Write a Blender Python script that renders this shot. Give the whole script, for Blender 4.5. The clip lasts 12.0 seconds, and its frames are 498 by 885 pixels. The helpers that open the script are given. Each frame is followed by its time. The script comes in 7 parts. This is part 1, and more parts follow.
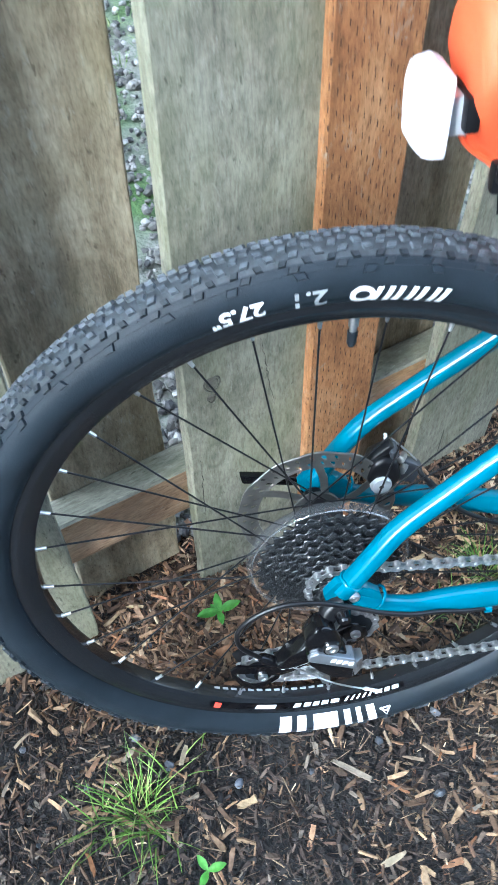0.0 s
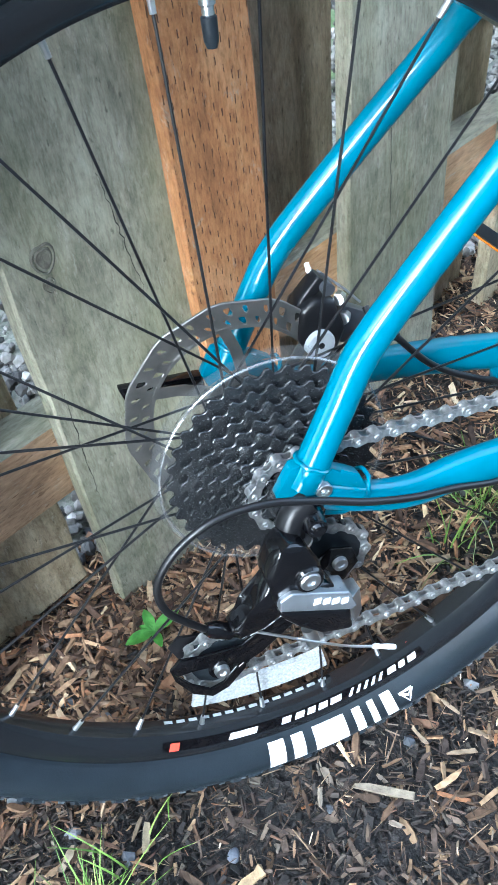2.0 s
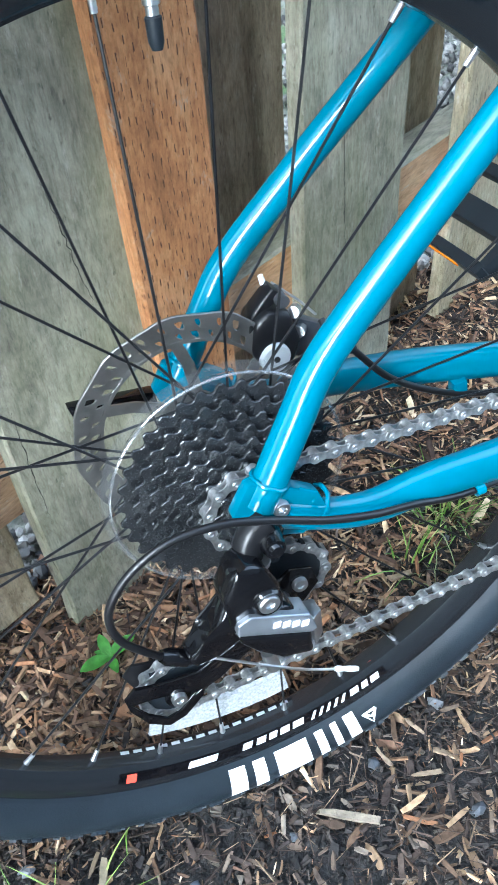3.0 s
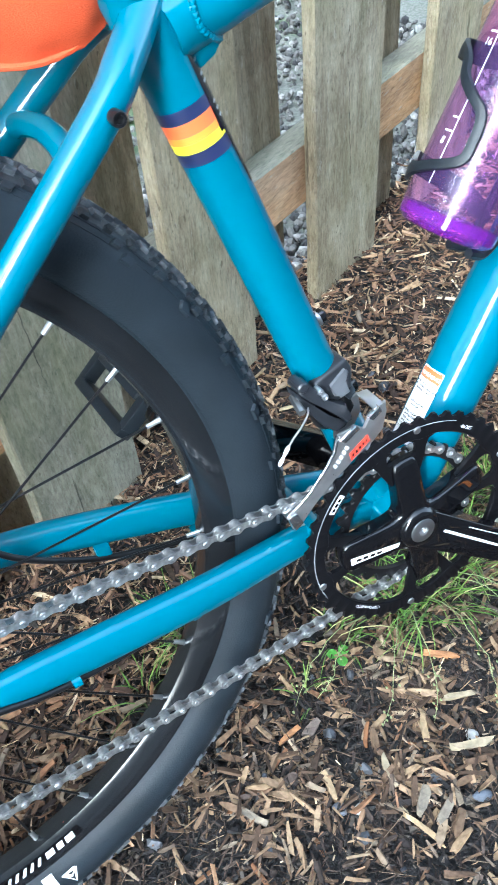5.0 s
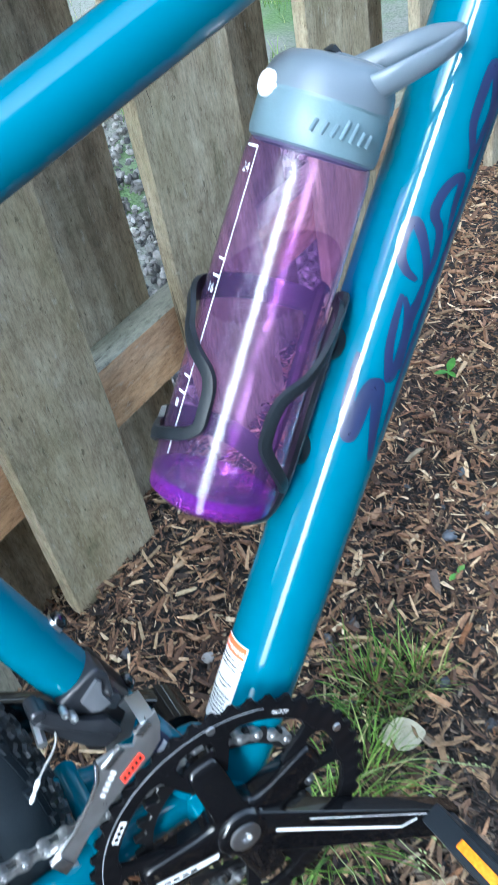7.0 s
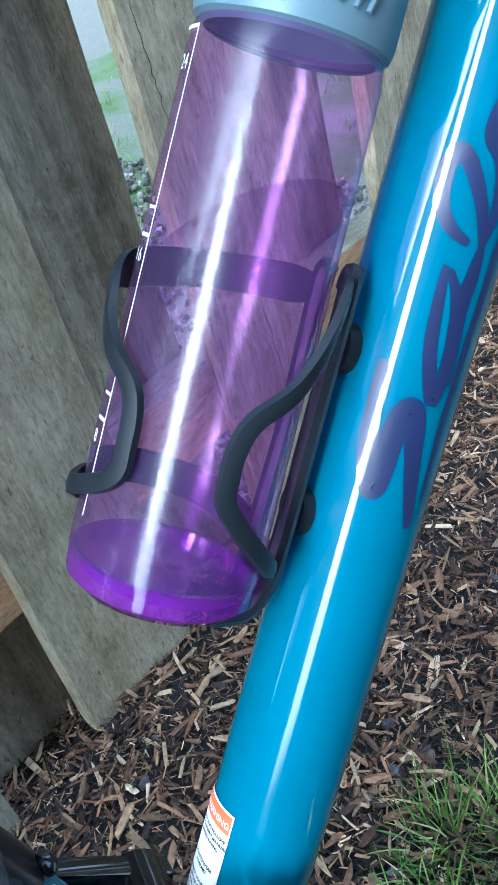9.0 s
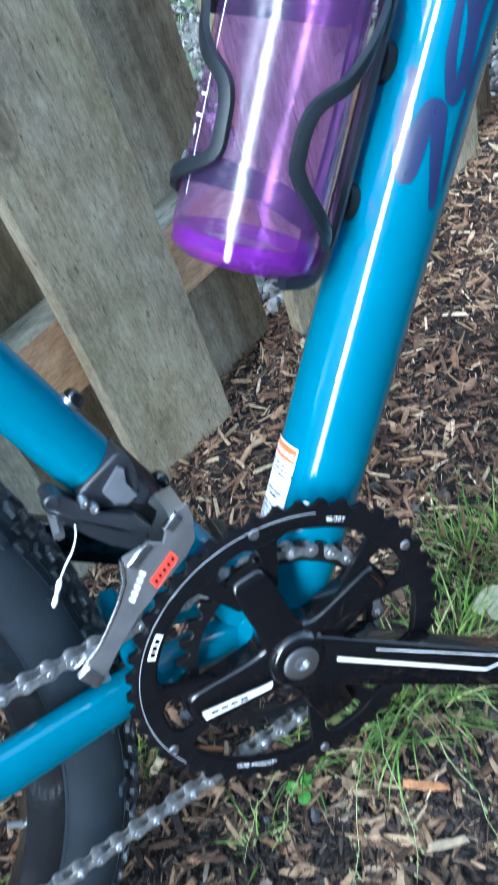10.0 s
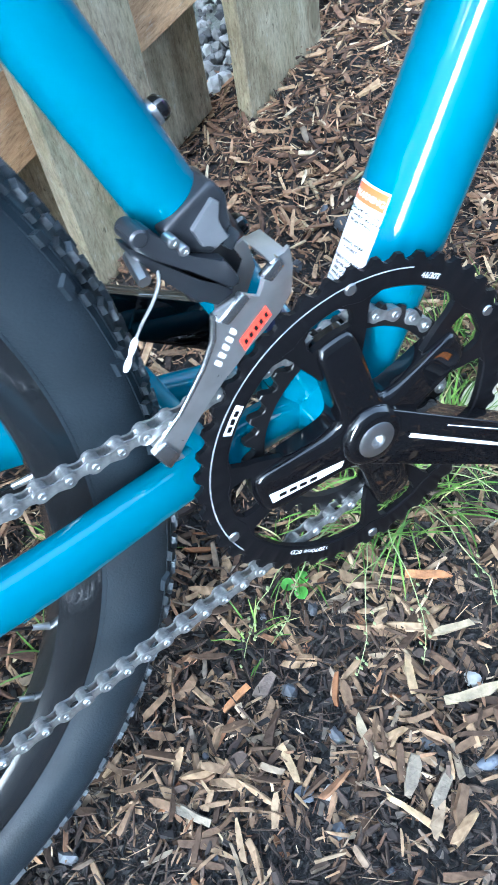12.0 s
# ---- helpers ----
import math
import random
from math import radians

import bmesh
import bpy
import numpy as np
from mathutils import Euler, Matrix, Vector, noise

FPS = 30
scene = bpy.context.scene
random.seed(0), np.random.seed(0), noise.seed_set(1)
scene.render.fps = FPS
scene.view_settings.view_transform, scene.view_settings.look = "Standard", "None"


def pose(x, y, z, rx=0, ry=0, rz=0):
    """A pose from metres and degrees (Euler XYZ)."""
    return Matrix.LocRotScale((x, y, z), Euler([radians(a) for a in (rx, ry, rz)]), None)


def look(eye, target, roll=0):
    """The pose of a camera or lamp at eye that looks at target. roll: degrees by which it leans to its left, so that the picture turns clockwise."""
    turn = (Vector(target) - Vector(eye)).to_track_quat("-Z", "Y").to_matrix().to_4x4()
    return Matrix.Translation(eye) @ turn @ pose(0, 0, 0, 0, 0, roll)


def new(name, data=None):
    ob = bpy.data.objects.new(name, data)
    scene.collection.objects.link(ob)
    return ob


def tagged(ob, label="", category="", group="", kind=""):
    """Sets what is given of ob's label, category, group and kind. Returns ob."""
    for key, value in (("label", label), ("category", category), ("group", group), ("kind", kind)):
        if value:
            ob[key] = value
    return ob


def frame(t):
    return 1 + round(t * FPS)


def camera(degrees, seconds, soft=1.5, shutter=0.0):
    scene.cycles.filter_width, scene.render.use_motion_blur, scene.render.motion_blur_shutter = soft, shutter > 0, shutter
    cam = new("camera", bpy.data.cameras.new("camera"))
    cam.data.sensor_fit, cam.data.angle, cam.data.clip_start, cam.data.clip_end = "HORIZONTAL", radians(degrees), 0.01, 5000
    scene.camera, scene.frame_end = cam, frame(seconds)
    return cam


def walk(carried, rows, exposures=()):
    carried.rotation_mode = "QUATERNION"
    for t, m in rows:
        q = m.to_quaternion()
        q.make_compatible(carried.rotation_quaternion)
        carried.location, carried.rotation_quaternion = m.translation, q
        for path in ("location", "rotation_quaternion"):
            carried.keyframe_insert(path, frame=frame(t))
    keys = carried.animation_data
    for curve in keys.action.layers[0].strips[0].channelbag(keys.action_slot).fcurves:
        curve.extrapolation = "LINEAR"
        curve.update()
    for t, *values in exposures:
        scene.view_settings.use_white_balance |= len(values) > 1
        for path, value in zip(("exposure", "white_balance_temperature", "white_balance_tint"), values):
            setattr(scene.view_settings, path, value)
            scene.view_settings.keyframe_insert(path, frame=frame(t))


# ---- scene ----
# ---- camera and its path ----
cam = camera(31.24, 12.0, soft=1.5, shutter=0.25)
ROWS = [
    (0.0, -0.1099, -0.3777, 1.1218, 33.03, 1.28, -7.97),
    (0.5, -0.1046, -0.3517, 0.9712, 33.77, 4.77, -15.33),
    (1.0, -0.0711, -0.3421, 0.8704, 35.32, 6.36, -19.45),
    (1.5, -0.0916, -0.3452, 0.8224, 37.58, 6.51, -20.71),
    (2.0, -0.1018, -0.3467, 0.7923, 38.47, 5.62, -22.11),
    (2.5, -0.1011, -0.3390, 0.7786, 38.89, 4.49, -23.79),
    (2.7, -0.1013, -0.3342, 0.7757, 39.01, 4.32, -24.03),
    (4.3, 0.0454, -0.3629, 0.8287, 40.54, 4.22, -29.17),
    (4.5, 0.0808, -0.3687, 0.8385, 40.23, 4.46, -30.14),
    (5.0, 0.1463, -0.3698, 0.8330, 40.22, 4.61, -31.02),
    (5.5, 0.1859, -0.3804, 0.8300, 40.69, 4.95, -31.80),
    (6.0, 0.2288, -0.3753, 0.8197, 41.01, 5.39, -33.24),
    (6.5, 0.3230, -0.3508, 0.8203, 41.80, 5.88, -33.45),
    (7.0, 0.3841, -0.3096, 0.8218, 44.12, 9.41, -33.45),
    (7.2, 0.4030, -0.2771, 0.8084, 44.40, 10.55, -33.56),
    (8.8, 0.4521, -0.2319, 0.7024, 50.30, 13.21, -29.28),
    (9.0, 0.4644, -0.2312, 0.6842, 51.00, 13.88, -29.12),
    (9.5, 0.4339, -0.2636, 0.6867, 49.05, 14.62, -29.02),
    (10.0, 0.3822, -0.3364, 0.6996, 42.21, 15.52, -29.41),
    (10.5, 0.3710, -0.3716, 0.6882, 35.85, 16.38, -34.28),
    (11.0, 0.3657, -0.3676, 0.6719, 33.71, 16.44, -35.66),
    (11.5, 0.3376, -0.3180, 0.6614, 31.71, 13.55, -35.09),
    (12.0, 0.2807, -0.2629, 0.6538, 30.35, 8.00, -35.31),
]
EXPOSURES = [(t, e, k, 0) for t, e, k in ((0.0, 2.11, 5110), (1.0, 2.31, 5140), (2.5, 2.25, 5150), (4.5, 2.2, 5220), (5.5, 2.12, 5240), (6.5, 1.98, 5180), (7.0, 1.7, 5080), (9.0, 1.50, 4680), (9.5, 1.55, 4700), (10.5, 2.14, 4810), (11.0, 2.27, 4830), (12.0, 2.29, 4830))]
walk(cam, [(t, pose(x, y, z, rx, ry, rz)) for t, x, y, z, rx, ry, rz in ROWS], EXPOSURES)

# ---- sky and sun: a bright overcast day ----
world = bpy.data.worlds.new("overcast_sky")
scene.world = world
world.use_nodes = True
wn, wl = world.node_tree.nodes, world.node_tree.links
sky = wn.new("ShaderNodeTexSky")
sky.sky_type, sky.sun_disc = "NISHITA", False
sky.sun_elevation, sky.sun_rotation = radians(38), radians(234)
sky.air_density, sky.dust_density, sky.ozone_density = 1.0, 6.0, 1.0
pale = wn.new("ShaderNodeHueSaturation")
pale.inputs["Saturation"].default_value = 0.42
wl.new(sky.outputs[0], pale.inputs["Color"])
wl.new(pale.outputs[0], wn["Background"].inputs["Color"])
wn["Background"].inputs["Strength"].default_value = 0.40

sun_lamp = bpy.data.lights.new("sun", "SUN")
sun_lamp.energy, sun_lamp.angle, sun_lamp.color = 0.19, radians(4.5), (1.0, 0.985, 0.96)
sun = new("sun", sun_lamp)
sun.matrix_world = look((-0.76, -0.56, 0.34), (0, 0, 0))


# ---- materials ----
def ramp(nt, stops, interpolation="LINEAR"):
    node = nt.nodes.new("ShaderNodeValToRGB")
    node.color_ramp.interpolation = interpolation
    el = node.color_ramp.elements
    while len(el) < len(stops):
        el.new(0.5)
    for e, (p, c) in zip(el, stops):
        e.position, e.color = p, (*c, 1)
    return node


def surface(name, colour, rough=0.5, metal=0.0, vary=0.15, scale=30.0, bump=0.1, fine=300.0, coat=0.0, spec=0.5, coat_ior=1.6):
    """A surface with blotches and fine grain on its colour, gloss and relief."""
    m = bpy.data.materials.new(name)
    m.use_nodes = True
    nt = m.node_tree
    p = nt.nodes["Principled BSDF"]
    at = nt.nodes.new("ShaderNodeTexCoord").outputs["Object"]
    big, small = nt.nodes.new("ShaderNodeTexNoise"), nt.nodes.new("ShaderNodeTexNoise")
    for n, s in ((big, scale), (small, fine)):
        n.inputs["Scale"].default_value, n.inputs["Detail"].default_value = s, 4
        nt.links.new(at, n.inputs["Vector"])
    lo = tuple(c * (1 - vary) for c in colour)
    hi = tuple(min(1, c * (1 + vary)) for c in colour)
    r = ramp(nt, [(0.3, lo), (0.7, hi)])
    nt.links.new(big.outputs["Fac"], r.inputs["Fac"])
    nt.links.new(r.outputs["Color"], p.inputs["Base Color"])
    mr = nt.nodes.new("ShaderNodeMapRange")
    mr.inputs["To Min"].default_value, mr.inputs["To Max"].default_value = max(0.02, rough * 0.8), min(1, rough * 1.2)
    nt.links.new(small.outputs["Fac"], mr.inputs["Value"])
    nt.links.new(mr.outputs["Result"], p.inputs["Roughness"])
    p.inputs["Metallic"].default_value = metal
    p.inputs["Specular IOR Level"].default_value = spec
    p.inputs["Coat Weight"].default_value, p.inputs["Coat Roughness"].default_value, p.inputs["Coat IOR"].default_value = coat, 0.03, coat_ior
    if bump:
        b = nt.nodes.new("ShaderNodeBump")
        b.inputs["Strength"].default_value, b.inputs["Distance"].default_value = bump, 0.001
        nt.links.new(small.outputs["Fac"], b.inputs["Height"])
        nt.links.new(b.outputs["Normal"], p.inputs["Normal"])
    return m


def wood(name, dark, mid, light, incised=False, green=0.0, figure=0.2):
    """Rough-sawn timber with the grain along z, streaks, blotches and fine checks; every board starts at another place."""
    m = bpy.data.materials.new(name)
    m.use_nodes = True
    nt = m.node_tree
    L = nt.links.new
    p = nt.nodes["Principled BSDF"]
    at = nt.nodes.new("ShaderNodeTexCoord").outputs["Object"]
    info = nt.nodes.new("ShaderNodeObjectInfo")
    shift = nt.nodes.new("ShaderNodeVectorMath")
    shift.operation = "MULTIPLY_ADD"
    shift.inputs[1].default_value = (37, 11, 53)
    L(info.outputs["Random"], shift.inputs[0])
    L(at, shift.inputs[2])

    def noise_at(sx, sy, sz, detail=5, rough=0.6, distort=0.0):
        mp = nt.nodes.new("ShaderNodeMapping")
        mp.inputs["Scale"].default_value = (sx, sy, sz)
        L(shift.outputs[0], mp.inputs["Vector"])
        n = nt.nodes.new("ShaderNodeTexNoise")
        n.inputs["Scale"].default_value, n.inputs["Detail"].default_value = 1, detail
        n.inputs["Roughness"].default_value, n.inputs["Distortion"].default_value = rough, distort
        L(mp.outputs["Vector"], n.inputs["Vector"])
        return n.outputs["Fac"]

    grain = noise_at(34, 34, 3.0, 8, 0.72, 0.9)
    fibre = noise_at(300, 300, 62, 6, 0.75, 0.3)
    blotch = noise_at(15, 15, 9.0, 9, 0.78, 0.4)
    base = ramp(nt, [(0.34, dark), (0.5, mid), (0.68, light)])
    mixf = nt.nodes.new("ShaderNodeMath")
    mixf.operation = "MULTIPLY_ADD"
    mixf.inputs[1].default_value = 0.26
    half = nt.nodes.new("ShaderNodeMath")
    half.operation = "MULTIPLY"
    half.inputs[1].default_value = 0.74
    L(blotch, half.inputs[0])
    L(grain, mixf.inputs[0])
    L(half.outputs[0], mixf.inputs[2])
    L(mixf.outputs[0], base.inputs["Fac"])
    colour = base.outputs["Color"]
    wm = nt.nodes.new("ShaderNodeMapping")
    wm.inputs["Scale"].default_value = (1, 0.2, 0.10)
    L(shift.outputs[0], wm.inputs["Vector"])
    wave = nt.nodes.new("ShaderNodeTexWave")
    wave.wave_type, wave.bands_direction = "BANDS", "X"
    wave.inputs["Scale"].default_value, wave.inputs["Distortion"].default_value = 10, 11
    wave.inputs["Detail"].default_value, wave.inputs["Detail Scale"].default_value = 3, 0.35
    L(wm.outputs["Vector"], wave.inputs["Vector"])

    def mixed(fac, a, b, mode="MIX"):
        mx = nt.nodes.new("ShaderNodeMix")
        mx.data_type, mx.blend_type = "RGBA", mode
        if isinstance(fac, float):
            mx.inputs["Factor"].default_value = fac
        else:
            L(fac, mx.inputs["Factor"])
        L(a, mx.inputs["A"])
        if isinstance(b, tuple):
            mx.inputs["B"].default_value = (*b, 1)
        else:
            L(b, mx.inputs["B"])
        return mx.outputs["Result"]

    fr = ramp(nt, [(0.33, (0.40, 0.38, 0.35)), (0.5, (0.95, 0.94, 0.92)), (0.66, (1.30, 1.29, 1.26))])
    L(fibre, fr.inputs["Fac"])
    colour = mixed(0.68, colour, fr.outputs["Color"], "MULTIPLY")
    wr = ramp(nt, [(0.15, (0.70, 0.68, 0.64)), (0.6, (1.06, 1.06, 1.05))])
    L(wave.outputs["Fac"], wr.inputs["Fac"])
    colour = mixed(figure, colour, wr.outputs["Color"], "MULTIPLY")
    # broad patches weathered to grey
    gy_ = ramp(nt, [(0.42, (0, 0, 0)), (0.62, (0.6, 0.6, 0.6))])
    L(noise_at(5, 5, 2.2, 4, 0.6), gy_.inputs["Fac"])
    lum = sum(mid) / 3
    bw = nt.nodes.new("ShaderNodeHueSaturation")
    bw.inputs["Saturation"].default_value = 0.72
    L(colour, bw.inputs["Color"])
    if not incised:
        colour = mixed(gy_.outputs["Color"], colour, bw.outputs["Color"])
    # pale flecks where the surface has worn, and dark pits
    fl = ramp(nt, [(0.57, (0, 0, 0)), (0.68, (0.7, 0.7, 0.7))])
    L(noise_at(60, 60, 24, 8, 0.85, 0.5) if incised else noise_at(140, 140, 40, 7, 0.8), fl.inputs["Fac"])
    colour = mixed(fl.outputs["Color"], colour, (min(1, lum * 1.75), min(1, lum * 1.65), lum * 1.4))
    pit = ramp(nt, [(0.30, (0.7, 0.7, 0.7)), (0.37, (0, 0, 0))])
    L(noise_at(210, 210, 60, 4, 0.6), pit.inputs["Fac"])
    colour = mixed(pit.outputs["Color"], colour, tuple(c * 0.5 for c in dark))
    # dark checks along the grain
    crack = noise_at(44, 44, 1.9, 5, 0.62, 0.7)
    cr = ramp(nt, [(0.285, (0.9, 0.9, 0.9)), (0.31, (0, 0, 0))])
    L(crack, cr.inputs["Fac"])
    colour = mixed(cr.outputs["Color"], colour, tuple(c * 0.45 for c in dark))
    # knots
    mp = nt.nodes.new("ShaderNodeMapping")
    mp.inputs["Scale"].default_value = (7, 7, 3.4)
    L(shift.outputs[0], mp.inputs["Vector"])
    vo = nt.nodes.new("ShaderNodeTexVoronoi")
    vo.inputs["Scale"].default_value = 1.0
    L(mp.outputs["Vector"], vo.inputs["Vector"])
    kn = ramp(nt, [(0.06, (1, 1, 1)), (0.085, (0.15, 0.15, 0.15)), (0.1, (0.8, 0.8, 0.8)), (0.12, (0, 0, 0))])
    L(vo.outputs["Distance"], kn.inputs["Fac"])
    kf = nt.nodes.new("ShaderNodeMath")
    kf.operation = "MULTIPLY"
    kf.inputs[1].default_value = 0.55
    L(kn.outputs["Color"], kf.inputs[0])
    colour = mixed(kf.outputs[0], colour, tuple(c * 0.6 for c in dark))
    if green:
        gr = ramp(nt, [(0.48, (0, 0, 0)), (0.75, (green, green, green))])
        L(noise_at(14, 14, 4, 4, 0.6), gr.inputs["Fac"])
        colour = mixed(gr.outputs["Color"], colour, (0.13, 0.14, 0.045))
    height = grain
    if incised:
        sep = nt.nodes.new("ShaderNodeSeparateXYZ")
        L(at, sep.inputs[0])

        def m2(op, a, b=None):
            n = nt.nodes.new("ShaderNodeMath")
            n.operation = op
            for i, v in enumerate((a, b)):
                if v is None:
                    continue
                if isinstance(v, (int, float)):
                    n.inputs[i].default_value = v
                else:
                    L(v, n.inputs[i])
            return n.outputs[0]

        u = m2("DIVIDE", sep.outputs["X"], 0.0068)
        odd = m2("FRACT", m2("MULTIPLY", m2("FLOOR", u), 0.38))
        v = m2("ADD", m2("DIVIDE", sep.outputs["Z"], 0.0195), odd)
        jit = m2("MULTIPLY", noise_at(70, 70, 26, 3), 0.9)
        fu = m2("ABSOLUTE", m2("SUBTRACT", m2("FRACT", m2("ADD", u, jit)), 0.5))
        fv = m2("ABSOLUTE", m2("SUBTRACT", m2("FRACT", m2("ADD", v, jit)), 0.5))
        slit = m2("MULTIPLY", m2("LESS_THAN", fu, 0.075), m2("LESS_THAN", fv, 0.16))
        colour = mixed(slit, colour, (0.060, 0.026, 0.012))
        height = m2("SUBTRACT", grain, slit)
    L(colour, p.inputs["Base Color"])
    p.inputs["Roughness"].default_value = 0.75
    p.inputs["Specular IOR Level"].default_value = 0.3
    b1 = nt.nodes.new("ShaderNodeBump")
    b1.inputs["Strength"].default_value, b1.inputs["Distance"].default_value = 0.5, 0.0025
    L(height, b1.inputs["Height"])
    b2 = nt.nodes.new("ShaderNodeBump")
    b2.inputs["Strength"].default_value, b2.inputs["Distance"].default_value = 0.45, 0.0009
    L(fibre, b2.inputs["Height"])
    L(b1.outputs["Normal"], b2.inputs["Normal"])
    L(b2.outputs["Normal"], p.inputs["Normal"])
    return m


def litter(name, stops, rough=0.8, grain=180.0):
    """Loose pieces: every piece takes its own colour, with fibres along it."""
    m = bpy.data.materials.new(name)
    m.use_nodes = True
    nt = m.node_tree
    p = nt.nodes["Principled BSDF"]
    geo = nt.nodes.new("ShaderNodeNewGeometry")
    r = ramp(nt, stops)
    nt.links.new(geo.outputs["Random Per Island"], r.inputs["Fac"])
    n = nt.nodes.new("ShaderNodeTexNoise")
    n.inputs["Scale"].default_value, n.inputs["Detail"].default_value = grain, 4
    nt.links.new(nt.nodes.new("ShaderNodeTexCoord").outputs["Object"], n.inputs["Vector"])
    f = ramp(nt, [(0.3, (0.6, 0.58, 0.55)), (0.7, (1.15, 1.15, 1.15))])
    nt.links.new(n.outputs["Fac"], f.inputs["Fac"])
    mx = nt.nodes.new("ShaderNodeMix")
    mx.data_type, mx.blend_type = "RGBA", "MULTIPLY"
    mx.inputs["Factor"].default_value = 1.0
    nt.links.new(r.outputs["Color"], mx.inputs["A"])
    nt.links.new(f.outputs["Color"], mx.inputs["B"])
    nt.links.new(mx.outputs["Result"], p.inputs["Base Color"])
    p.inputs["Roughness"].default_value = rough
    p.inputs["Specular IOR Level"].default_value = 0.25
    b = nt.nodes.new("ShaderNodeBump")
    b.inputs["Strength"].default_value, b.inputs["Distance"].default_value = 0.5, 0.001
    nt.links.new(n.outputs["Fac"], b.inputs["Height"])
    nt.links.new(b.outputs["Normal"], p.inputs["Normal"])
    return m


def clear(name, tint, body=0.0, body_colour=(1, 1, 1), gloss=0.03, ior=1.45):
    """Thin clear plastic: tinted see-through, a gloss that grows at grazing angles, and a little body."""
    m = bpy.data.materials.new(name)
    m.use_nodes = True
    nt = m.node_tree
    nt.nodes.remove(nt.nodes["Principled BSDF"])
    out = nt.nodes["Material Output"]
    tr, gl, di = (nt.nodes.new("ShaderNodeBsdf" + k) for k in ("Transparent", "Glossy", "Diffuse"))
    tr.inputs["Color"].default_value = (*tint, 1)
    gl.inputs["Roughness"].default_value = gloss
    di.inputs["Color"].default_value = (*body_colour, 1)
    lw = nt.nodes.new("ShaderNodeLayerWeight")
    lw.inputs["Blend"].default_value = 0.5
    f0 = ((ior - 1) / (ior + 1)) ** 2
    power, fr = nt.nodes.new("ShaderNodeMath"), nt.nodes.new("ShaderNodeMath")
    power.operation, power.inputs[1].default_value = "POWER", 5.0
    fr.operation, fr.inputs[1].default_value, fr.inputs[2].default_value = "MULTIPLY_ADD", 1 - f0, f0
    nt.links.new(lw.outputs["Facing"], power.inputs[0])
    nt.links.new(power.outputs[0], fr.inputs[0])
    a, b = nt.nodes.new("ShaderNodeMixShader"), nt.nodes.new("ShaderNodeMixShader")
    a.inputs[0].default_value = body
    nt.links.new(tr.outputs[0], a.inputs[1])
    nt.links.new(di.outputs[0], a.inputs[2])
    nt.links.new(fr.outputs[0], b.inputs[0])
    nt.links.new(a.outputs[0], b.inputs[1])
    nt.links.new(gl.outputs[0], b.inputs[2])
    nt.links.new(b.outputs[0], out.inputs["Surface"])
    return m


TEAL = surface("teal_paint", (0.0, 0.107, 0.172), 0.5, 0.0, 0.06, 12, 0.0, 900, coat=1.0, spec=0.2, coat_ior=1.48)
RUBBER = surface("tyre_rubber", (0.0125, 0.0172, 0.0230), 0.5, 0, 0.25, 25, 0.25, 700, spec=0.18)
TREAD = surface("dusty_tread_rubber", (0.058, 0.067, 0.079), 0.6, 0, 0.5, 220, 0.4, 700)
SIDE_TREAD = surface("side_tread_rubber", (0.014, 0.018, 0.023), 0.55, 0, 0.5, 220, 0.4, 700, spec=0.25)
CROWN = surface("dusty_crown_rubber", (0.027, 0.032, 0.038), 0.6, 0, 0.5, 160, 0.4, 500)
RIM_BLACK = surface("rim_black", (0.008, 0.009, 0.011), 0.22, 0.0, 0.15, 20, 0.0, 40, coat=0.3, spec=0.4)
RING_BLACK = surface("anodised_black", (0.004, 0.004, 0.005), 0.38, 0, 0.2, 30, 0.0, 900, spec=0.14)
GLOSS_BLACK = surface("gloss_black", (0.0022, 0.0022, 0.003), 0.4, 0, 0.2, 20, 0.0, 900, coat=1.0, spec=0.05, coat_ior=1.5)
SATIN_BLACK = surface("satin_black", (0.006, 0.006, 0.007), 0.33, 0.0, 0.3, 40, 0.03, 900, spec=0.28)
DULL_BLACK = surface("dull_black_plastic", (0.009, 0.012, 0.016), 0.45, 0, 0.2, 40, 0.1, 600, spec=0.35)
SPROCKET = surface("black_steel", (0.016, 0.017, 0.019), 0.26, 0.2, 0.35, 90, 0.0, 800, spec=0.6)
FACE_GREY = surface("face_grey", (0.26, 0.28, 0.31), 0.3, 0.75, 0.12, 60, 0.02, 900)
CLAMP_GREY = surface("clamp_grey", (0.10, 0.105, 0.118), 0.4, 0.2, 0.10, 60, 0.0, 900)
ARM_GREY = surface("arm_grey", (0.020, 0.022, 0.027), 0.34, 0.2, 0.2, 60, 0.0, 900)
GUIDE_STEEL = surface("guide_steel", (0.52, 0.52, 0.53), 0.3, 0.9, 0.10, 90, 0.0, 300)
BRIGHT_STEEL = surface("bright_steel", (0.72, 0.72, 0.73), 0.2, 1.0, 0.1, 60, 0.05, 900)
BOLT_GREY = surface("bolt_grey", (0.45, 0.45, 0.46), 0.36, 1.0, 0.15, 60, 0.1, 900)
STEEL = surface("bright_steel", (0.60, 0.61, 0.62), 0.34, 1.0, 0.1, 60, 0.0, 900)
CHAIN_STEEL = surface("chain_steel", (0.35, 0.355, 0.36), 0.38, 0.85, 0.4, 200, 0.0, 900)
ROTOR_STEEL = surface("rotor_steel", (0.20, 0.195, 0.185), 0.36, 0.85, 0.2, 60, 0.15, 900)
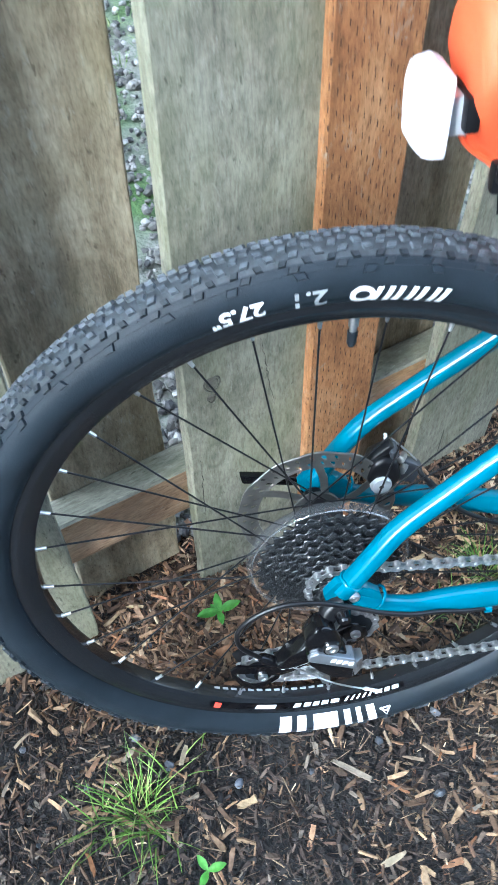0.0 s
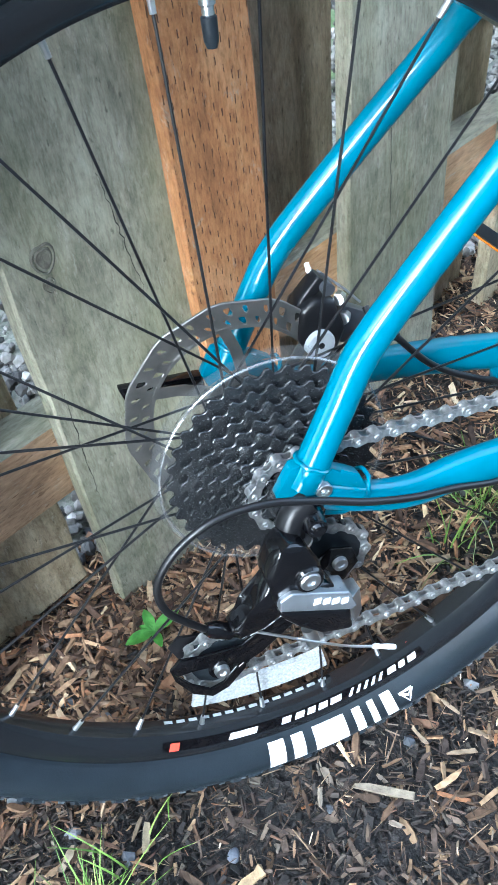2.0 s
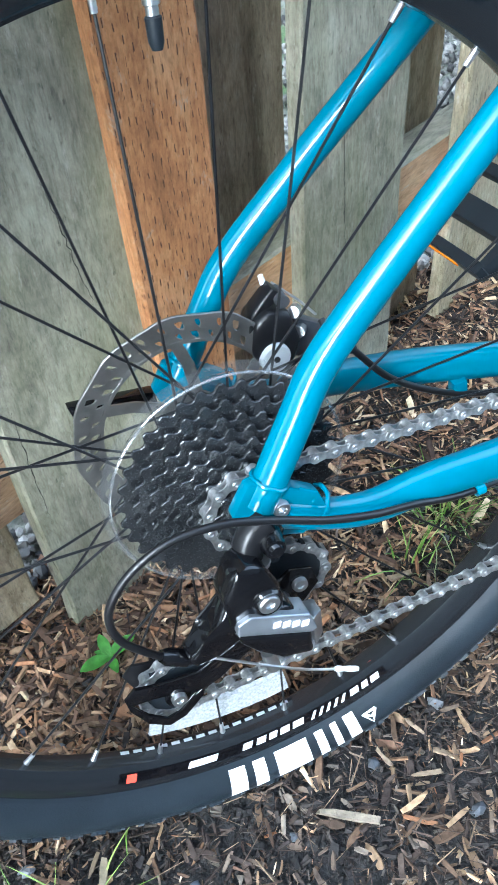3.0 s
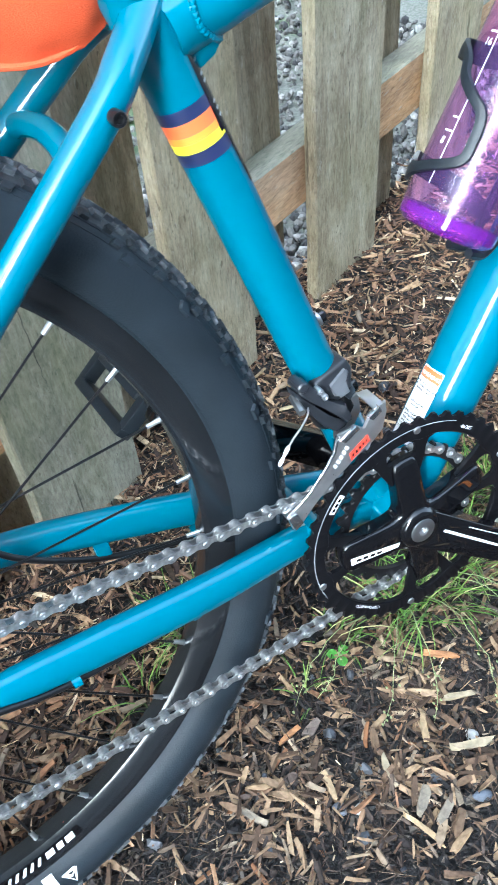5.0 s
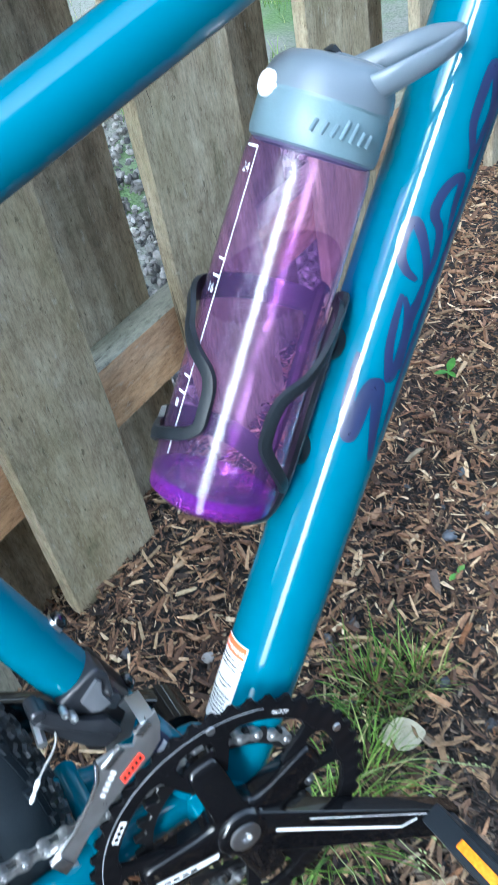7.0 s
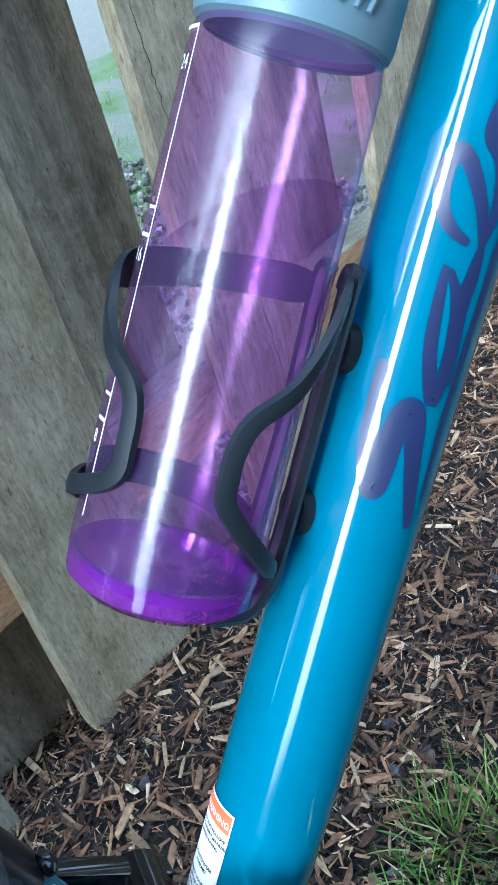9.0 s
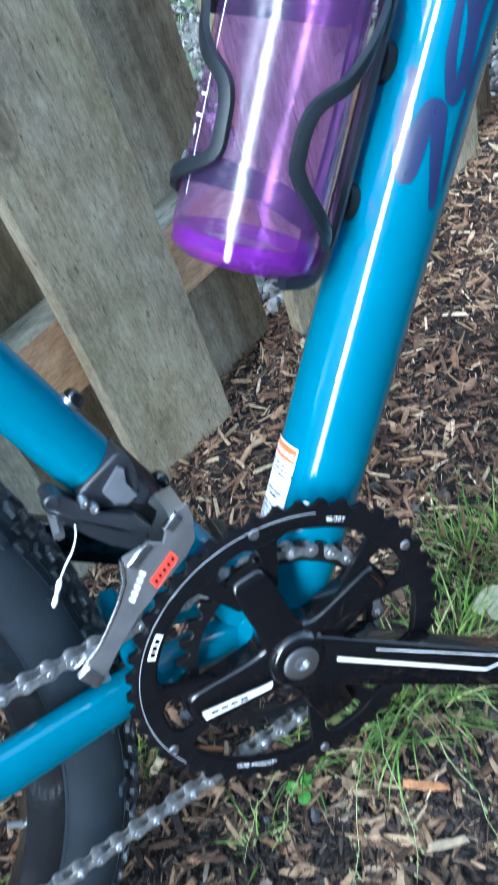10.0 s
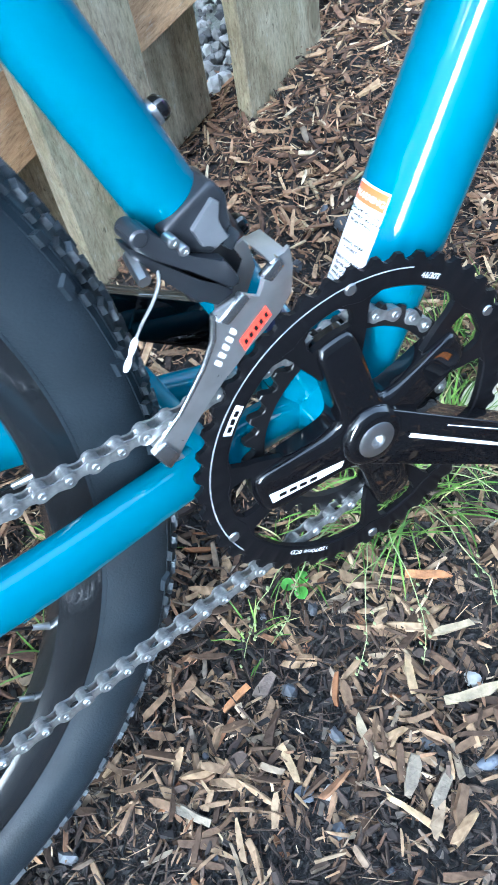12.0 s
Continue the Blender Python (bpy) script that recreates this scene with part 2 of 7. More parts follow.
DARK_METAL = surface("dark_grey_metal", (0.09, 0.095, 0.11), 0.35, 0.7, 0.2, 40, 0.1, 900)
SILVER_PLASTIC = surface("silver_plastic", (0.42, 0.44, 0.46), 0.4, 0.3, 0.1, 40, 0.1, 600)
WHITE = surface("white_print", (0.78, 0.79, 0.8), 0.45, 0, 0.06, 60, 0.0)
RED = surface("red_print", (0.75, 0.06, 0.035), 0.45, 0, 0.06, 60, 0.0)
NAVY = surface("navy_print", (0.012, 0.018, 0.065), 0.4, 0, 0.1, 60, 0.0, coat=0.6)
ORANGE = surface("orange_print", (0.85, 0.13, 0.035), 0.4, 0, 0.05, 60, 0.0, coat=0.5)
AMBER = surface("amber_print", (0.9, 0.26, 0.03), 0.4, 0, 0.05, 60, 0.0, coat=0.5)
YELLOW = surface("yellow_print", (0.85, 0.78, 0.02), 0.4, 0, 0.05, 60, 0.0, coat=0.5)
AMBER_LENS = surface("amber_reflector", (0.82, 0.23, 0.008), 0.2, 0, 0.25, 400, 0.6, 500)
WHITE_LENS = surface("white_reflector", (0.28, 0.29, 0.30), 0.3, 0.0, 0.3, 500, 0.8, 450)
LAMP_WHITE = surface("lamp_lens", (0.62, 0.62, 0.68), 0.3, 0, 0.12, 120, 0.1, 300)
BAG = surface("orange_fabric", (0.78, 0.105, 0.03), 0.62, 0, 0.12, 18, 0.5, 1200)
BLUE_GREY = surface("blue_grey_plastic", (0.115, 0.172, 0.208), 0.42, 0, 0.08, 40, 0.15, 700)
CAP_GREY = surface("grey_blue_cap", (0.115, 0.142, 0.175), 0.34, 0, 0.05, 25, 0.02, 700)
PURPLE = clear("clear_purple_plastic", (0.88, 0.66, 0.89), 0.03, (0.58, 0.40, 1.0), 0.20, 1.46)
PURPLE_BASE = clear("deep_purple_plastic", (0.72, 0.34, 0.86), 0.12, (0.44, 0.08, 0.74))
WATER = clear("water", (0.97, 0.93, 0.98), 0.0, (1, 1, 1), 0.02, 1.03)
WATER_TOP = clear("water_surface", (0.84, 0.70, 0.90), 0.0, (1, 1, 1), 0.05, 1.1)
CLEAR = clear("clear_plastic", (0.96, 0.965, 0.97), 0.015, (0.7, 0.72, 0.74), 0.06, 1.25)
BRIGHT_CLEAR = clear("clear_rim_plastic", (0.90, 0.90, 0.91), 0.04, (0.8, 0.82, 0.84), 0.08, 2.0)
CABLE = surface("black_cable", (0.006, 0.006, 0.007), 0.35, 0, 0.1, 60, 0.0, spec=0.4)
PICKET = wood("weathered_picket_wood", (0.112, 0.106, 0.078), (0.240, 0.230, 0.172), (0.365, 0.35, 0.268), green=0.35)
TAN_PICKET = wood("tan_weathered_picket_wood", (0.150, 0.118, 0.070), (0.325, 0.275, 0.180), (0.50, 0.44, 0.315), green=0.3)
POST = wood("treated_post_wood", (0.16, 0.068, 0.027), (0.305, 0.143, 0.058), (0.45, 0.26, 0.13), incised=True)
BACK_PICKET = wood("shaded_picket_wood", (0.160, 0.122, 0.076), (0.345, 0.285, 0.190), (0.52, 0.45, 0.325), green=0.25, figure=0.6)
RAIL = wood("tan_rail_wood", (0.25, 0.135, 0.06), (0.45, 0.27, 0.13), (0.58, 0.40, 0.225))
CHIPS = litter("weathered_chips", [(0.0, (0.044, 0.028, 0.019)), (0.30, (0.102, 0.064, 0.040)), (0.52, (0.180, 0.121, 0.074)), (0.76, (0.278, 0.192, 0.115)), (0.87, (0.192, 0.156, 0.117)), (0.95, (0.175, 0.080, 0.035)), (1.0, (0.43, 0.34, 0.235))])
KNOT_WOOD = surface("knot_wood", (0.105, 0.098, 0.075), 0.8, 0, 0.35, 160, 0.6, 420)
CRACK_DARK = surface("cracked_wood", (0.022, 0.019, 0.014), 0.9, 0, 0.3, 120, 0.2, 400)
MULCH = litter("red_brown_mulch", [(0.0, (0.048, 0.031, 0.024)), (0.28, (0.132, 0.078, 0.051)), (0.55, (0.245, 0.140, 0.082)), (0.76, (0.350, 0.217, 0.128)), (0.89, (0.485, 0.335, 0.199)), (0.96, (0.620, 0.475, 0.305)), (1.0, (0.740, 0.610, 0.420))])
STRAW = litter("pale_straw_chips", [(0.0, (0.16, 0.105, 0.060)), (0.5, (0.27, 0.19, 0.11)), (0.8, (0.40, 0.30, 0.18)), (1.0, (0.55, 0.45, 0.30))])
BROWN_MULCH = litter("brown_mulch", [(0.0, (0.035, 0.021, 0.015)), (0.30, (0.085, 0.050, 0.032)), (0.55, (0.145, 0.090, 0.056)), (0.76, (0.215, 0.136, 0.080)), (0.90, (0.230, 0.112, 0.055)), (1.0, (0.44, 0.34, 0.22))])
CRUMBS = litter("dark_crumbs", [(0.0, (0.008, 0.008, 0.008)), (0.5, (0.022, 0.019, 0.019)), (0.8, (0.042, 0.035, 0.032)), (0.94, (0.083, 0.071, 0.060)), (1.0, (0.166, 0.140, 0.115))])
FIBRES = litter("dark_fibres", [(0.0, (0.016, 0.011, 0.010)), (0.5, (0.048, 0.034, 0.027)), (0.85, (0.096, 0.068, 0.050)), (1.0, (0.272, 0.200, 0.128))])
BARK = litter("dark_bark", [(0.0, (0.013, 0.011, 0.011)), (0.45, (0.040, 0.029, 0.025)), (0.75, (0.077, 0.055, 0.043)), (0.92, (0.123, 0.092, 0.070)), (1.0, (0.218, 0.184, 0.149))])
PALE_CHIP, GREY_CHIP, TAN_CHIP, RUST_CHIP, BARK_CHIP = (surface(n + "_chip_wood", c, 0.8, 0, 0.3, 160, 0.6, 500) for n, c in (("pale", (0.23, 0.185, 0.120)), ("grey", (0.150, 0.124, 0.092)), ("tan", (0.27, 0.19, 0.105)), ("rust", (0.27, 0.125, 0.05)), ("bark", (0.10, 0.075, 0.06))))
SLATE, PALE_STONE = surface("slate_stone", (0.09, 0.10, 0.125), 0.6, 0, 0.25, 150, 0.4, 500), surface("pale_stone", (0.33, 0.32, 0.30), 0.7, 0, 0.25, 150, 0.4, 500)
STONES = litter("pale_gravel", [(0.0, (0.040, 0.040, 0.043)), (0.35, (0.100, 0.098, 0.094)), (0.7, (0.19, 0.186, 0.18)), (1.0, (0.34, 0.33, 0.32))], 0.75, 90)
PEBBLE = litter("dark_pebbles", [(0.0, (0.04, 0.045, 0.055)), (1.0, (0.12, 0.125, 0.14))], 0.6, 120)
GRASS = litter("grass_green", [(0.0, (0.050, 0.100, 0.014)), (0.5, (0.120, 0.220, 0.034)), (0.85, (0.205, 0.305, 0.070)), (1.0, (0.46, 0.39, 0.21))], 0.5, 60)
PALE_GRASS = surface("pale_grass", (0.20, 0.24, 0.10), 0.6, 0, 0.25, 90, 0.1, 300)
LEAF = surface("seedling_leaf", (0.12, 0.34, 0.05), 0.45, 0, 0.25, 120, 0.3, 400)
DRY_LEAF = surface("dry_pale_leaf", (0.50, 0.47, 0.36), 0.6, 0, 0.18, 90, 0.5, 300)


def ground_material():
    m = bpy.data.materials.new("garden_ground")
    m.use_nodes = True
    nt = m.node_tree
    L = nt.links.new
    p = nt.nodes["Principled BSDF"]
    at = nt.nodes.new("ShaderNodeTexCoord").outputs["Object"]
    n1, n2 = nt.nodes.new("ShaderNodeTexNoise"), nt.nodes.new("ShaderNodeTexNoise")
    for n, s in ((n1, 14.0), (n2, 160.0)):
        n.inputs["Scale"].default_value, n.inputs["Detail"].default_value = s, 6
        L(at, n.inputs["Vector"])
    soil = ramp(nt, [(0.3, (0.009, 0.009, 0.0095)), (0.55, (0.021, 0.0195, 0.020)), (0.8, (0.045, 0.039, 0.036))])
    L(n2.outputs["Fac"], soil.inputs["Fac"])
    lawn = ramp(nt, [(0.3, (0.035, 0.075, 0.02)), (0.7, (0.10, 0.16, 0.05))])
    L(n2.outputs["Fac"], lawn.inputs["Fac"])
    path = ramp(nt, [(0.3, (0.10, 0.105, 0.085)), (0.7, (0.19, 0.19, 0.165))])
    L(n2.outputs["Fac"], path.inputs["Fac"])
    sep = nt.nodes.new("ShaderNodeSeparateXYZ")
    L(at, sep.inputs[0])

    def beyond(limit, wobble):
        a = nt.nodes.new("ShaderNodeMath")
        a.operation = "MULTIPLY_ADD"
        a.inputs[1].default_value = -0.407
        L(sep.outputs["X"], a.inputs[0])
        L(sep.outputs["Y"], a.inputs[2])
        b = nt.nodes.new("ShaderNodeMath")
        b.operation = "MULTIPLY_ADD"
        b.inputs[1].default_value = wobble
        L(n1.outputs["Fac"], b.inputs[0])
        L(a.outputs[0], b.inputs[2])
        r = nt.nodes.new("ShaderNodeMapRange")
        r.inputs["From Min"].default_value, r.inputs["From Max"].default_value = limit, limit + 0.06
        L(b.outputs[0], r.inputs["Value"])
        return r.outputs["Result"]

    def mixed(f, a, b):
        mx = nt.nodes.new("ShaderNodeMix")
        mx.data_type = "RGBA"
        L(f, mx.inputs["Factor"])
        L(a, mx.inputs["A"])
        L(b, mx.inputs["B"])
        return mx.outputs["Result"]

    c = mixed(beyond(0.30, 0.05), soil.outputs["Color"], path.outputs["Color"])
    patch = nt.nodes.new("ShaderNodeTexNoise")
    patch.inputs["Scale"].default_value, patch.inputs["Detail"].default_value = 4.0, 6
    L(at, patch.inputs["Vector"])
    tufts = ramp(nt, [(0.42, (0, 0, 0)), (0.60, (1, 1, 1))])
    L(patch.outputs["Fac"], tufts.inputs["Fac"])
    moss = nt.nodes.new("ShaderNodeMath")
    moss.operation = "MULTIPLY"
    L(beyond(0.95, 0.3), moss.inputs[0])
    L(tufts.outputs["Color"], moss.inputs[1])
    c = mixed(moss.outputs[0], c, lawn.outputs["Color"])
    c = mixed(beyond(2.75, 0.3), c, path.outputs["Color"])
    L(c, p.inputs["Base Color"])
    p.inputs["Roughness"].default_value = 0.9
    b = nt.nodes.new("ShaderNodeBump")
    b.inputs["Strength"].default_value, b.inputs["Distance"].default_value = 0.8, 0.006
    L(n2.outputs["Fac"], b.inputs["Height"])
    L(b.outputs["Normal"], p.inputs["Normal"])
    return m


SOIL = ground_material()


# ---- building helpers ----
def finish(bm, angle=35, smooth=True):
    """The bmesh as a mesh, smooth but for its sharp edges."""
    bmesh.ops.recalc_face_normals(bm, faces=bm.faces)
    for f in bm.faces:
        f.smooth = smooth
    lim = radians(angle)
    for e in bm.edges:
        if len(e.link_faces) == 2 and e.calc_face_angle(0) > lim:
            e.smooth = False
    me = bpy.data.meshes.new("mesh")
    bm.to_mesh(me)
    bm.free()
    return me


def part(name, bm, material, parent, label="", m=None, angle=35):
    """Links a bmesh or a mesh as one mesh object under a thing or a part."""
    me = bm if isinstance(bm, bpy.types.Mesh) else finish(bm, angle)
    if not me.materials:
        me.materials.append(material)
    ob = new(name, me)
    me.name = name
    ob.parent = parent
    if m is not None:
        ob.matrix_basis = m
    return tagged(ob, label)


def thing(name, m, label, category, group="", kind=""):
    ob = new(name)
    ob.matrix_basis = m
    return tagged(ob, label, category, group, kind)


def single(name, bm, material, m, label, category, group="", kind="", angle=35):
    ob = part(name, bm, material, None, "", m, angle)
    return tagged(ob, label, category, group, kind)


def raw(verts, faces, smooth=False):
    me = bpy.data.meshes.new("mesh")
    me.from_pydata(verts.tolist() if hasattr(verts, "tolist") else verts, [], faces.tolist() if hasattr(faces, "tolist") else faces)
    if smooth:
        me.polygons.foreach_set("use_smooth", [True] * len(me.polygons))
    return me


def spline(ctrl, k=6):
    """A smooth line through the points (tuples of any length)."""
    P = [np.array(c, float) for c in ctrl]
    P = [2 * P[0] - P[1]] + P + [2 * P[-1] - P[-2]]
    out = []
    for i in range(1, len(P) - 2):
        a, b, c, d = P[i - 1:i + 3]
        for j in range(k):
            t = j / k
            out.append(0.5 * (2 * b + (c - a) * t + (2 * a - 5 * b + 4 * c - d) * t * t + (3 * b - a - 3 * c + d) * t ** 3))
    out.append(P[-2])
    return out


def sweep(points, radii, n=14, bm=None, tall=1.0, up=(0, 1, 0), caps=True):
    """A tube along points; tall stretches its section across the direction up."""
    bm = bm or bmesh.new()
    pts = [Vector(p[:3]) for p in points]
    if isinstance(radii, (int, float)):
        radii = [radii] * len(pts)
    rings = []
    side = None
    for i, p in enumerate(pts):
        d = (pts[min(i + 1, len(pts) - 1)] - pts[max(i - 1, 0)]).normalized()
        if side is None:
            side = Vector(up) - d * d.dot(Vector(up))
            if side.length < 1e-3:
                side = Vector((1, 0, 0)) - d * d.x
        else:
            side = side - d * d.dot(side)
        side.normalize()
        other = d.cross(side)
        ring = []
        for k in range(n):
            a = 2 * math.pi * k / n
            ring.append(bm.verts.new(p + radii[i] * (side * math.cos(a) + other * math.sin(a) * tall)))
        rings.append(ring)
    for a, b in zip(rings, rings[1:]):
        for k in range(n):
            bm.faces.new((a[k], a[(k + 1) % n], b[(k + 1) % n], b[k]))
    if caps:
        bm.faces.new(rings[0])
        bm.faces.new(rings[-1][::-1])
    return bm


def lathe(profile, n=48, bm=None, closed=False, centre=(0, 0), a0=0.0, a1=360.0):
    """Turns a profile of (radius, y) about the axle direction y."""
    bm = bm or bmesh.new()
    whole = abs(a1 - a0) >= 359.9
    steps = n if whole else n + 1
    rings = []
    for i in range(steps):
        a = radians(a0 + (a1 - a0) * i / n)
        rings.append([bm.verts.new((centre[0] + r * math.cos(a), y, centre[1] + r * math.sin(a))) for r, y in profile])
    m = len(profile)
    for i in range(n):
        A, B = rings[i], rings[(i + 1) % steps]
        for k in range(m if closed else m - 1):
            bm.faces.new((A[k], A[(k + 1) % m], B[(k + 1) % m], B[k]))
    if not closed:
        for k in (0, m - 1):
            if whole and profile[k][0] > 1e-5:
                bm.faces.new([r[k] for r in rings])
    elif not whole:
        bm.faces.new(rings[0])
        bm.faces.new(rings[-1])
    return bm


def gear(n, tip, root, inner, y0, y1, centre=(0, 0), turn=0.0, bm=None):
    """A toothed ring between y0 and y1."""
    bm = bm or bmesh.new()
    prof = []
    for i in range(n):
        for f, r in ((-0.5, root), (-0.33, root + 0.15 * (tip - root)), (-0.18, root + 0.75 * (tip - root)), (-0.09, tip), (0.09, tip), (0.18, root + 0.75 * (tip - root)), (0.33, root + 0.15 * (tip - root))):
            prof.append((2 * math.pi * (i + f) / n + turn, r))
    rows = []
    for a, r in prof:
        row = []
        for rr, y in ((r - 0.0005, y0), (r, y0 + 0.0005), (r, y1), (inner, y1), (inner, y0)):
            row.append(bm.verts.new((centre[0] + rr * math.cos(a), y, centre[1] + rr * math.sin(a))))
        rows.append(row)
    for A, B in zip(rows, rows[1:] + rows[:1]):
        for k in range(5):
            bm.faces.new((A[k], A[(k + 1) % 5], B[(k + 1) % 5], B[k]))
    return bm


def prism(poly, y0, y1, bm=None, bevel=0.0):
    """A flat plate: the outline of (x, z) between y0 and y1."""
    bm2 = bmesh.new()
    a = [bm2.verts.new((x, y0, z)) for x, z in poly]
    b = [bm2.verts.new((x, y1, z)) for x, z in poly]
    bm2.faces.new(a)
    bm2.faces.new(b[::-1])
    for i in range(len(poly)):
        j = (i + 1) % len(poly)
        bm2.faces.new((a[i], a[j], b[j], b[i]))
    if bevel:
        bmesh.ops.bevel(bm2, geom=bm2.edges[:], offset=bevel, segments=2, affect="EDGES", profile=0.6)
    return merge(bm, bm2)


def merge(bm, bm2):
    if bm is None:
        return bm2
    me = bpy.data.meshes.new("tmp")
    bm2.to_mesh(me)
    bm2.free()
    bm.from_mesh(me)
    bpy.data.meshes.remove(me)
    return bm


def hull(points, bevel=0.0, bm=None, seg=2):
    bm2 = bmesh.new()
    for p in points:
        bm2.verts.new(p)
    r = bmesh.ops.convex_hull(bm2, input=bm2.verts[:])
    bmesh.ops.delete(bm2, geom=list({g for g in r["geom_unused"] + r["geom_interior"] if isinstance(g, bmesh.types.BMVert)}), context="VERTS")
    bmesh.ops.dissolve_limit(bm2, angle_limit=0.05, verts=bm2.verts[:], edges=bm2.edges[:])
    if bevel:
        bmesh.ops.bevel(bm2, geom=bm2.edges[:], offset=bevel, segments=seg, affect="EDGES", profile=0.6, clamp_overlap=True)
    return merge(bm, bm2)


def rod(a, b, r, n=10, bm=None, r2=None):
    return sweep([a, b], [r, r if r2 is None else r2], n, bm)


def letters(text, size, place, bold=0.0):
    """Flat letters of the built-in font, each point put in place by place(u, v)."""
    cu = bpy.data.curves.new("letters", "FONT")
    cu.body, cu.size, cu.align_x = text, size, "CENTER"
    cu.resolution_u = 3
    cu.offset = bold
    ob = new("letters", cu)
    me = bpy.data.meshes.new_from_object(ob.evaluated_get(bpy.context.evaluated_depsgraph_get()))
    bpy.data.objects.remove(ob)
    bpy.data.curves.remove(cu)
    for v in me.vertices:
        v.co = place(v.co.x, v.co.y)
    me.materials.clear()
    return me


def patches(quads, place, k=6, bm=None, kv=5):
    """Flat shapes: quads of (u, v) corners, cut finely both ways and laid on by place(u, v)."""
    bm = bm or bmesh.new()
    for q in quads:
        (a, b, c, d) = [np.array(p, float) for p in q]
        rows = []
        for i in range(k + 1):
            lo, hi = a + (b - a) * i / k, d + (c - d) * i / k
            rows.append([bm.verts.new(place(*(lo + (hi - lo) * j / kv))) for j in range(kv + 1)])
        for A, B in zip(rows, rows[1:]):
            for j in range(kv):
                bm.faces.new((A[j], B[j], B[j + 1], A[j + 1]))
    return bm


def ribbon(points, widths, place, bm=None, kv=4):
    """A flat stroke along (u, v) points, laid on by place(u, v)."""
    bm = bm or bmesh.new()
    P = [np.array(p, float) for p in points]
    rows = []
    for i, p in enumerate(P):
        d = P[min(i + 1, len(P) - 1)] - P[max(i - 1, 0)]
        d = d / (np.linalg.norm(d) + 1e-9)
        n = np.array((-d[1], d[0])) * widths[i] / 2
        rows.append([bm.verts.new(place(*(p + n * (1 - 2 * j / kv)))) for j in range(kv + 1)])
    for A, B in zip(rows, rows[1:]):
        for j in range(kv):
            bm.faces.new((A[j], A[j + 1], B[j + 1], B[j]))
    return bm


# ---- the ground: one sheet, a little lower beyond the fence ----
FENCE_SLOPE, FENCE_Y = 0.407, 0.187


def ground_z(x, y):
    base = 0.003 - 0.027 * np.clip(x, -2, 2.5) - 0.075 * np.clip(y, -0.8, 1.3)
    off = (y - FENCE_Y - FENCE_SLOPE * x) / 1.08
    heap = 0.020 * np.clip((x - 0.30) / 0.2, 0, 1) * np.exp(-(off / 0.14) ** 2)
    dip = 0.010 * np.exp(-((x - 0.42) / 0.22) ** 2 - ((y + 0.07) / 0.18) ** 2) + 0.010 * np.exp(-((x + 0.09) / 0.16) ** 2 - ((y - 0.16) / 0.10) ** 2)
    return base + heap - dip


def lumps(x, y):
    return 0.006 * np.sin(11 * x + 2) * np.sin(9 * y + 1) + 0.004 * np.sin(27 * x - 13 * y) + 0.003 * np.sin(41 * y + 23 * x)


def spread(lo, hi, step, far):
    inner = np.arange(lo, hi + 1e-6, step)
    out = [hi]
    while out[-1] < far:
        out.append(out[-1] + 0.05 + 0.35 * (out[-1] - hi))
    left = [lo]
    while left[-1] > -far:
        left.append(left[-1] - 0.05 - 0.35 * (lo - left[-1]))
    return np.concatenate([left[:0:-1], inner, out[1:]])


gx, gy = spread(-0.9, 1.8, 0.02, 80), spread(-0.8, 1.7, 0.02, 80)
GX, GY = np.meshgrid(gx, gy)
near_by = np.exp(-np.clip(np.hypot(GX - 0.4, GY - 0.3) - 2, 0, 9))
GZ = ground_z(GX, GY) + lumps(GX, GY) * near_by - 0.004
nx = len(gx)
gi = (np.arange(len(gy) - 1)[:, None] * nx + np.arange(nx - 1)[None]).ravel()
ground = part("ground", raw(np.stack([GX, GY, GZ], -1).reshape(-1, 3), np.stack([gi, gi + 1, gi + nx + 1, gi + nx], 1), True), SOIL, None)
tagged(ground, "dark damp soil bed running into gravel, moss and path", "ground", kind="structure")

# ---- unseen walls, added to block sky light and leave one bright gap ----
wall = part("unseen_wall_near", hull([(x, y, z) for x, y0 in ((-1.7, -2.25), (5.0, -2.7)) for y in (y0, y0 - 0.2) for z in (-0.3, 5.6)]), surface("unseen_wall_grey", (0.17, 0.172, 0.17), 0.7, 0, 0.12, 3, 0.3, 60), None)
left_wall = part("unseen_wall_left", hull([(x, y, z) for x, y0 in ((-14.0, -1.45), (-3.0, -2.16)) for y in (y0, y0 - 0.2) for z in (-0.3, 6.5)]), wall.data.materials[0], None)
tagged(left_wall, "plain grey wall to the left, unseen, blocking low sky light", "wall", kind="structure")
tagged(wall, "plain grey wall behind the camera, unseen, blocking sky light", "wall", kind="structure")
# Unseen wall on the far side, added to narrow the strip of sky.
across = part("unseen_wall_far", hull([(x, y, z) for x, y0 in ((-8.0, 1.80), (8.0, 8.30)) for y in (y0, y0 + 0.2) for z in (-0.3, 6.8)]), wall.data.materials[0], None)
tagged(across, "plain grey wall beyond the grass, unseen, blocking sky light", "wall", kind="structure")

# ---- the fence: pickets on both faces of a low rail ----
FENCE_ANGLE = math.degrees(math.atan(FENCE_SLOPE))
fence = thing("fence", pose(0, FENCE_Y, 0, 0, 0, FENCE_ANGLE), "weathered wooden fence with pickets on both sides of a rail", "fence")


def fence_ground(s, d):
    a = radians(FENCE_ANGLE)
    return float(ground_z(s * math.cos(a) - d * math.sin(a), FENCE_Y + s * math.sin(a) + d * math.cos(a)))


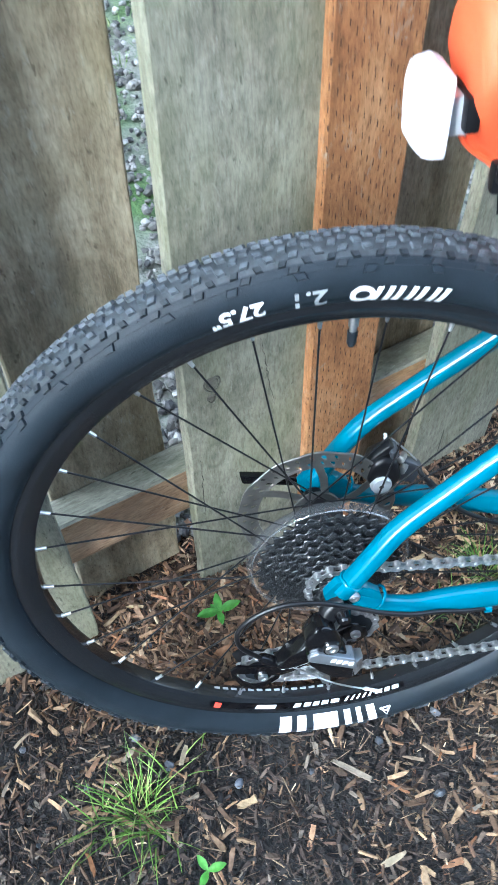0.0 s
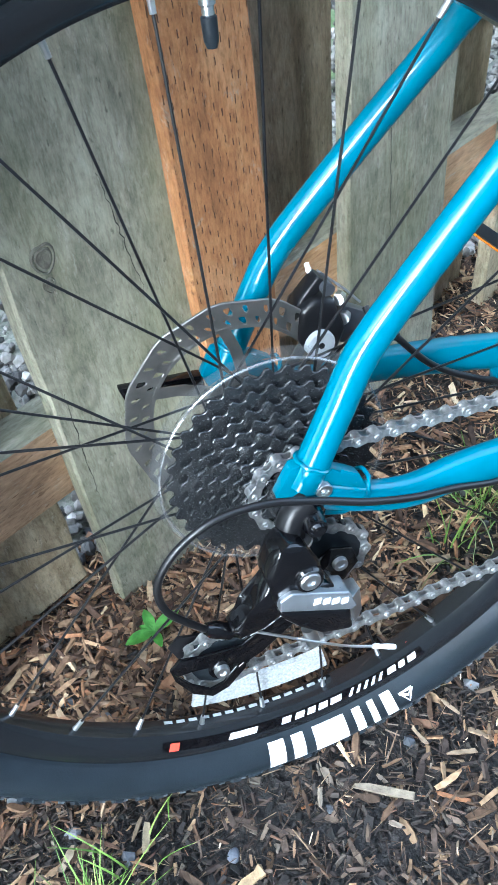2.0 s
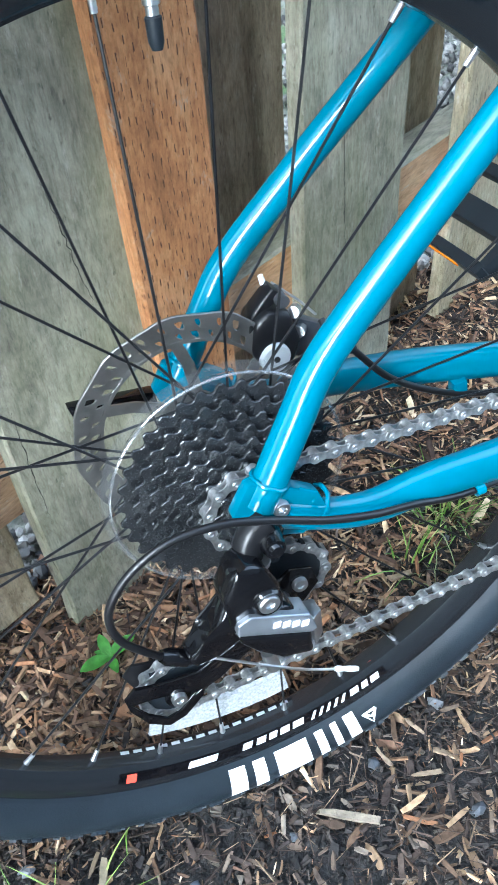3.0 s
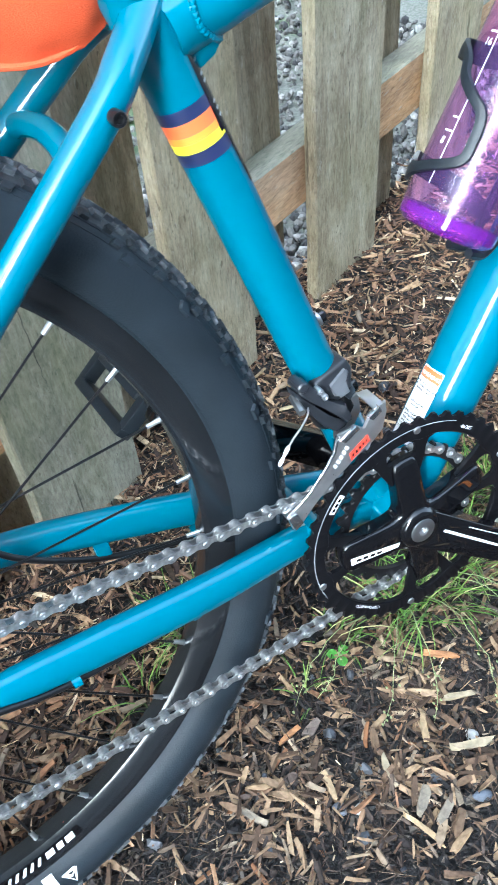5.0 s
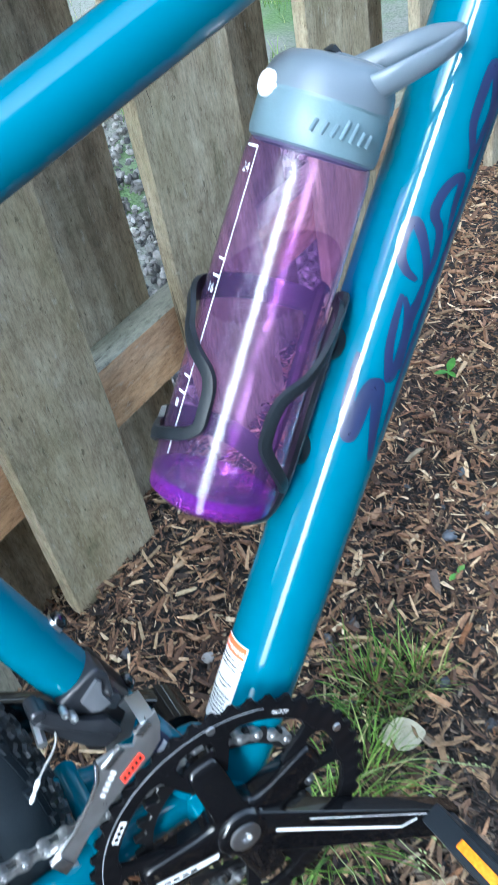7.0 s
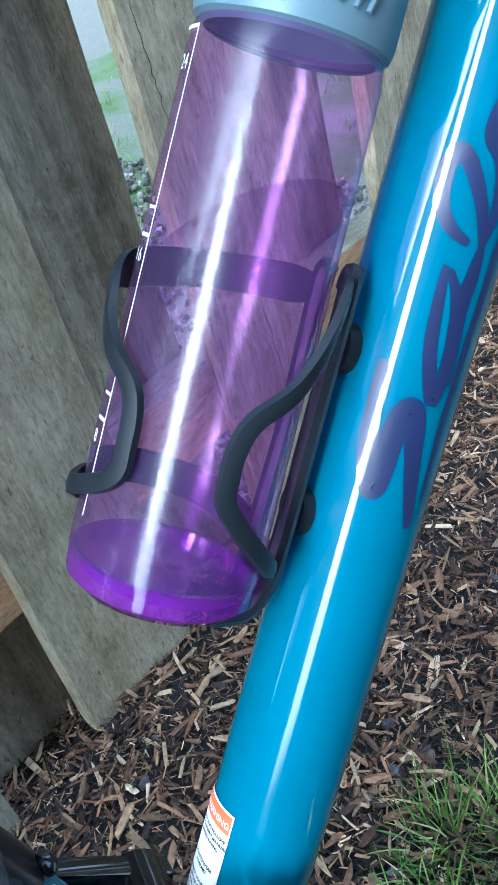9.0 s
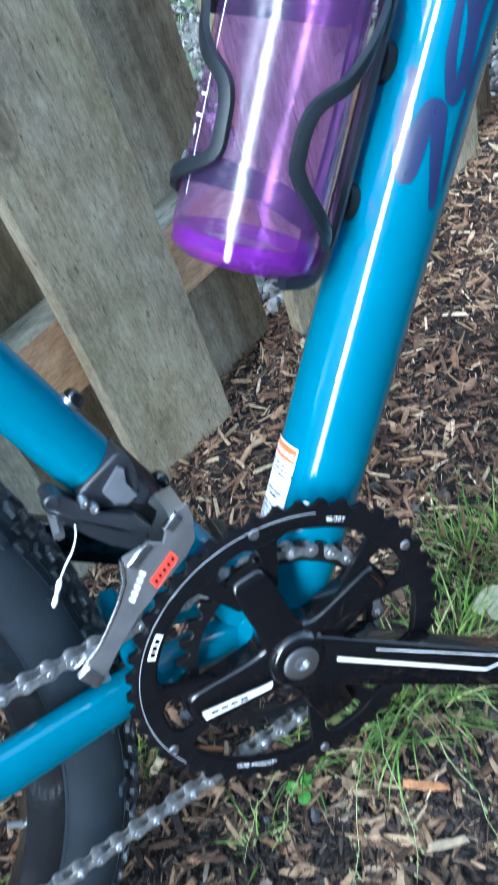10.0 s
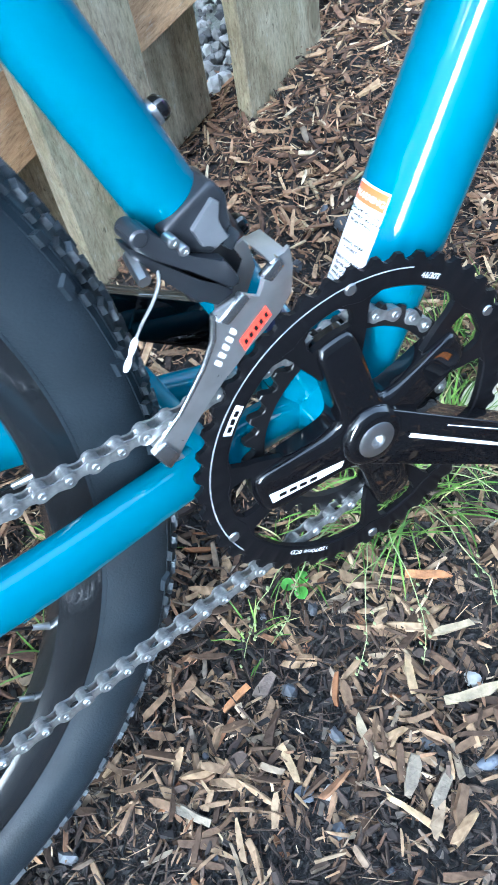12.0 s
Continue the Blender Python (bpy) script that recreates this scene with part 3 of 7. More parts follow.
def board(width, thick, z0, z1, rng, lean, wane=0.0):
    """A sawn board standing up, its edges a little uneven and its lower end rough."""
    bm = bmesh.new()
    steps = 26
    zs = [z0 + (z1 - z0) * (i / steps) ** 1.35 for i in range(steps + 1)]
    wob = [rng.uniform(-0.0012, 0.0012) for _ in range(4 * (steps + 1))]
    bow = rng.uniform(-0.003, 0.003)
    rows = []
    b = 0.0022
    for i, z in enumerate(zs):
        w = wob[4 * i:4 * i + 4]
        sx = lean * (z - z0)
        dy = bow * math.sin(2.2 * (z - z0))
        wn_ = wane * math.exp(-((z - 0.42) / 0.16) ** 2)
        x0, x1, y0, y1 = w[0] + sx, width + w[1] + sx - wn_, dy, thick + dy
        drop = (0.012 * (rng.random() - 0.5)) if i == 0 else 0
        sec = [(x0 + b, y0), (x0 + width * 0.35, y0 + w[2] * 0.4), (x0 + width * 0.7, y0 + w[3] * 0.4), (x1 - b, y0), (x1, y0 + b), (x1, y1 - b), (x1 - b, y1), (x0 + b, y1), (x0, y1 - b), (x0, y0 + b)]
        rows.append([bm.verts.new((x, y, z + (drop if k < 5 else 0))) for k, (x, y) in enumerate(sec)])
    n = 10
    for A, B in zip(rows, rows[1:]):
        for k in range(n):
            bm.faces.new((A[k], A[(k + 1) % n], B[(k + 1) % n], B[k]))
    bm.faces.new(rows[0][::-1])
    bm.faces.new(rows[-1])
    return bm


rng = random.Random(5)
THICK, RAIL_T = 0.018, 0.038
BACK = THICK + RAIL_T + 0.001
FRONT = [(-0.71, 0.14), (-0.431, 0.14), (-0.1375, 0.148), (0.202, 0.15), (0.455, 0.14), (0.738, 0.158), (1.035, 0.145), (1.32, 0.14), (1.6, 0.14), (1.88, 0.14)]
BEHIND = [(-0.57, 0.14), (-0.285, 0.142), (0.106, 0.137), (0.345, 0.142), (0.597, 0.144), (0.895, 0.142), (1.18, 0.14), (1.46, 0.14), (1.74, 0.14)]
# Pickets beyond the view; the left run is added to block low sky.
FRONT += [(-0.99 - 0.28 * i, 0.14) for i in range(14)] + [(2.16 + 0.28 * i, 0.14) for i in range(5)]
BEHIND += [(-0.85 - 0.28 * i, 0.14) for i in range(14)] + [(2.02 + 0.28 * i, 0.14) for i in range(5)]
front_boards = {}
for s, w in FRONT:
    z0 = fence_ground(s + w / 2, 0) + rng.uniform(-0.006, 0.004)
    ob = part("picket", board(w, THICK, z0, 1.85, rng, 0.022), PICKET if s < 0.3 else TAN_PICKET, fence, m=pose(s, 0, 0))
    front_boards[s] = ob
for s, w in BEHIND:
    z0 = fence_ground(s + w / 2, BACK) + rng.uniform(-0.008, 0.0)
    part("picket", board(w, THICK, z0, 1.85, rng, 0.028, 0.006 if abs(s + 0.285) < 0.01 else 0), BACK_PICKET, fence, m=pose(s, BACK, 0))


def knot_in(picket, x, z, size):
    """A grown-in knot: a low oval boss inside a raised ring."""
    bm = lathe([(0.0, -0.0003), (0.55, -0.0009), (0.72, 0.0004), (0.80, -0.0009), (1.0, 0.0006)], 22)
    for v in bm.verts:
        a = math.atan2(v.co.z, v.co.x)
        k = size * (1 + 0.12 * math.sin(2 * a + 40 * x) + 0.08 * math.sin(3 * a))
        v.co = Vector((v.co.x * k * 0.62, v.co.y, v.co.z * k))
    part("knot", bm, KNOT_WOOD, picket, m=Matrix.Translation((x, 0.0, z)))


def crack_in(picket, x, z, length, drift, seed):
    """A drying crack that wanders down the board."""
    r = random.Random(seed)
    pts, wide = [], []
    for i in range(25):
        t = i / 24
        pts.append((x + drift * t + r.uniform(-0.0012, 0.0012), z - length * t))
        wide.append(0.0009 * math.sin(math.pi * min(1, 0.05 + t)) * r.uniform(0.5, 1.2) + 0.0001)
    part("crack", ribbon(pts, wide, lambda u, v: Vector((u, -0.0004, v)), kv=1), CRACK_DARK, picket)


knot_in(front_boards[-0.1375], 0.042, 0.418, 0.015)
knot_in(front_boards[-0.1375], 0.040, 0.396, 0.008)
crack_in(front_boards[-0.1375], 0.098, 0.455, 0.13, 0.016, 1)
crack_in(front_boards[-0.1375], 0.020, 0.30, 0.14, -0.004, 2)
crack_in(front_boards[0.202], 0.060, 0.40, 0.22, 0.006, 3)
crack_in(front_boards[0.455], 0.050, 0.52, 0.16, -0.005, 4)
crack_in(front_boards[0.738], 0.080, 0.30, 0.20, 0.008, 5)
crack_in(front_boards[0.738], 0.030, 0.55, 0.12, 0.003, 6)
part("post", board(0.086, 0.089, -0.25, 1.78, rng, 0.006), POST, fence, "orange-brown treated post with small incised slits", pose(0.0100, -0.008, 0))


def rail_bm(s0, s1):
    bm = bmesh.new()
    top = lambda s: 0.254 - 0.046 * s
    rows = []
    k = 16
    b = 0.003
    for i in range(k + 1):
        s = s0 + (s1 - s0) * i / k
        t = top(s)
        sec = [(THICK + b, t), (THICK, t - b), (THICK, t - 0.086), (THICK + b, t - 0.089), (BACK - 0.001 - b, t - 0.089), (BACK - 0.001, t - 0.086), (BACK - 0.001, t - b), (BACK - 0.001 - b, t)]
        rows.append([bm.verts.new((y, s, z)) for y, z in sec])
    for A, B in zip(rows, rows[1:]):
        for j in range(8):
            bm.faces.new((A[j], A[(j + 1) % 8], B[(j + 1) % 8], B[j]))
    bm.faces.new(rows[0])
    bm.faces.new(rows[-1])
    # stand the rail's length along z so that its grain runs along it
    for v in bm.verts:
        v.co = Vector((v.co.z, v.co.x, v.co.y))
    me = finish(bm, 30)
    me.materials.append(RAIL)
    me.materials.append(PICKET)
    for p in me.polygons:
        if p.normal.x > 0.6:
            p.material_index = 1
    return me


for s0, s1 in ((-4.7, 0.005), (0.096, 3.5)):
    part("rail", rail_bm(s0, s1), RAIL, fence, "tan lower rail with a grey weathered top", Matrix(((0, 0, 1, 0), (0, 1, 0, 0), (1, 0, 0, 0), (0, 0, 0, 1))))


# ---- the bicycle: x forward, y away from its chain side, z up in its own plane; origin at the rear axle ----
LEAN, AXLE_Z = 12.28, 0.342
BIKE = pose(0, 0, AXLE_Z, -LEAN, 0, 0)
bike = thing("mountain_bike", BIKE, "teal hardtail mountain bike leaning towards the fence", "bicycle")

BB = (0.420, -0.096)
ST = Vector((-0.243, 0, 0.970))          # seat tube direction
DT0, DTU = Vector((0.512, 0, 0.0104)), Vector((0.596, 0, 0.803)).normalized()
DTN = Vector((-DTU.z, 0, DTU.x))         # from the down tube towards the bottle
DT_R = 0.0253
YAW = pose(0, 0, 0, 0, 0, -2.0)        # the frame stands a little askew to the wheel


def bbp(y=0.0):
    return Vector((0.4165, y, BB[1]))


# frame tubes
seat_tube = part("seat_tube", sweep([bbp() + ST * t for t in (0.0, 0.06, 0.2, 0.36, 0.45)], 0.0162, 32), TEAL, bike, m=YAW)
down_tube = part("down_tube", sweep([DT0 - DTU * 0.138, DT0 + DTU * 0.0, DT0 + DTU * 0.2, DT0 + DTU * 0.50], [0.0245, DT_R, DT_R, 0.025], 48), TEAL, bike, m=YAW)
part("top_tube", sweep([(0.328, 0, 0.2893), (0.45, 0, 0.3195), (0.55, 0, 0.3445), (0.80, 0, 0.407)], 0.0188, 36), TEAL, bike, m=YAW)
shell = part("bottom_bracket_shell", lathe([(0.017, -0.036), (0.0215, -0.0365), (0.0225, -0.034), (0.0225, 0.034), (0.0215, 0.0365), (0.017, 0.036)], 40, centre=BB), TEAL, bike, m=YAW)
part("gusset", hull([(0.334, y, 0.262) for y in (-0.006, 0.006)] + [(0.352, y, 0.270) for y in (-0.005, 0.005)] + [(0.366, y, 0.286) for y in (-0.006, 0.006)] + [(0.340, y, 0.292) for y in (-0.006, 0.006)], 0.002), TEAL, bike, m=YAW)
part("bearing_cup", lathe([(0.012, -0.044), (0.0185, -0.044), (0.0195, -0.042), (0.0195, -0.037), (0.012, -0.037)], 36, centre=BB), STEEL, shell)

STAY = [(0.322, 0.014, 0.305), (0.308, 0.026, 0.2960), (0.294, 0.036, 0.2860), (0.2760, 0.044, 0.2710), (0.220, 0.0535, 0.2290), (0.145, 0.060, 0.170), (0.085, 0.0645, 0.1215), (0.050, 0.067, 0.0905), (0.030, 0.069, 0.062), (0.012, 0.070, 0.034), (0.001, 0.070, 0.018)]
CHAINSTAY = [(0.012, 0.0705, 0.006), (0.040, 0.070, -0.010), (0.070, 0.069, -0.021), (0.110, 0.066, -0.0245), (0.172, 0.060, -0.0365), (0.249, 0.0490, -0.0540), (0.318, 0.0345, -0.0690), (0.372, 0.0235, -0.082), (0.412, 0.0175, -0.094)]
for side in (-1, 1):
    stay = part("seat_stay", sweep(spline([(x, side * y, z) for x, y, z in STAY], 6), 0.0102, 20), TEAL, bike)
    part("chain_stay", sweep(spline([(x, side * y, z) for x, y, z in CHAINSTAY], 6), [0.0080 + 0.0034 * min(1, max(0, (i - 6) / 18)) - 0.0016 * max(0, (i - 30) / 18) for i in range(49)], 20, tall=1.3), TEAL, bike)
    # dropout plate between the stays
    y0, y1 = sorted((side * 0.0655, side * 0.0745))
    drop = part("dropout", prism([(-0.016, 0.019), (-0.004, 0.036), (0.010, 0.036), (0.017, 0.025), (0.026, 0.021), (0.036, 0.013), (0.040, 0.000), (0.038, -0.012), (0.022, -0.014), (0.008, -0.007), (-0.006, 0.002), (-0.013, 0.008)], y0, y1, bevel=0.002), TEAL, bike)
    for c0, ax, wr_ in (((0.010, side * 0.0700, 0.0315), Vector((0.53, 0, 0.85)), 0.0105), ((0.036, side * 0.0700, 0.0005), Vector((0.86, 0, -0.5)), 0.0105)):
        ringed = bmesh.new()
        s1, s2 = Vector((0, 1, 0)), ax.normalized().cross(Vector((0, 1, 0)))
        sweep([Vector(c0) + wr_ * (s1 * math.cos(2 * math.pi * i / 28) + s2 * math.sin(2 * math.pi * i / 28)) + ax.normalized() * 0.0004 * math.sin(7 * math.pi * i / 14) for i in range(29)], [0.0013 + 0.0003 * (i % 2) for i in range(29)], 10, ringed)
        part("weld_bead", ringed, TEAL, drop)
    if side < 0:
        part("bolt", lathe([(0.0, -0.0795), (0.0026, -0.0775), (0.0028, -0.0788), (0.0045, -0.0788), (0.0051, -0.0775), (0.0051, -0.0745)], 20, centre=(0.0118, 0.014)), STEEL, drop, "silver eyelet bolt")
        part("bolt", lathe([(0.0, -0.0590), (0.0022, -0.0592), (0.0024, -0.0608), (0.0036, -0.0610), (0.0042, -0.0600), (0.0042, -0.052)], 20, centre=(0.2770, 0.2700)), SATIN_BLACK, stay, "black socket bolt")
    # weld beads round the stay's top
    bead = bmesh.new()
    for i in range(16):
        a = 2 * math.pi * i / 16
        bmesh.ops.create_icosphere(bead, subdivisions=1, radius=0.0030, matrix=Matrix.Translation((0.3150, side * 0.019, 0.3005)) @ pose(0, 0, 0, 0, 0, 0) @ Matrix.Translation((0.0095 * math.cos(a), side * 0.004 * math.cos(a), 0.0095 * math.sin(a))))
    part("weld_bead", bead, TEAL, stay)
part("stay_bridge", sweep(spline([(0.2500, -0.051, 0.2510), (0.2545, -0.03, 0.2560), (0.2565, 0, 0.2580), (0.2545, 0.03, 0.2560), (0.2500, 0.051, 0.2510)], 5), 0.0074, 16), TEAL, bike)
part("chain_stay_bridge", rod((0.345, -0.040, -0.066), (0.345, 0.040, -0.066), 0.008, 14), TEAL, bike)

# weld beads where the top tube meets the seat tube, and at the bracket shell
for centre, axis, r in (((0.346, 0, 0.2938), Vector((0.97, 0, 0.25)), 0.0192), ((0.4395, 0, -0.087), DTU, 0.0247), ((0.4148, 0, -0.0745), ST, 0.0168)):
    bead = bmesh.new()
    side = Vector((0, 1, 0))
    other = axis.cross(side).normalized()
    for i in range(44):
        a = 2 * math.pi * i / 44
        bmesh.ops.create_icosphere(bead, subdivisions=1, radius=0.0024, matrix=Matrix.Translation(Vector(centre) + r * (side * math.cos(a) + other * math.sin(a)) - axis * 0.006 * math.cos(2 * a)))
    part("weld_bead", bead, TEAL, bike, m=YAW)


def on_tube(origin, direction, normal, radius, t, phi):
    """A point on a tube: t along it, phi degrees from its normal towards the chain side."""
    a = radians(phi)
    return origin + direction * t + radius * (normal * math.cos(a) + Vector((0, -1, 0)) * math.sin(a))


# coloured bands round the seat tube
def band(t0, t1, material, name):
    bm = bmesh.new()
    n = 40
    nrm = Vector((ST.z, 0, -ST.x))
    ring = lambda t: [bm.verts.new(on_tube(bbp(), ST, nrm, 0.01635, t, 360 * i / n)) for i in range(n)]
    A, B = ring(t0), ring(t1)
    for i in range(n):
        bm.faces.new((A[i], A[(i + 1) % n], B[(i + 1) % n], B[i]))
    part(name, bm, material, seat_tube)


T0 = 0.328
for k, (w, c, nm) in enumerate(((0.008, NAVY, "navy_stripe"), (0.0055, YELLOW, "yellow_stripe"), (0.0045, AMBER, "amber_stripe"), (0.0075, ORANGE, "orange_stripe"), (0.0075, NAVY, "navy_stripe"))):
    band(T0, T0 + w - 0.0001, c, nm)
    T0 += w
decal_n = Vector((ST.z, 0, -ST.x))
part("dark_decal", patches([((0.302, 40), (0.338, 47), (0.338, -4), (0.300, -4)), ((0.338, 58), (0.392, 52), (0.392, -4), (0.338, -4))], lambda t, f: on_tube(bbp(), ST, decal_n, 0.01645, t, f)), GLOSS_BLACK, seat_tube)
for i in (0, 1, 2, 5, 6, 8):
    part("pale_bar", patches([((0.344 + 0.004 * i, 40), (0.3455 + 0.004 * i, 40), (0.3455 + 0.004 * i, 24), (0.344 + 0.004 * i, 24))], lambda t, f: on_tube(bbp(), ST, decal_n, 0.0166, t, f), 1), SILVER_PLASTIC, seat_tube)
# bottle bosses on the seat tube
for t in (0.119, 0.186):
    base = bbp() + ST * t + decal_n * 0.0155
    part("bottle_boss", rod(base, base + decal_n * 0.0022, 0.0056, 16), BOLT_GREY, seat_tube)
    part("boss_bolt", sweep([base + decal_n * k for k in (0.002, 0.0032, 0.0055, 0.0072, 0.0078)], [0.0052, 0.0056, 0.0053, 0.0036, 0.0022], 18), GLOSS_BLACK, seat_tube)
# small dark label near the bracket shell
part("dark_label", patches([((0.056, 95), (0.080, 95), (0.080, 40), (0.056, 40))], lambda t, f: on_tube(bbp(), ST, decal_n, 0.01650, t, f), 3), NAVY, seat_tube)
for t in (0.062, 0.071):
    part("pale_bar", patches([((t, 80), (t + 0.004, 80), (t + 0.004, 52), (t, 52))], lambda t, f: on_tube(bbp(), ST, decal_n, 0.0167, t, f), 1), WHITE, seat_tube)


# script on the down tube as plain dark strokes
def dtp(t, phi, r=DT_R + 0.0005):
    return on_tube(DT0, DTU, DTN, r, t, phi)


def stroke(ctrl, width, k=8, parent=None):
    pts = spline([(t, f * DT_R * math.pi / 180) for t, f in ctrl], k)
    n = len(pts)
    ws = [width * (0.45 + 0.75 * math.sin(math.pi * i / (n - 1)) ** 0.6) for i in range(n)]
    return ribbon(pts, ws, lambda t, s: dtp(t, s * 180 / math.pi / DT_R))


for ctrl, wd_ in (
    (((0.168, 42), (0.150, 45), (0.134, 50), (0.1235, 58), (0.1225, 63), (0.131, 65), (0.144, 66), (0.1525, 71), (0.1515, 79), (0.138, 87), (0.124, 95), (0.109, 104)), 0.0075),
    (((0.2045, 68), (0.193, 70), (0.1775, 74), (0.166, 81), (0.158, 90), (0.170, 93), (0.186, 89), (0.196, 82), (0.2035, 72)), 0.0046),
    (((0.2125, 92), (0.203, 92), (0.192, 90), (0.178, 94), (0.164, 100)), 0.0052),
    (((0.212, 93), (0.224, 84), (0.236, 68), (0.2415, 55), (0.236, 48), (0.224, 51), (0.2165, 64), (0.213, 80)), 0.0050),
    (((0.2125, 92), (0.226, 95), (0.2405, 88), (0.248, 74), (0.258, 75), (0.2665, 84), (0.2685, 95), (0.256, 97), (0.2420, 101)), 0.0046),
    (((0.274, 100), (0.283, 95), (0.294, 84), (0.308, 82), (0.324, 84), (0.318, 95), (0.304, 104), (0.292, 102), (0.280, 100)), 0.0046),
    (((0.120, 112), (0.145, 108), (0.175, 108), (0.210, 110), (0.250, 111), (0.300, 112), (0.340, 112)), 0.0028),
):
    part("script_stroke", stroke(ctrl, wd_), NAVY, down_tube)
# warning sticker
sticker = part("sticker", patches([((-0.088, -24), (-0.0265, -24), (-0.0265, 27), (-0.088, 27))], dtp, 6, None, 12), WHITE, down_tube, "white printed warning sticker with an orange head")
part("sticker_head", patches([((-0.036, -22.5), (-0.0275, -22.5), (-0.0275, 25.5), (-0.036, 25.5))], lambda t, f: dtp(t, f, DT_R + 0.0007), 3, None, 12), ORANGE, sticker)


def sticker_text(words, size, t, material):
    me = letters(words, size, lambda u, v: dtp(t - 0.0137 + v, 1.5 + u * 180 / math.pi / DT_R, DT_R + 0.0009), 0.00005)
    part("print", me, material, sticker)


sticker_text("WARNING", 0.0042, -0.0200, WHITE)
for words, t in (("READ AND FOLLOW", -0.0265), ("THE OWNER'S MANUAL", -0.0293), ("BEFORE RIDING", -0.0321), ("ALWAYS WEAR", -0.0427), ("A HELMET", -0.0455), ("INSPECT YOUR BIKE", -0.0515), ("BEFORE EVERY", -0.0543), ("RIDE. DO NOT", -0.0571), ("RIDE A BICYCLE", -0.0599), ("WITH ANY CRACK", -0.0627), ("OR OTHER DAMAGE", -0.0655)):
    sticker_text(words, 0.0022, t, GLOSS_BLACK)

# ---- rear wheel ----
RC, HH, HW = 0.3160, 0.0250, 0.0258


def wall_y(r):
    return HW * math.sqrt(max(0.02, 1 - ((r - RC) / HH) ** 2))


rim = part("wheel_rim", lathe([(0.2905, -0.0115), (0.2965, -0.0122), (0.2965, -0.0142), (0.2885, -0.0144), (0.2868, -0.0136), (0.2775, -0.0108), (0.2740, -0.0075), (0.2732, 0.0), (0.2740, 0.0075), (0.2775, 0.0108), (0.2868, 0.0136), (0.2885, 0.0144), (0.2965, 0.0142), (0.2965, 0.0122), (0.2905, 0.0115)], 180, closed=True), RIM_BLACK, bike)
prof = [(0.2925, -0.0132)]
for i in range(23):
    a = radians(-62 + 304 * i / 22)
    prof.append((RC + HH * math.sin(a), -HW * math.cos(a)))
prof.append((0.2925, 0.0132))
tyre = part("tyre", lathe(prof, 200, closed=True), RUBBER, bike, "black knobbly tyre with white sidewall print")
tyre.data.materials.append(CROWN)
for f in tyre.data.polygons:
    if math.hypot(f.center.x, f.center.z) > 0.3335:
        f.material_index = 1


TREAD_N = 122
SHOULDER_N = 42
# degrees across the crown, width, length and height in millimetres, and the shift along the tread
TREAD_ROWS = ((0, 5, 7, 2.4, 0.0), (13, 5, 6.5, 2.5, 0.5), (-13, 5, 6.5, 2.5, 0.5), (26, 5, 7, 2.6, 0.1), (-26, 5, 7, 2.6, 0.1), (38, 5, 6, 2.6, 0.6), (-38, 5, 6, 2.6, 0.6), (50, 5, 8, 2.6, 0.2), (-50, 5, 8, 2.6, 0.2), (61, 6, 9, 2.2, 0.0), (-61, 6, 9, 2.2, 0.0))


def knob(bm, a0, row, odd):
    """One block of the tread, in its row across the crown."""
    lat, w, l, h, off = TREAD_ROWS[row]
    phi = radians(lat)
    er = Vector((math.cos(a0), 0, math.sin(a0)))
    et = Vector((-math.sin(a0), 0, math.cos(a0)))
    nrm = er * math.cos(phi) + Vector((0, math.sin(phi), 0))
    lat_d = Vector((0, math.cos(phi), 0)) - er * math.sin(phi)
    c = er * (RC + HH * math.cos(phi)) + Vector((0, HW * math.sin(phi), 0))
    sk = 0.25 if odd else -0.25
    hw, hl, hh = w / 2000, l / 2000, h / 1000
    lo = [bm.verts.new(c - nrm * 0.001 + lat_d * (sx * hw) + et * (sy * hl + sx * sk * hl)) for sx, sy in ((-1, -1), (1, -1), (1, 1), (-1, 1))]
    hi = [bm.verts.new(c + nrm * hh + lat_d * (sx * hw * 0.8) + et * (sy * hl * 0.8 + sx * sk * hl)) for sx, sy in ((-1, -1), (1, -1), (1, 1), (-1, 1))]
    bm.faces.new(hi)
    for j in range(4):
        bm.faces.new((lo[j], lo[(j + 1) % 4], hi[(j + 1) % 4], hi[j]))
    return bm


rest, block_mesh = bmesh.new(), {}
for i in range(TREAD_N):
    for row, (lat, w, l, h, off) in enumerate(TREAD_ROWS):
        shoulder = abs(lat) > 60
        if (shoulder and i >= SHOULDER_N) or (abs(lat) == 50 and i % 2):
            continue
        a0 = 2 * math.pi * (i + off) / (SHOULDER_N if shoulder else TREAD_N)
        if row in (8, 10) or (row == 6 and math.sin(a0) > -0.2):
            key = (row, i % 2)
            if key not in block_mesh:
                block_mesh[key] = finish(knob(bmesh.new(), 0.0, row, i % 2))
            part("tread_block", block_mesh[key], RUBBER if shoulder else SIDE_TREAD, tyre, m=Matrix.Rotation(-a0, 4, "Y"))
        else:
            knob(rest, a0, row, i % 2)
tagged(part("tread", rest, TREAD, tyre), kind="stuff")
# mould lines round the sidewall
for r in (0.2968, 0.3300, 0.3335):
    part("mould_line", lathe([(r - 0.0006, -wall_y(r) + 0.0002), (r, -wall_y(r) - 0.0004), (r + 0.0006, -wall_y(r) + 0.0002)], 160, closed=True), RUBBER, tyre)


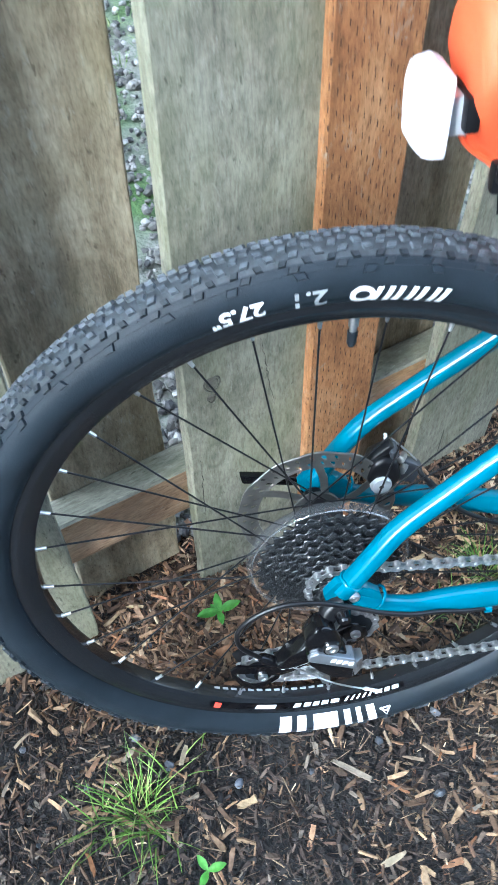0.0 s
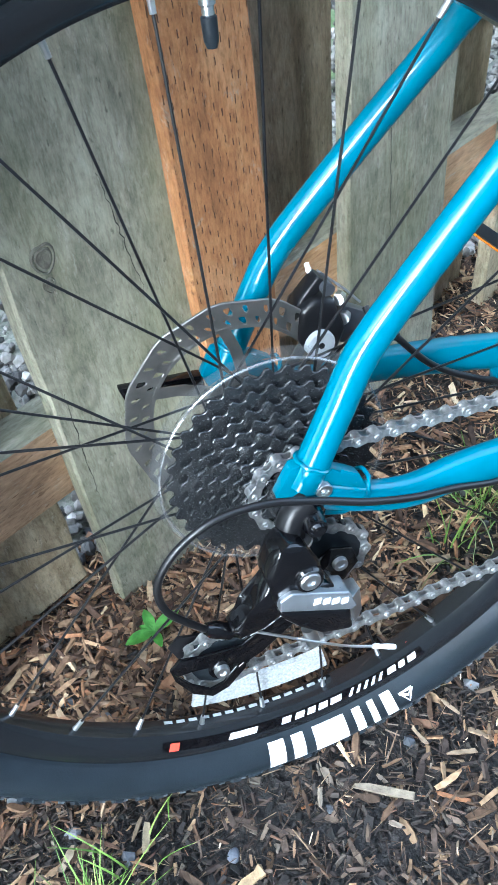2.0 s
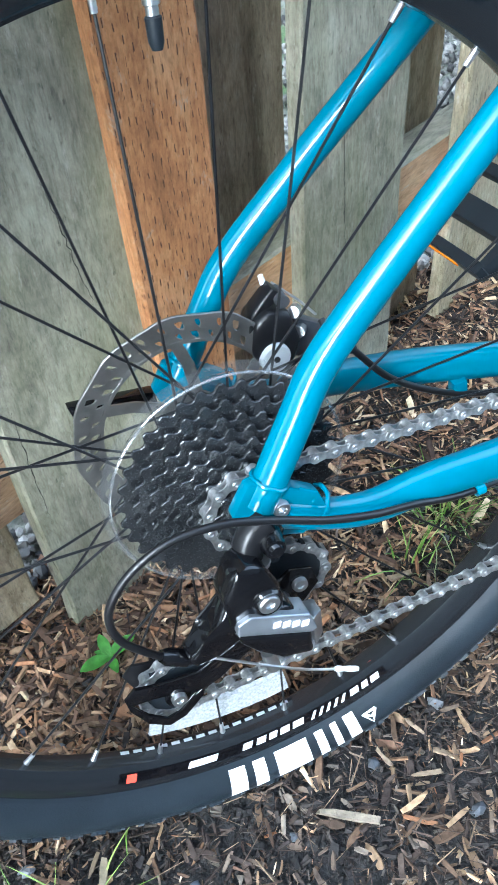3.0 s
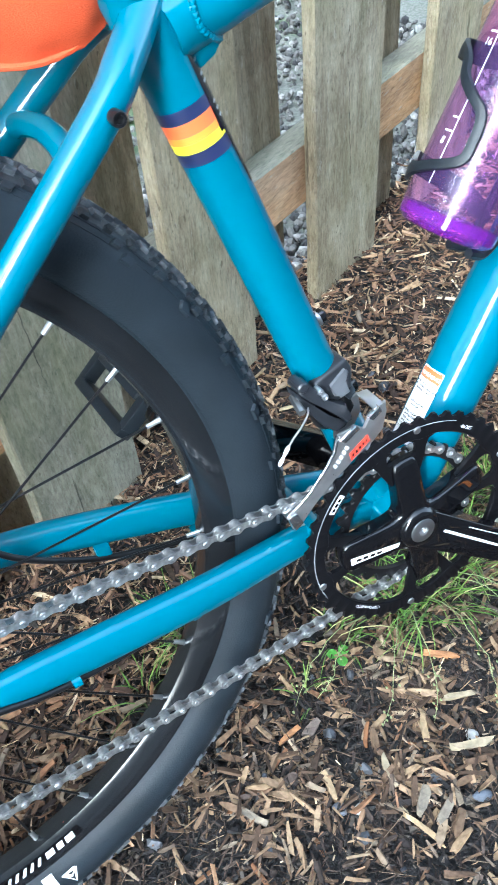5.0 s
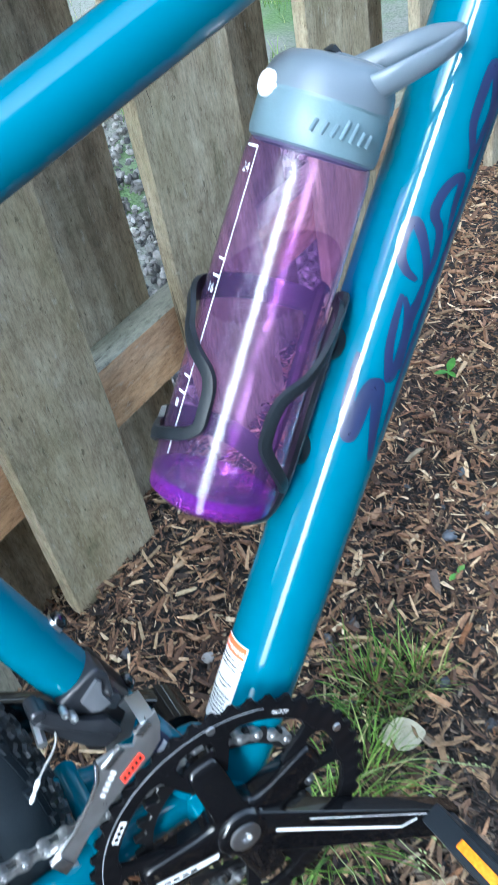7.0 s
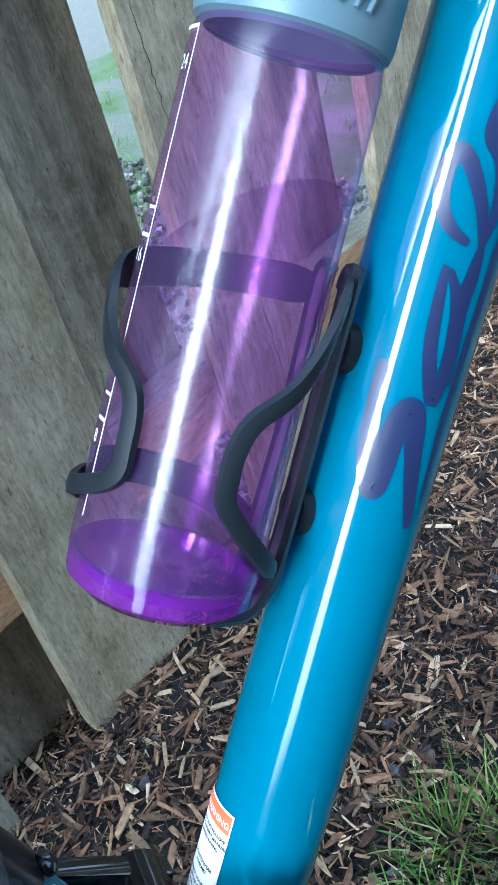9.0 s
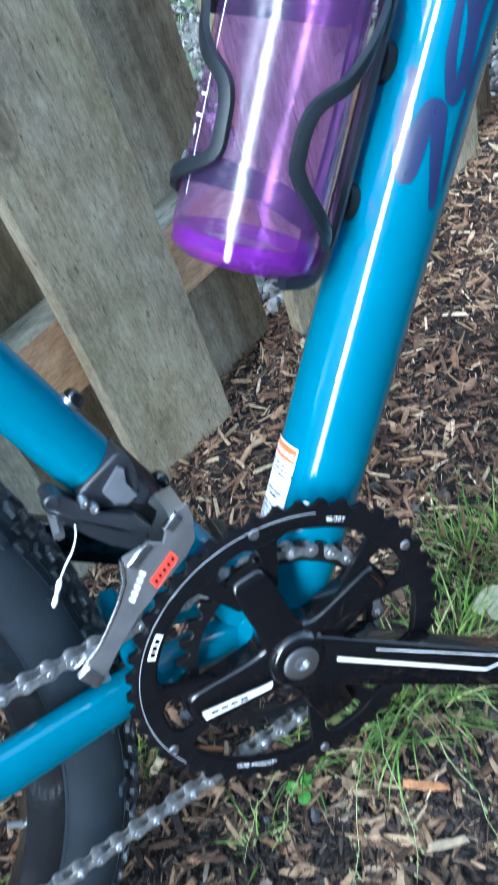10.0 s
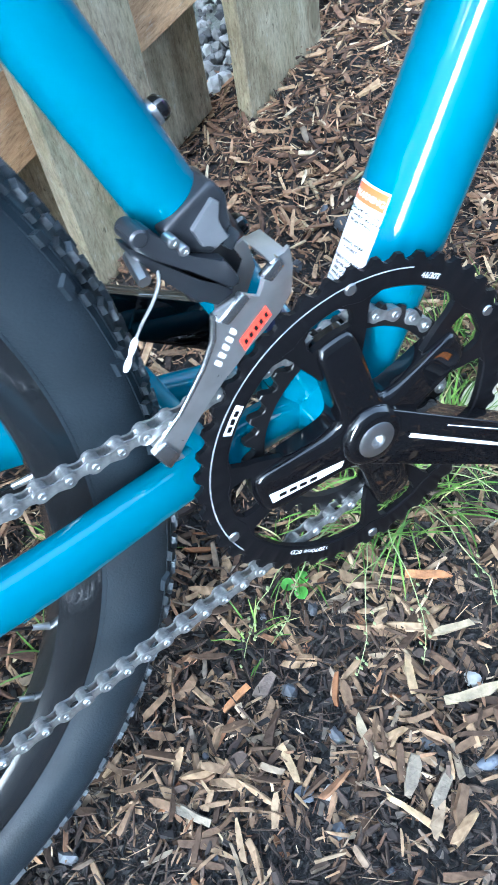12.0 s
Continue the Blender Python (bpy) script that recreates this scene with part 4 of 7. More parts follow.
def on_wall(angle, turn):
    """Where print goes on the tyre's near side: u along the way of reading, v up the letters."""
    def place(u, v):
        if turn > 0:    # letters stand with their heads to the hub
            r = 0.3165 - v
            a = radians(angle) + u / 0.307
        else:           # heads to the tread
            r = 0.2938 + 0.90 * v
            a = radians(angle) - u / 0.310
        return Vector((r * math.cos(a), -wall_y(r) - 0.0014, r * math.sin(a)))
    return place


part("size_print", letters('27.5"', 0.0195, on_wall(103.2, 1), 0.0007), WHITE, tyre, "white size number on the sidewall")
part("width_print", letters("2.1", 0.0225, on_wall(93.6, 1), 0.0004), SILVER_PLASTIC, tyre, "outlined width number on the sidewall")
ring_ = [(0.030 + 0.0075 * math.cos(2 * math.pi * i / 16), 0.0085 + 0.0065 * math.sin(2 * math.pi * i / 16)) for i in range(17)]
name_place = on_wall(80.8, 1)
part("name_shape", ribbon(ring_, [0.0042] * 17, name_place), WHITE, tyre)
for u in (-0.034, -0.027, -0.0175, -0.010, -0.0005, 0.007, 0.0155):
    part("name_shape", patches([((u, 0.001), (u + 0.0042, 0.001), (u + 0.0075, 0.0165), (u + 0.0033, 0.0165))], name_place, 2), WHITE, tyre)
mark = on_wall(270.0, -1)
for u0, u1 in ((-0.060, -0.050), (-0.043, -0.037), (-0.030, -0.022), (-0.014, 0.016), (0.025, 0.036), (0.043, 0.0575)):
    part("block_mark", patches([((u0, 0.004), (u1, 0.004), (u1, 0.029), (u0, 0.029))], mark, 4), WHITE, tyre, "large white block shape on the sidewall")
tri_ = on_wall(283.4, -1)
part("triangle_mark", ribbon([(-0.006, 0.011), (0.006, 0.011), (0.0005, 0.024), (-0.006, 0.011), (0.0, 0.016), (0.006, 0.011)], [0.0028] * 6, tri_), WHITE, tyre)


# rim print: dark panel with pale bars
def on_rim(angle):
    def place(u, v):
        r = 0.2782 + v
        a = radians(angle) - u / 0.282
        return Vector((r * math.cos(a), -0.0112 - 0.0024 * (v / 0.0085) - 0.0005, r * math.sin(a)))
    return place


rp = on_rim(265.5)
part("label_panel", patches([((-0.118, 0.0), (0.118, 0.0), (0.118, 0.0085), (-0.118, 0.0085))], rp, 40), GLOSS_BLACK, rim)
rp2 = lambda u, v: rp(u, v) + Vector((0, -0.0004, 0))
for u0, u1 in ((-0.112, -0.104), (-0.101, -0.095), (-0.092, -0.084), (-0.040, -0.030), (-0.027, -0.019), (-0.016, -0.009), (-0.006, 0.002), (0.006, 0.014), (0.036, 0.060)):
    part("label_bar", patches([((u0, 0.0012), (u1, 0.0012), (u1 + 0.002, 0.0072), (u0 + 0.002, 0.0072))], rp2, 3), WHITE, rim)
for i in range(5):
    part("label_bar", patches([((-0.080 + 0.007 * i, 0.001), (-0.0775 + 0.007 * i, 0.001), (-0.0725 + 0.007 * i, 0.0078), (-0.0755 + 0.007 * i, 0.0078))], rp2, 2), WHITE, rim)
part("label_red", patches([((0.104, 0.0006), (0.112, 0.0006), (0.112, 0.008), (0.104, 0.008))], rp2, 3), RED, rim)
part("label_red", patches([((-0.0035, 0), (0.0035, 0), (0.0035, 0.004), (-0.0035, 0.004))], lambda u, v: Vector((0.2736 * math.cos(radians(288.2) + u / 0.27), -0.004 + v, 0.2736 * math.sin(radians(288.2) + u / 0.27))), 3), RED, rim)
inner_bar = lambda u, v: Vector((0.2729 * math.cos(radians(258) + u / 0.273), 0.002 + v, 0.2729 * math.sin(radians(258) + u / 0.273)))
for i in range(14):
    part("label_bar", patches([((-0.075 + 0.0105 * i, 0), (-0.068 + 0.0105 * i, 0), (-0.068 + 0.0105 * i, 0.003), (-0.075 + 0.0105 * i, 0.003))], inner_bar, 2), SILVER_PLASTIC, rim)

# hub, spokes, nipples, valve
part("hub", lathe([(0.0, -0.062), (0.009, -0.062), (0.009, -0.024), (0.017, -0.023), (0.0245, -0.0205), (0.0245, -0.0175), (0.016, -0.015), (0.013, 0.0), (0.0145, 0.025), (0.0245, 0.031), (0.0245, 0.034), (0.017, 0.037), (0.017, 0.043), (0.010, 0.044), (0.010, 0.066), (0.0, 0.066)], 40), SATIN_BLACK, bike)
nipple_me = lathe([(0.0, 0.2755), (0.0026, 0.2750), (0.0020, 0.2715), (0.0017, 0.2640), (0.0, 0.2640)], 10)
# turned about y, so lay it along x afterwards
nipple_me = finish(nipple_me)
nipple_me.materials.append(STEEL)
for k in range(32):
    a = radians(11.25 * k + 1.3)
    near_side = k % 2 == 0
    fy = -0.019 if near_side else 0.0325
    lead = 1 if (k // 2) % 2 == 0 else -1
    ha = a + lead * radians(75)
    p1 = Vector((0.2745 * math.cos(a), -0.001 if near_side else 0.001, 0.2745 * math.sin(a)))
    p0 = Vector((0.0225 * math.cos(ha), fy, 0.0225 * math.sin(ha)))
    part("spoke", rod(p0, p0 + (p1 - p0) * 0.97, 0.00092, 8), SATIN_BLACK, rim)
    d = (p1 - p0).normalized()
    m = Matrix.Translation(p1 - d * 0.2745) @ d.to_track_quat("Y", "Z").to_matrix().to_4x4()
    part("nipple", nipple_me, STEEL, rim, m=m)
va = radians(85.7)
vd = Vector((math.cos(va), 0, math.sin(va)))
valve = part("valve", sweep([vd * 0.2745, vd * 0.262, vd * 0.2615, vd * 0.256], [0.0041, 0.0041, 0.0031, 0.0031], 16), STEEL, rim, "silver valve with a dark cap")
part("valve_cap", sweep([vd * 0.2575, vd * 0.2565, vd * 0.246, vd * 0.2425], [0.0030, 0.0041, 0.0038, 0.0026], 16), DULL_BLACK, valve)
# spoke reflector
bm = bmesh.new()
rows = []
for i in range(21):
    a = radians(247.5 + 26 * i / 20)
    rows.append([bm.verts.new((r * math.cos(a), y, r * math.sin(a))) for r, y in ((0.246, 0.016), (0.2475, 0.0125), (0.2655, 0.0095), (0.267, 0.013))])
for A, B in zip(rows, rows[1:]):
    for j in range(4):
        bm.faces.new((A[j], A[(j + 1) % 4], B[(j + 1) % 4], B[j]))
bm.faces.new(rows[0])
bm.faces.new(rows[-1])
part("spoke_reflector", bm, WHITE_LENS, bike, "white ribbed spoke reflector")

# brake rotor: two wavy bands, ribs between them, and arms to the hub
rotor = gear(12, 0.0805, 0.0790, 0.0762, 0.0445, 0.0463)
gear(12, 0.0705, 0.0700, 0.0680, 0.0446, 0.0462, bm=rotor)
gear(12, 0.0632, 0.0625, 0.0600, 0.0445, 0.0463, bm=rotor)
for row, (r0, r1, wide) in enumerate(((0.0620, 0.0690, 0.0034), (0.0695, 0.0770, 0.0040))):
    for i in range(36):
        a = radians(10 * i + 3 + 5 * row)
        tdir = Vector((-math.sin(a), 0, math.cos(a)))
        rd = Vector((math.cos(a), 0, math.sin(a)))
        w = wide if i % 3 else wide + 0.0016
        pts = []
        for k, s in ((0, -1.35), (0.3, -1), (0.7, -1), (1, -1.35), (1, 1.35), (0.7, 1), (0.3, 1), (0, 1.35)):
            r = r0 + (r1 - r0) * k
            q = rd * r + tdir * (s * w + (r - 0.070) * 0.5)
            pts.append((q.x, q.z))
        prism(pts, 0.0446, 0.0462, rotor)
for i in range(6):
    a = radians(60 * i + 12)
    pts = []
    for r, da, s in ((0.021, -0.12, -1), (0.045, 0.16, -1), (0.0645, 0.30, -1), (0.0645, 0.30, 1), (0.045, 0.16, 1), (0.021, -0.12, 1)):
        w = 0.0042 / r
        pts.append((r * math.cos(a + da + s * w), r * math.sin(a + da + s * w)))
    prism(pts, 0.0447, 0.0461, rotor)
lathe([(0.016, 0.044), (0.024, 0.044), (0.024, 0.0466), (0.016, 0.0466)], 36, rotor, closed=True)
part("brake_rotor", rotor, ROTOR_STEEL, bike, "steel brake rotor with oval holes", angle=25)

# cassette
cassette = part("cassette", lathe([(0.0, -0.0625), (0.0125, -0.0625), (0.0165, -0.0615), (0.0185, -0.059), (0.0185, -0.022), (0.0, -0.022)], 36), SPROCKET, bike, "black nine-speed cassette")
TEETH = (11, 13, 15, 17, 20, 23, 26, 30, 34)
for i, n in enumerate(TEETH):
    pr = n * 0.0127 / (2 * math.pi)
    y = -0.0585 + 0.0042 * i
    inner = 0.0165 if i < 4 else (TEETH[i - 1] * 0.0127 / (2 * math.pi) - 0.0085)
    sp = gear(n, pr + 0.0020, pr - 0.0024, inner, y, y + 0.0017, turn=0.3 * i)
    if i >= 4:
        for j in range(5):
            a = radians(72 * j + 9 * i)
            prism([(r * math.cos(a + s * w / r), r * math.sin(a + s * w / r)) for r, s, w in ((0.016, -1, 0.006), (inner + 0.001, -1, 0.0045), (inner + 0.001, 1, 0.0045), (0.016, 1, 0.006))], y + 0.0002, y + 0.0016, sp)
    part("sprocket", sp, SPROCKET, cassette, angle=25)
    if i >= 5:
        for j in range(10):
            a = radians(36 * j + 11 * i)
            part("rivet", lathe([(0.0, y - 0.0006), (0.0014, y - 0.0005), (0.0018, y)], 8, centre=((pr - 0.008) * math.cos(a), (pr - 0.008) * math.sin(a))), SPROCKET, cassette)
part("guard_ring", lathe([(0.0742, -0.0243), (0.0748, -0.0252), (0.0757, -0.0253), (0.0764, -0.0244), (0.0753, -0.0236)], 90, closed=True), BRIGHT_CLEAR, bike, "bright clear rim of the spoke guard")
part("spoke_guard", lathe([(0.030, -0.0185), (0.0715, -0.0165), (0.0735, -0.0225), (0.0755, -0.0232), (0.0768, -0.0195), (0.0795, -0.0185), (0.0797, -0.0170), (0.0765, -0.0178), (0.0755, -0.0205), (0.0745, -0.0205), (0.0718, -0.0150), (0.030, -0.0170)], 90, closed=True), CLEAR, bike, "clear plastic spoke guard disc")
# axle nuts
part("axle_nut", lathe([(0.0, -0.0925), (0.0035, -0.0925), (0.0045, -0.0905), (0.0062, -0.0905), (0.0085, -0.079), (0.0112, -0.0765), (0.0115, -0.0735), (0.0, -0.0735)], 28), GLOSS_BLACK, bike, "black conical axle nut")
lever = part("axle_lever", lathe([(0.0, 0.088), (0.009, 0.088), (0.0115, 0.084), (0.0115, 0.0745), (0.0, 0.0745)], 24), GLOSS_BLACK, bike)
part("lever_blade", hull([(-0.012, 0.082, -0.004), (-0.012, 0.092, -0.004), (-0.070, 0.086, 0.006), (-0.070, 0.094, 0.006), (-0.012, 0.082, 0.008), (-0.012, 0.092, 0.008), (-0.072, 0.086, 0.018), (-0.072, 0.094, 0.018)], 0.002), GLOSS_BLACK, lever, "black quick-release lever")

# ---- crankset ----
ARM_ANGLE = radians(-40.5)
CRANK = 0.170
PED = (BB[0] + CRANK * math.cos(ARM_ANGLE), BB[1] + CRANK * math.sin(ARM_ANGLE))


ASKEW_CRANK = Matrix.Translation((BB[0] + 0.0025, 0, BB[1] + 0.001)) @ Matrix.Rotation(radians(-2.0), 4, "Z") @ Matrix.Translation((-BB[0], 0, -BB[1]))


def polar(r, a, c=BB):
    return (c[0] + r * math.cos(a), c[1] + r * math.sin(a))


def arm_points(r, half, y0, y1, a=ARM_ANGLE, c=BB, sgn=1):
    d, t = (math.cos(a), math.sin(a)), (-math.sin(a), math.cos(a))
    return [(c[0] + d[0] * r + t[0] * s * half, y, c[1] + d[1] * r + t[1] * s * half) for s in (-1, 1) for y in (y0, y1)]


arm = hull(arm_points(-0.012, 0.016, -0.0735, -0.058) + arm_points(0.012, 0.0175, -0.0755, -0.058), 0.005, seg=4)
hull(arm_points(0.004, 0.0165, -0.0750, -0.060) + arm_points(0.166, 0.0122, -0.0860, -0.072) + arm_points(0.181, 0.009, -0.0855, -0.0725), 0.0042, arm, 4)
lathe([(0.0, -0.0745), (0.0042, -0.0745), (0.0045, -0.0768), (0.0135, -0.0768), (0.0150, -0.0764), (0.0165, -0.0752), (0.0178, -0.0730), (0.0186, -0.069), (0.0180, -0.0625), (0.0140, -0.0612), (0.0140, -0.048), (0.0, -0.048)], 36, arm, centre=BB)
crank = part("crank_arm", arm, GLOSS_BLACK, bike, "glossy black crank arm with a white stripe and a painted edge highlight", ASKEW_CRANK @ pose(0, 0.0125, 0), angle=50)
SPIDER = [radians(a) for a in (93.5, 177, 277, 14)]


def casting():
    """The spider as one casting: four arms and the root of the crank, run together in smooth hollows, with a rounded upper edge."""
    legs = [(a, 0.0660, w) for a, w in zip((SPIDER[0], SPIDER[1] + 0.05, *SPIDER[2:]), (0.0112, 0.0145, 0.0118, 0.0115))] + [(ARM_ANGLE, 0.060, 0.0150)]

    def reach(a):
        total = 0.0205 ** 6
        for a0, far_, w in legs:
            d = (a - a0 + math.pi) % (2 * math.pi) - math.pi
            if abs(d) < 1.5:
                side = w / max(1e-4, abs(math.sin(d)))
                total += (far_ ** -10 + side ** -10) ** -0.6
        return total ** (1 / 6)

    top = lambda r: -0.07235 + 0.075 * max(0, r - 0.010)
    bm, n, rings = bmesh.new(), 240, []
    for inset, sink in ((0.0, None), (0.0, 0.0052), (0.0004, 0.0030), (0.0014, 0.0012), (0.0030, 0.0003), (0.0050, 0.0)):
        ring = []
        for i in range(n):
            a = 2 * math.pi * i / n
            r = reach(a) - inset
            y = -0.0565 if sink is None else top(r) + sink
            ring.append(bm.verts.new((BB[0] + r * math.cos(a), y, BB[1] + r * math.sin(a))))
        rings.append(ring)
    for k in (0.75, 0.5, 0.25):
        rings.append([bm.verts.new((BB[0] + k * (v.co.x - BB[0]), top(k * math.hypot(v.co.x - BB[0], v.co.z - BB[1])), BB[1] + k * (v.co.z - BB[1]))) for v in rings[5]])
    for A, B in zip(rings, rings[1:]):
        for i in range(n):
            bm.faces.new((A[i], A[(i + 1) % n], B[(i + 1) % n], B[i]))
    bm.faces.new(rings[0])
    bm.faces.new(rings[-1])
    return bm


part("spider", casting(), GLOSS_BLACK, crank, angle=60)
part("crank_bolt", lathe([(0.0, -0.0750), (0.0020, -0.0750), (0.0030, -0.0756), (0.0034, -0.0780), (0.0044, -0.0785), (0.0056, -0.0780), (0.0068, -0.0781), (0.0098, -0.0777), (0.0106, -0.0772), (0.0107, -0.0760)], 36, centre=BB), BOLT_GREY, crank, "grey crank bolt with a socket")


def on_arm(r, s, a=ARM_ANGLE, y=-0.0765, grow=-0.064):
    d, t = (math.cos(a), math.sin(a)), (-math.sin(a), math.cos(a))
    return Vector((BB[0] + d[0] * r + t[0] * s, y + grow * max(0, r - 0.01), BB[1] + d[1] * r + t[1] * s))


part("stripe_and_glint", patches([((0.022, 0.0020), (0.128, -0.0012), (0.128, 0.0004), (0.022, 0.0046)), ((0.128, -0.0012), (0.139, 0.0055), (0.139, 0.0074), (0.128, 0.0004))], on_arm, 2, kv=1), WHITE, crank)
# Thin white line that paints the highlight on the arm's upper edge.
part("stripe_and_glint", patches([((0.045, 0.0105), (0.160, 0.0098), (0.160, 0.0104), (0.045, 0.0112))], on_arm, 2, kv=1), WHITE, crank)
LA = radians(177)
logo = lambda r, s: on_arm(r, s, LA, -0.0730, 0.075)
part("white_patch", patches([((0.018, 0.0058), (0.0605, 0.0020), (0.0600, 0.0090), (0.020, 0.0098))], logo, 3, kv=1), WHITE, crank)
for i in range(4):
    part("dark_bar", patches([((0.034 + 0.0058 * i, 0.0060 - 0.0004 * i), (0.0382 + 0.0058 * i, 0.0056 - 0.0004 * i), (0.0387 + 0.0058 * i, 0.0080 - 0.0004 * i), (0.0345 + 0.0058 * i, 0.0083 - 0.0004 * i))], lambda r, s: logo(r, s) + Vector((0, -0.0004, 0)), 1, kv=1), GLOSS_BLACK, crank)

# large ring: toothed band, inner web, pads to the spider
def windowed(a):
    """Inner edge of the large ring's band, a little wider beside the four pads."""
    u = min(abs((math.degrees(a) - math.degrees(p) + 180) % 360 - 180) for p in SPIDER)
    return 0.0790 - 0.0025 * math.exp(-((u - 14) / 5) ** 2)


def web_ring(n, tip, root, inner, y0, y1, turn=0.0):
    bm = bmesh.new()
    rows = []
    for i in range(n):
        for f, r in ((-0.5, root), (-0.30, root + 0.25 * (tip - root)), (-0.12, tip), (0.12, tip), (0.30, root + 0.25 * (tip - root))):
            a = 2 * math.pi * (i + f) / n + turn
            q = inner(a)
            rows.append([bm.verts.new((BB[0] + rr * math.cos(a), y, BB[1] + rr * math.sin(a))) for rr, y in ((r, y0 + 0.0012), (r, y1), (q, y1), (q, y0 + 0.0008), (q + 0.0010, y0), (root - 0.0015, y0))])
    for A, B in zip(rows, rows[1:] + rows[:1]):
        for k in range(6):
            bm.faces.new((A[k], A[(k + 1) % 6], B[(k + 1) % 6], B[k]))
    return bm


big = web_ring(46, 0.0955, 0.0916, windowed, -0.0535, -0.0495, 0.05)
for a in SPIDER:
    # a pad behind each spider arm, held by two struts with a small window between them
    at_ = lambda r, u: polar(r, a + radians(u))
    prism([at_(0.048, -15), at_(0.060, -17), at_(0.0655, -17.5), at_(0.0665, -9), at_(0.0670, 0), at_(0.0665, 9), at_(0.0655, 17.5), at_(0.060, 17), at_(0.048, 15)], -0.0532, -0.0497, big)
    for k in (-1, 1):
        prism([at_(0.0640, k * 9.5), at_(0.0700, k * 10.5), at_(0.0760, k * 9.5), at_(0.0800, k * 5), at_(0.0805, k * 24), at_(0.0765, k * 18.5), at_(0.0700, k * 17.5), at_(0.0640, k * 17.5)], -0.0533, -0.0498, big)
ring = part("large_chainring", big, RING_BLACK, crank, "black toothed chainring", pose(0, -0.0115, 0), angle=25)
for pin_at in (15.5, 83, 191, 263):
    a = radians(pin_at)
    part("ring_pin", lathe([(0.0, -0.0545), (0.0026, -0.0545), (0.0031, -0.0535), (0.0031, -0.048)], 14, centre=polar(0.0865, a)), BOLT_GREY, ring)
part("ring_line", lathe([(0.0885, -0.0538), (0.0890, -0.0538), (0.0890, -0.0536), (0.0885, -0.0536)], 90, closed=True, centre=BB, a0=60, a1=200), SILVER_PLASTIC, ring)


def on_ring(angle, r0, heads_out):
    def place(u, v):
        a = radians(angle) + (-u if heads_out else u) / r0
        r = r0 + (v if heads_out else -v)
        return Vector((BB[0] + r * math.cos(a), -0.0539, BB[1] + r * math.sin(a)))
    return place


part("ring_print", letters("46/30T", 0.0042, on_ring(51.5, 0.0835, True)), WHITE, ring)
part("ring_print", letters("120/90mm BCD", 0.0040, on_ring(232, 0.0810, True)), WHITE, ring)
part("white_patch", patches([((-0.008, 0), (0.008, 0), (0.008, 0.0045), (-0.008, 0.0045))], on_ring(138, 0.0815, True), 6), WHITE, ring)
for i in range(3):
    part("dark_bar", patches([((-0.006 + 0.0042 * i, 0.001), (-0.003 + 0.0042 * i, 0.001), (-0.003 + 0.0042 * i, 0.0035), (-0.006 + 0.0042 * i, 0.0035))], lambda u, v: on_ring(138, 0.0815, True)(u, v) + Vector((0, -0.0003, 0)), 2), GLOSS_BLACK, ring)
small = gear(30, 0.0640, 0.0575, 0.0525, -0.0440, -0.0400, BB)
part("small_chainring", small, SATIN_BLACK, crank, "black inner chainring", pose(0, -0.0105, 0), angle=25)
# far crank
far = hull(arm_points(-0.014, 0.0165, 0.060, 0.076, ARM_ANGLE + math.pi) + arm_points(0.08, 0.0135, 0.066, 0.080, ARM_ANGLE + math.pi), 0.003)
hull(arm_points(0.07, 0.0138, 0.066, 0.080, ARM_ANGLE + math.pi) + arm_points(0.180, 0.011, 0.072, 0.086, ARM_ANGLE + math.pi), 0.003, far)
lathe([(0.0, 0.040), (0.0185, 0.040), (0.0185, 0.077), (0.0, 0.077)], 30, far, centre=BB)
part("crank_arm", far, GLOSS_BLACK, bike, "glossy black crank arm", pose(0, -0.006, 0))


def pedal(centre, side, tilt, k=1.0):
    """A black platform pedal: cage of two rails and end bars round an axle body, amber reflectors on both edges."""
    m = pose(centre[0], 0.0125 if side < 0 else -0.006, centre[1], 0, tilt, 0) @ Matrix.Diagonal((k, 1, k, 1))
    y = lambda v: side * v
    body = rod((0, y(0.083), 0), (0, y(0.188), 0), 0.0095, 16)
    hull([(x, y(v), z) for x in (-0.012, 0.012) for v in (0.106, 0.184) for z in (-0.011, 0.011)], 0.003, body)
    ped = part("pedal", body, DULL_BLACK, bike, "black platform pedal with amber reflectors", m)
    for sx in (-1, 1):
        rail_ = hull([(sx * a, y(v), z) for a in (0.036, 0.048) for v in (0.100, 0.196) for z in (-0.0082, 0.0082)], 0.0025)
        part("pedal_rail", rail_, DULL_BLACK, ped)
        part("pedal_reflector", hull([(sx * a, y(v), z) for a in (0.046, 0.0492) for v in (0.131, 0.181) for z in (-0.0034, 0.0034)], 0.0006), AMBER_LENS, ped, "amber reflector")
    for v in (0.102, 0.192):
        part("pedal_end", hull([(x, y(v + d), z) for x in (-0.040, 0.040) for d in (-0.005, 0.005) for z in (-0.0078, 0.0078)], 0.0025), DULL_BLACK, ped)
    part("pedal_axle", rod((0, y(0.070), 0), (0, y(0.088), 0), 0.0075, 14), STEEL, ped)


pedal(PED, -1, 72)
pedal((2 * BB[0] - PED[0], 2 * BB[1] - PED[1]), 1, -35, 0.85)

# ---- chain ----
GUIDE, TENSION = (0.018, -0.064), (-0.075, -0.119)
LOOP = [(BB, 0.0606, 1, -0.0405), ((0.0, 0.0), 0.0265, 1, -0.0534), (GUIDE, 0.0222, -1, -0.0534), (TENSION, 0.0222, 1, -0.0534)]


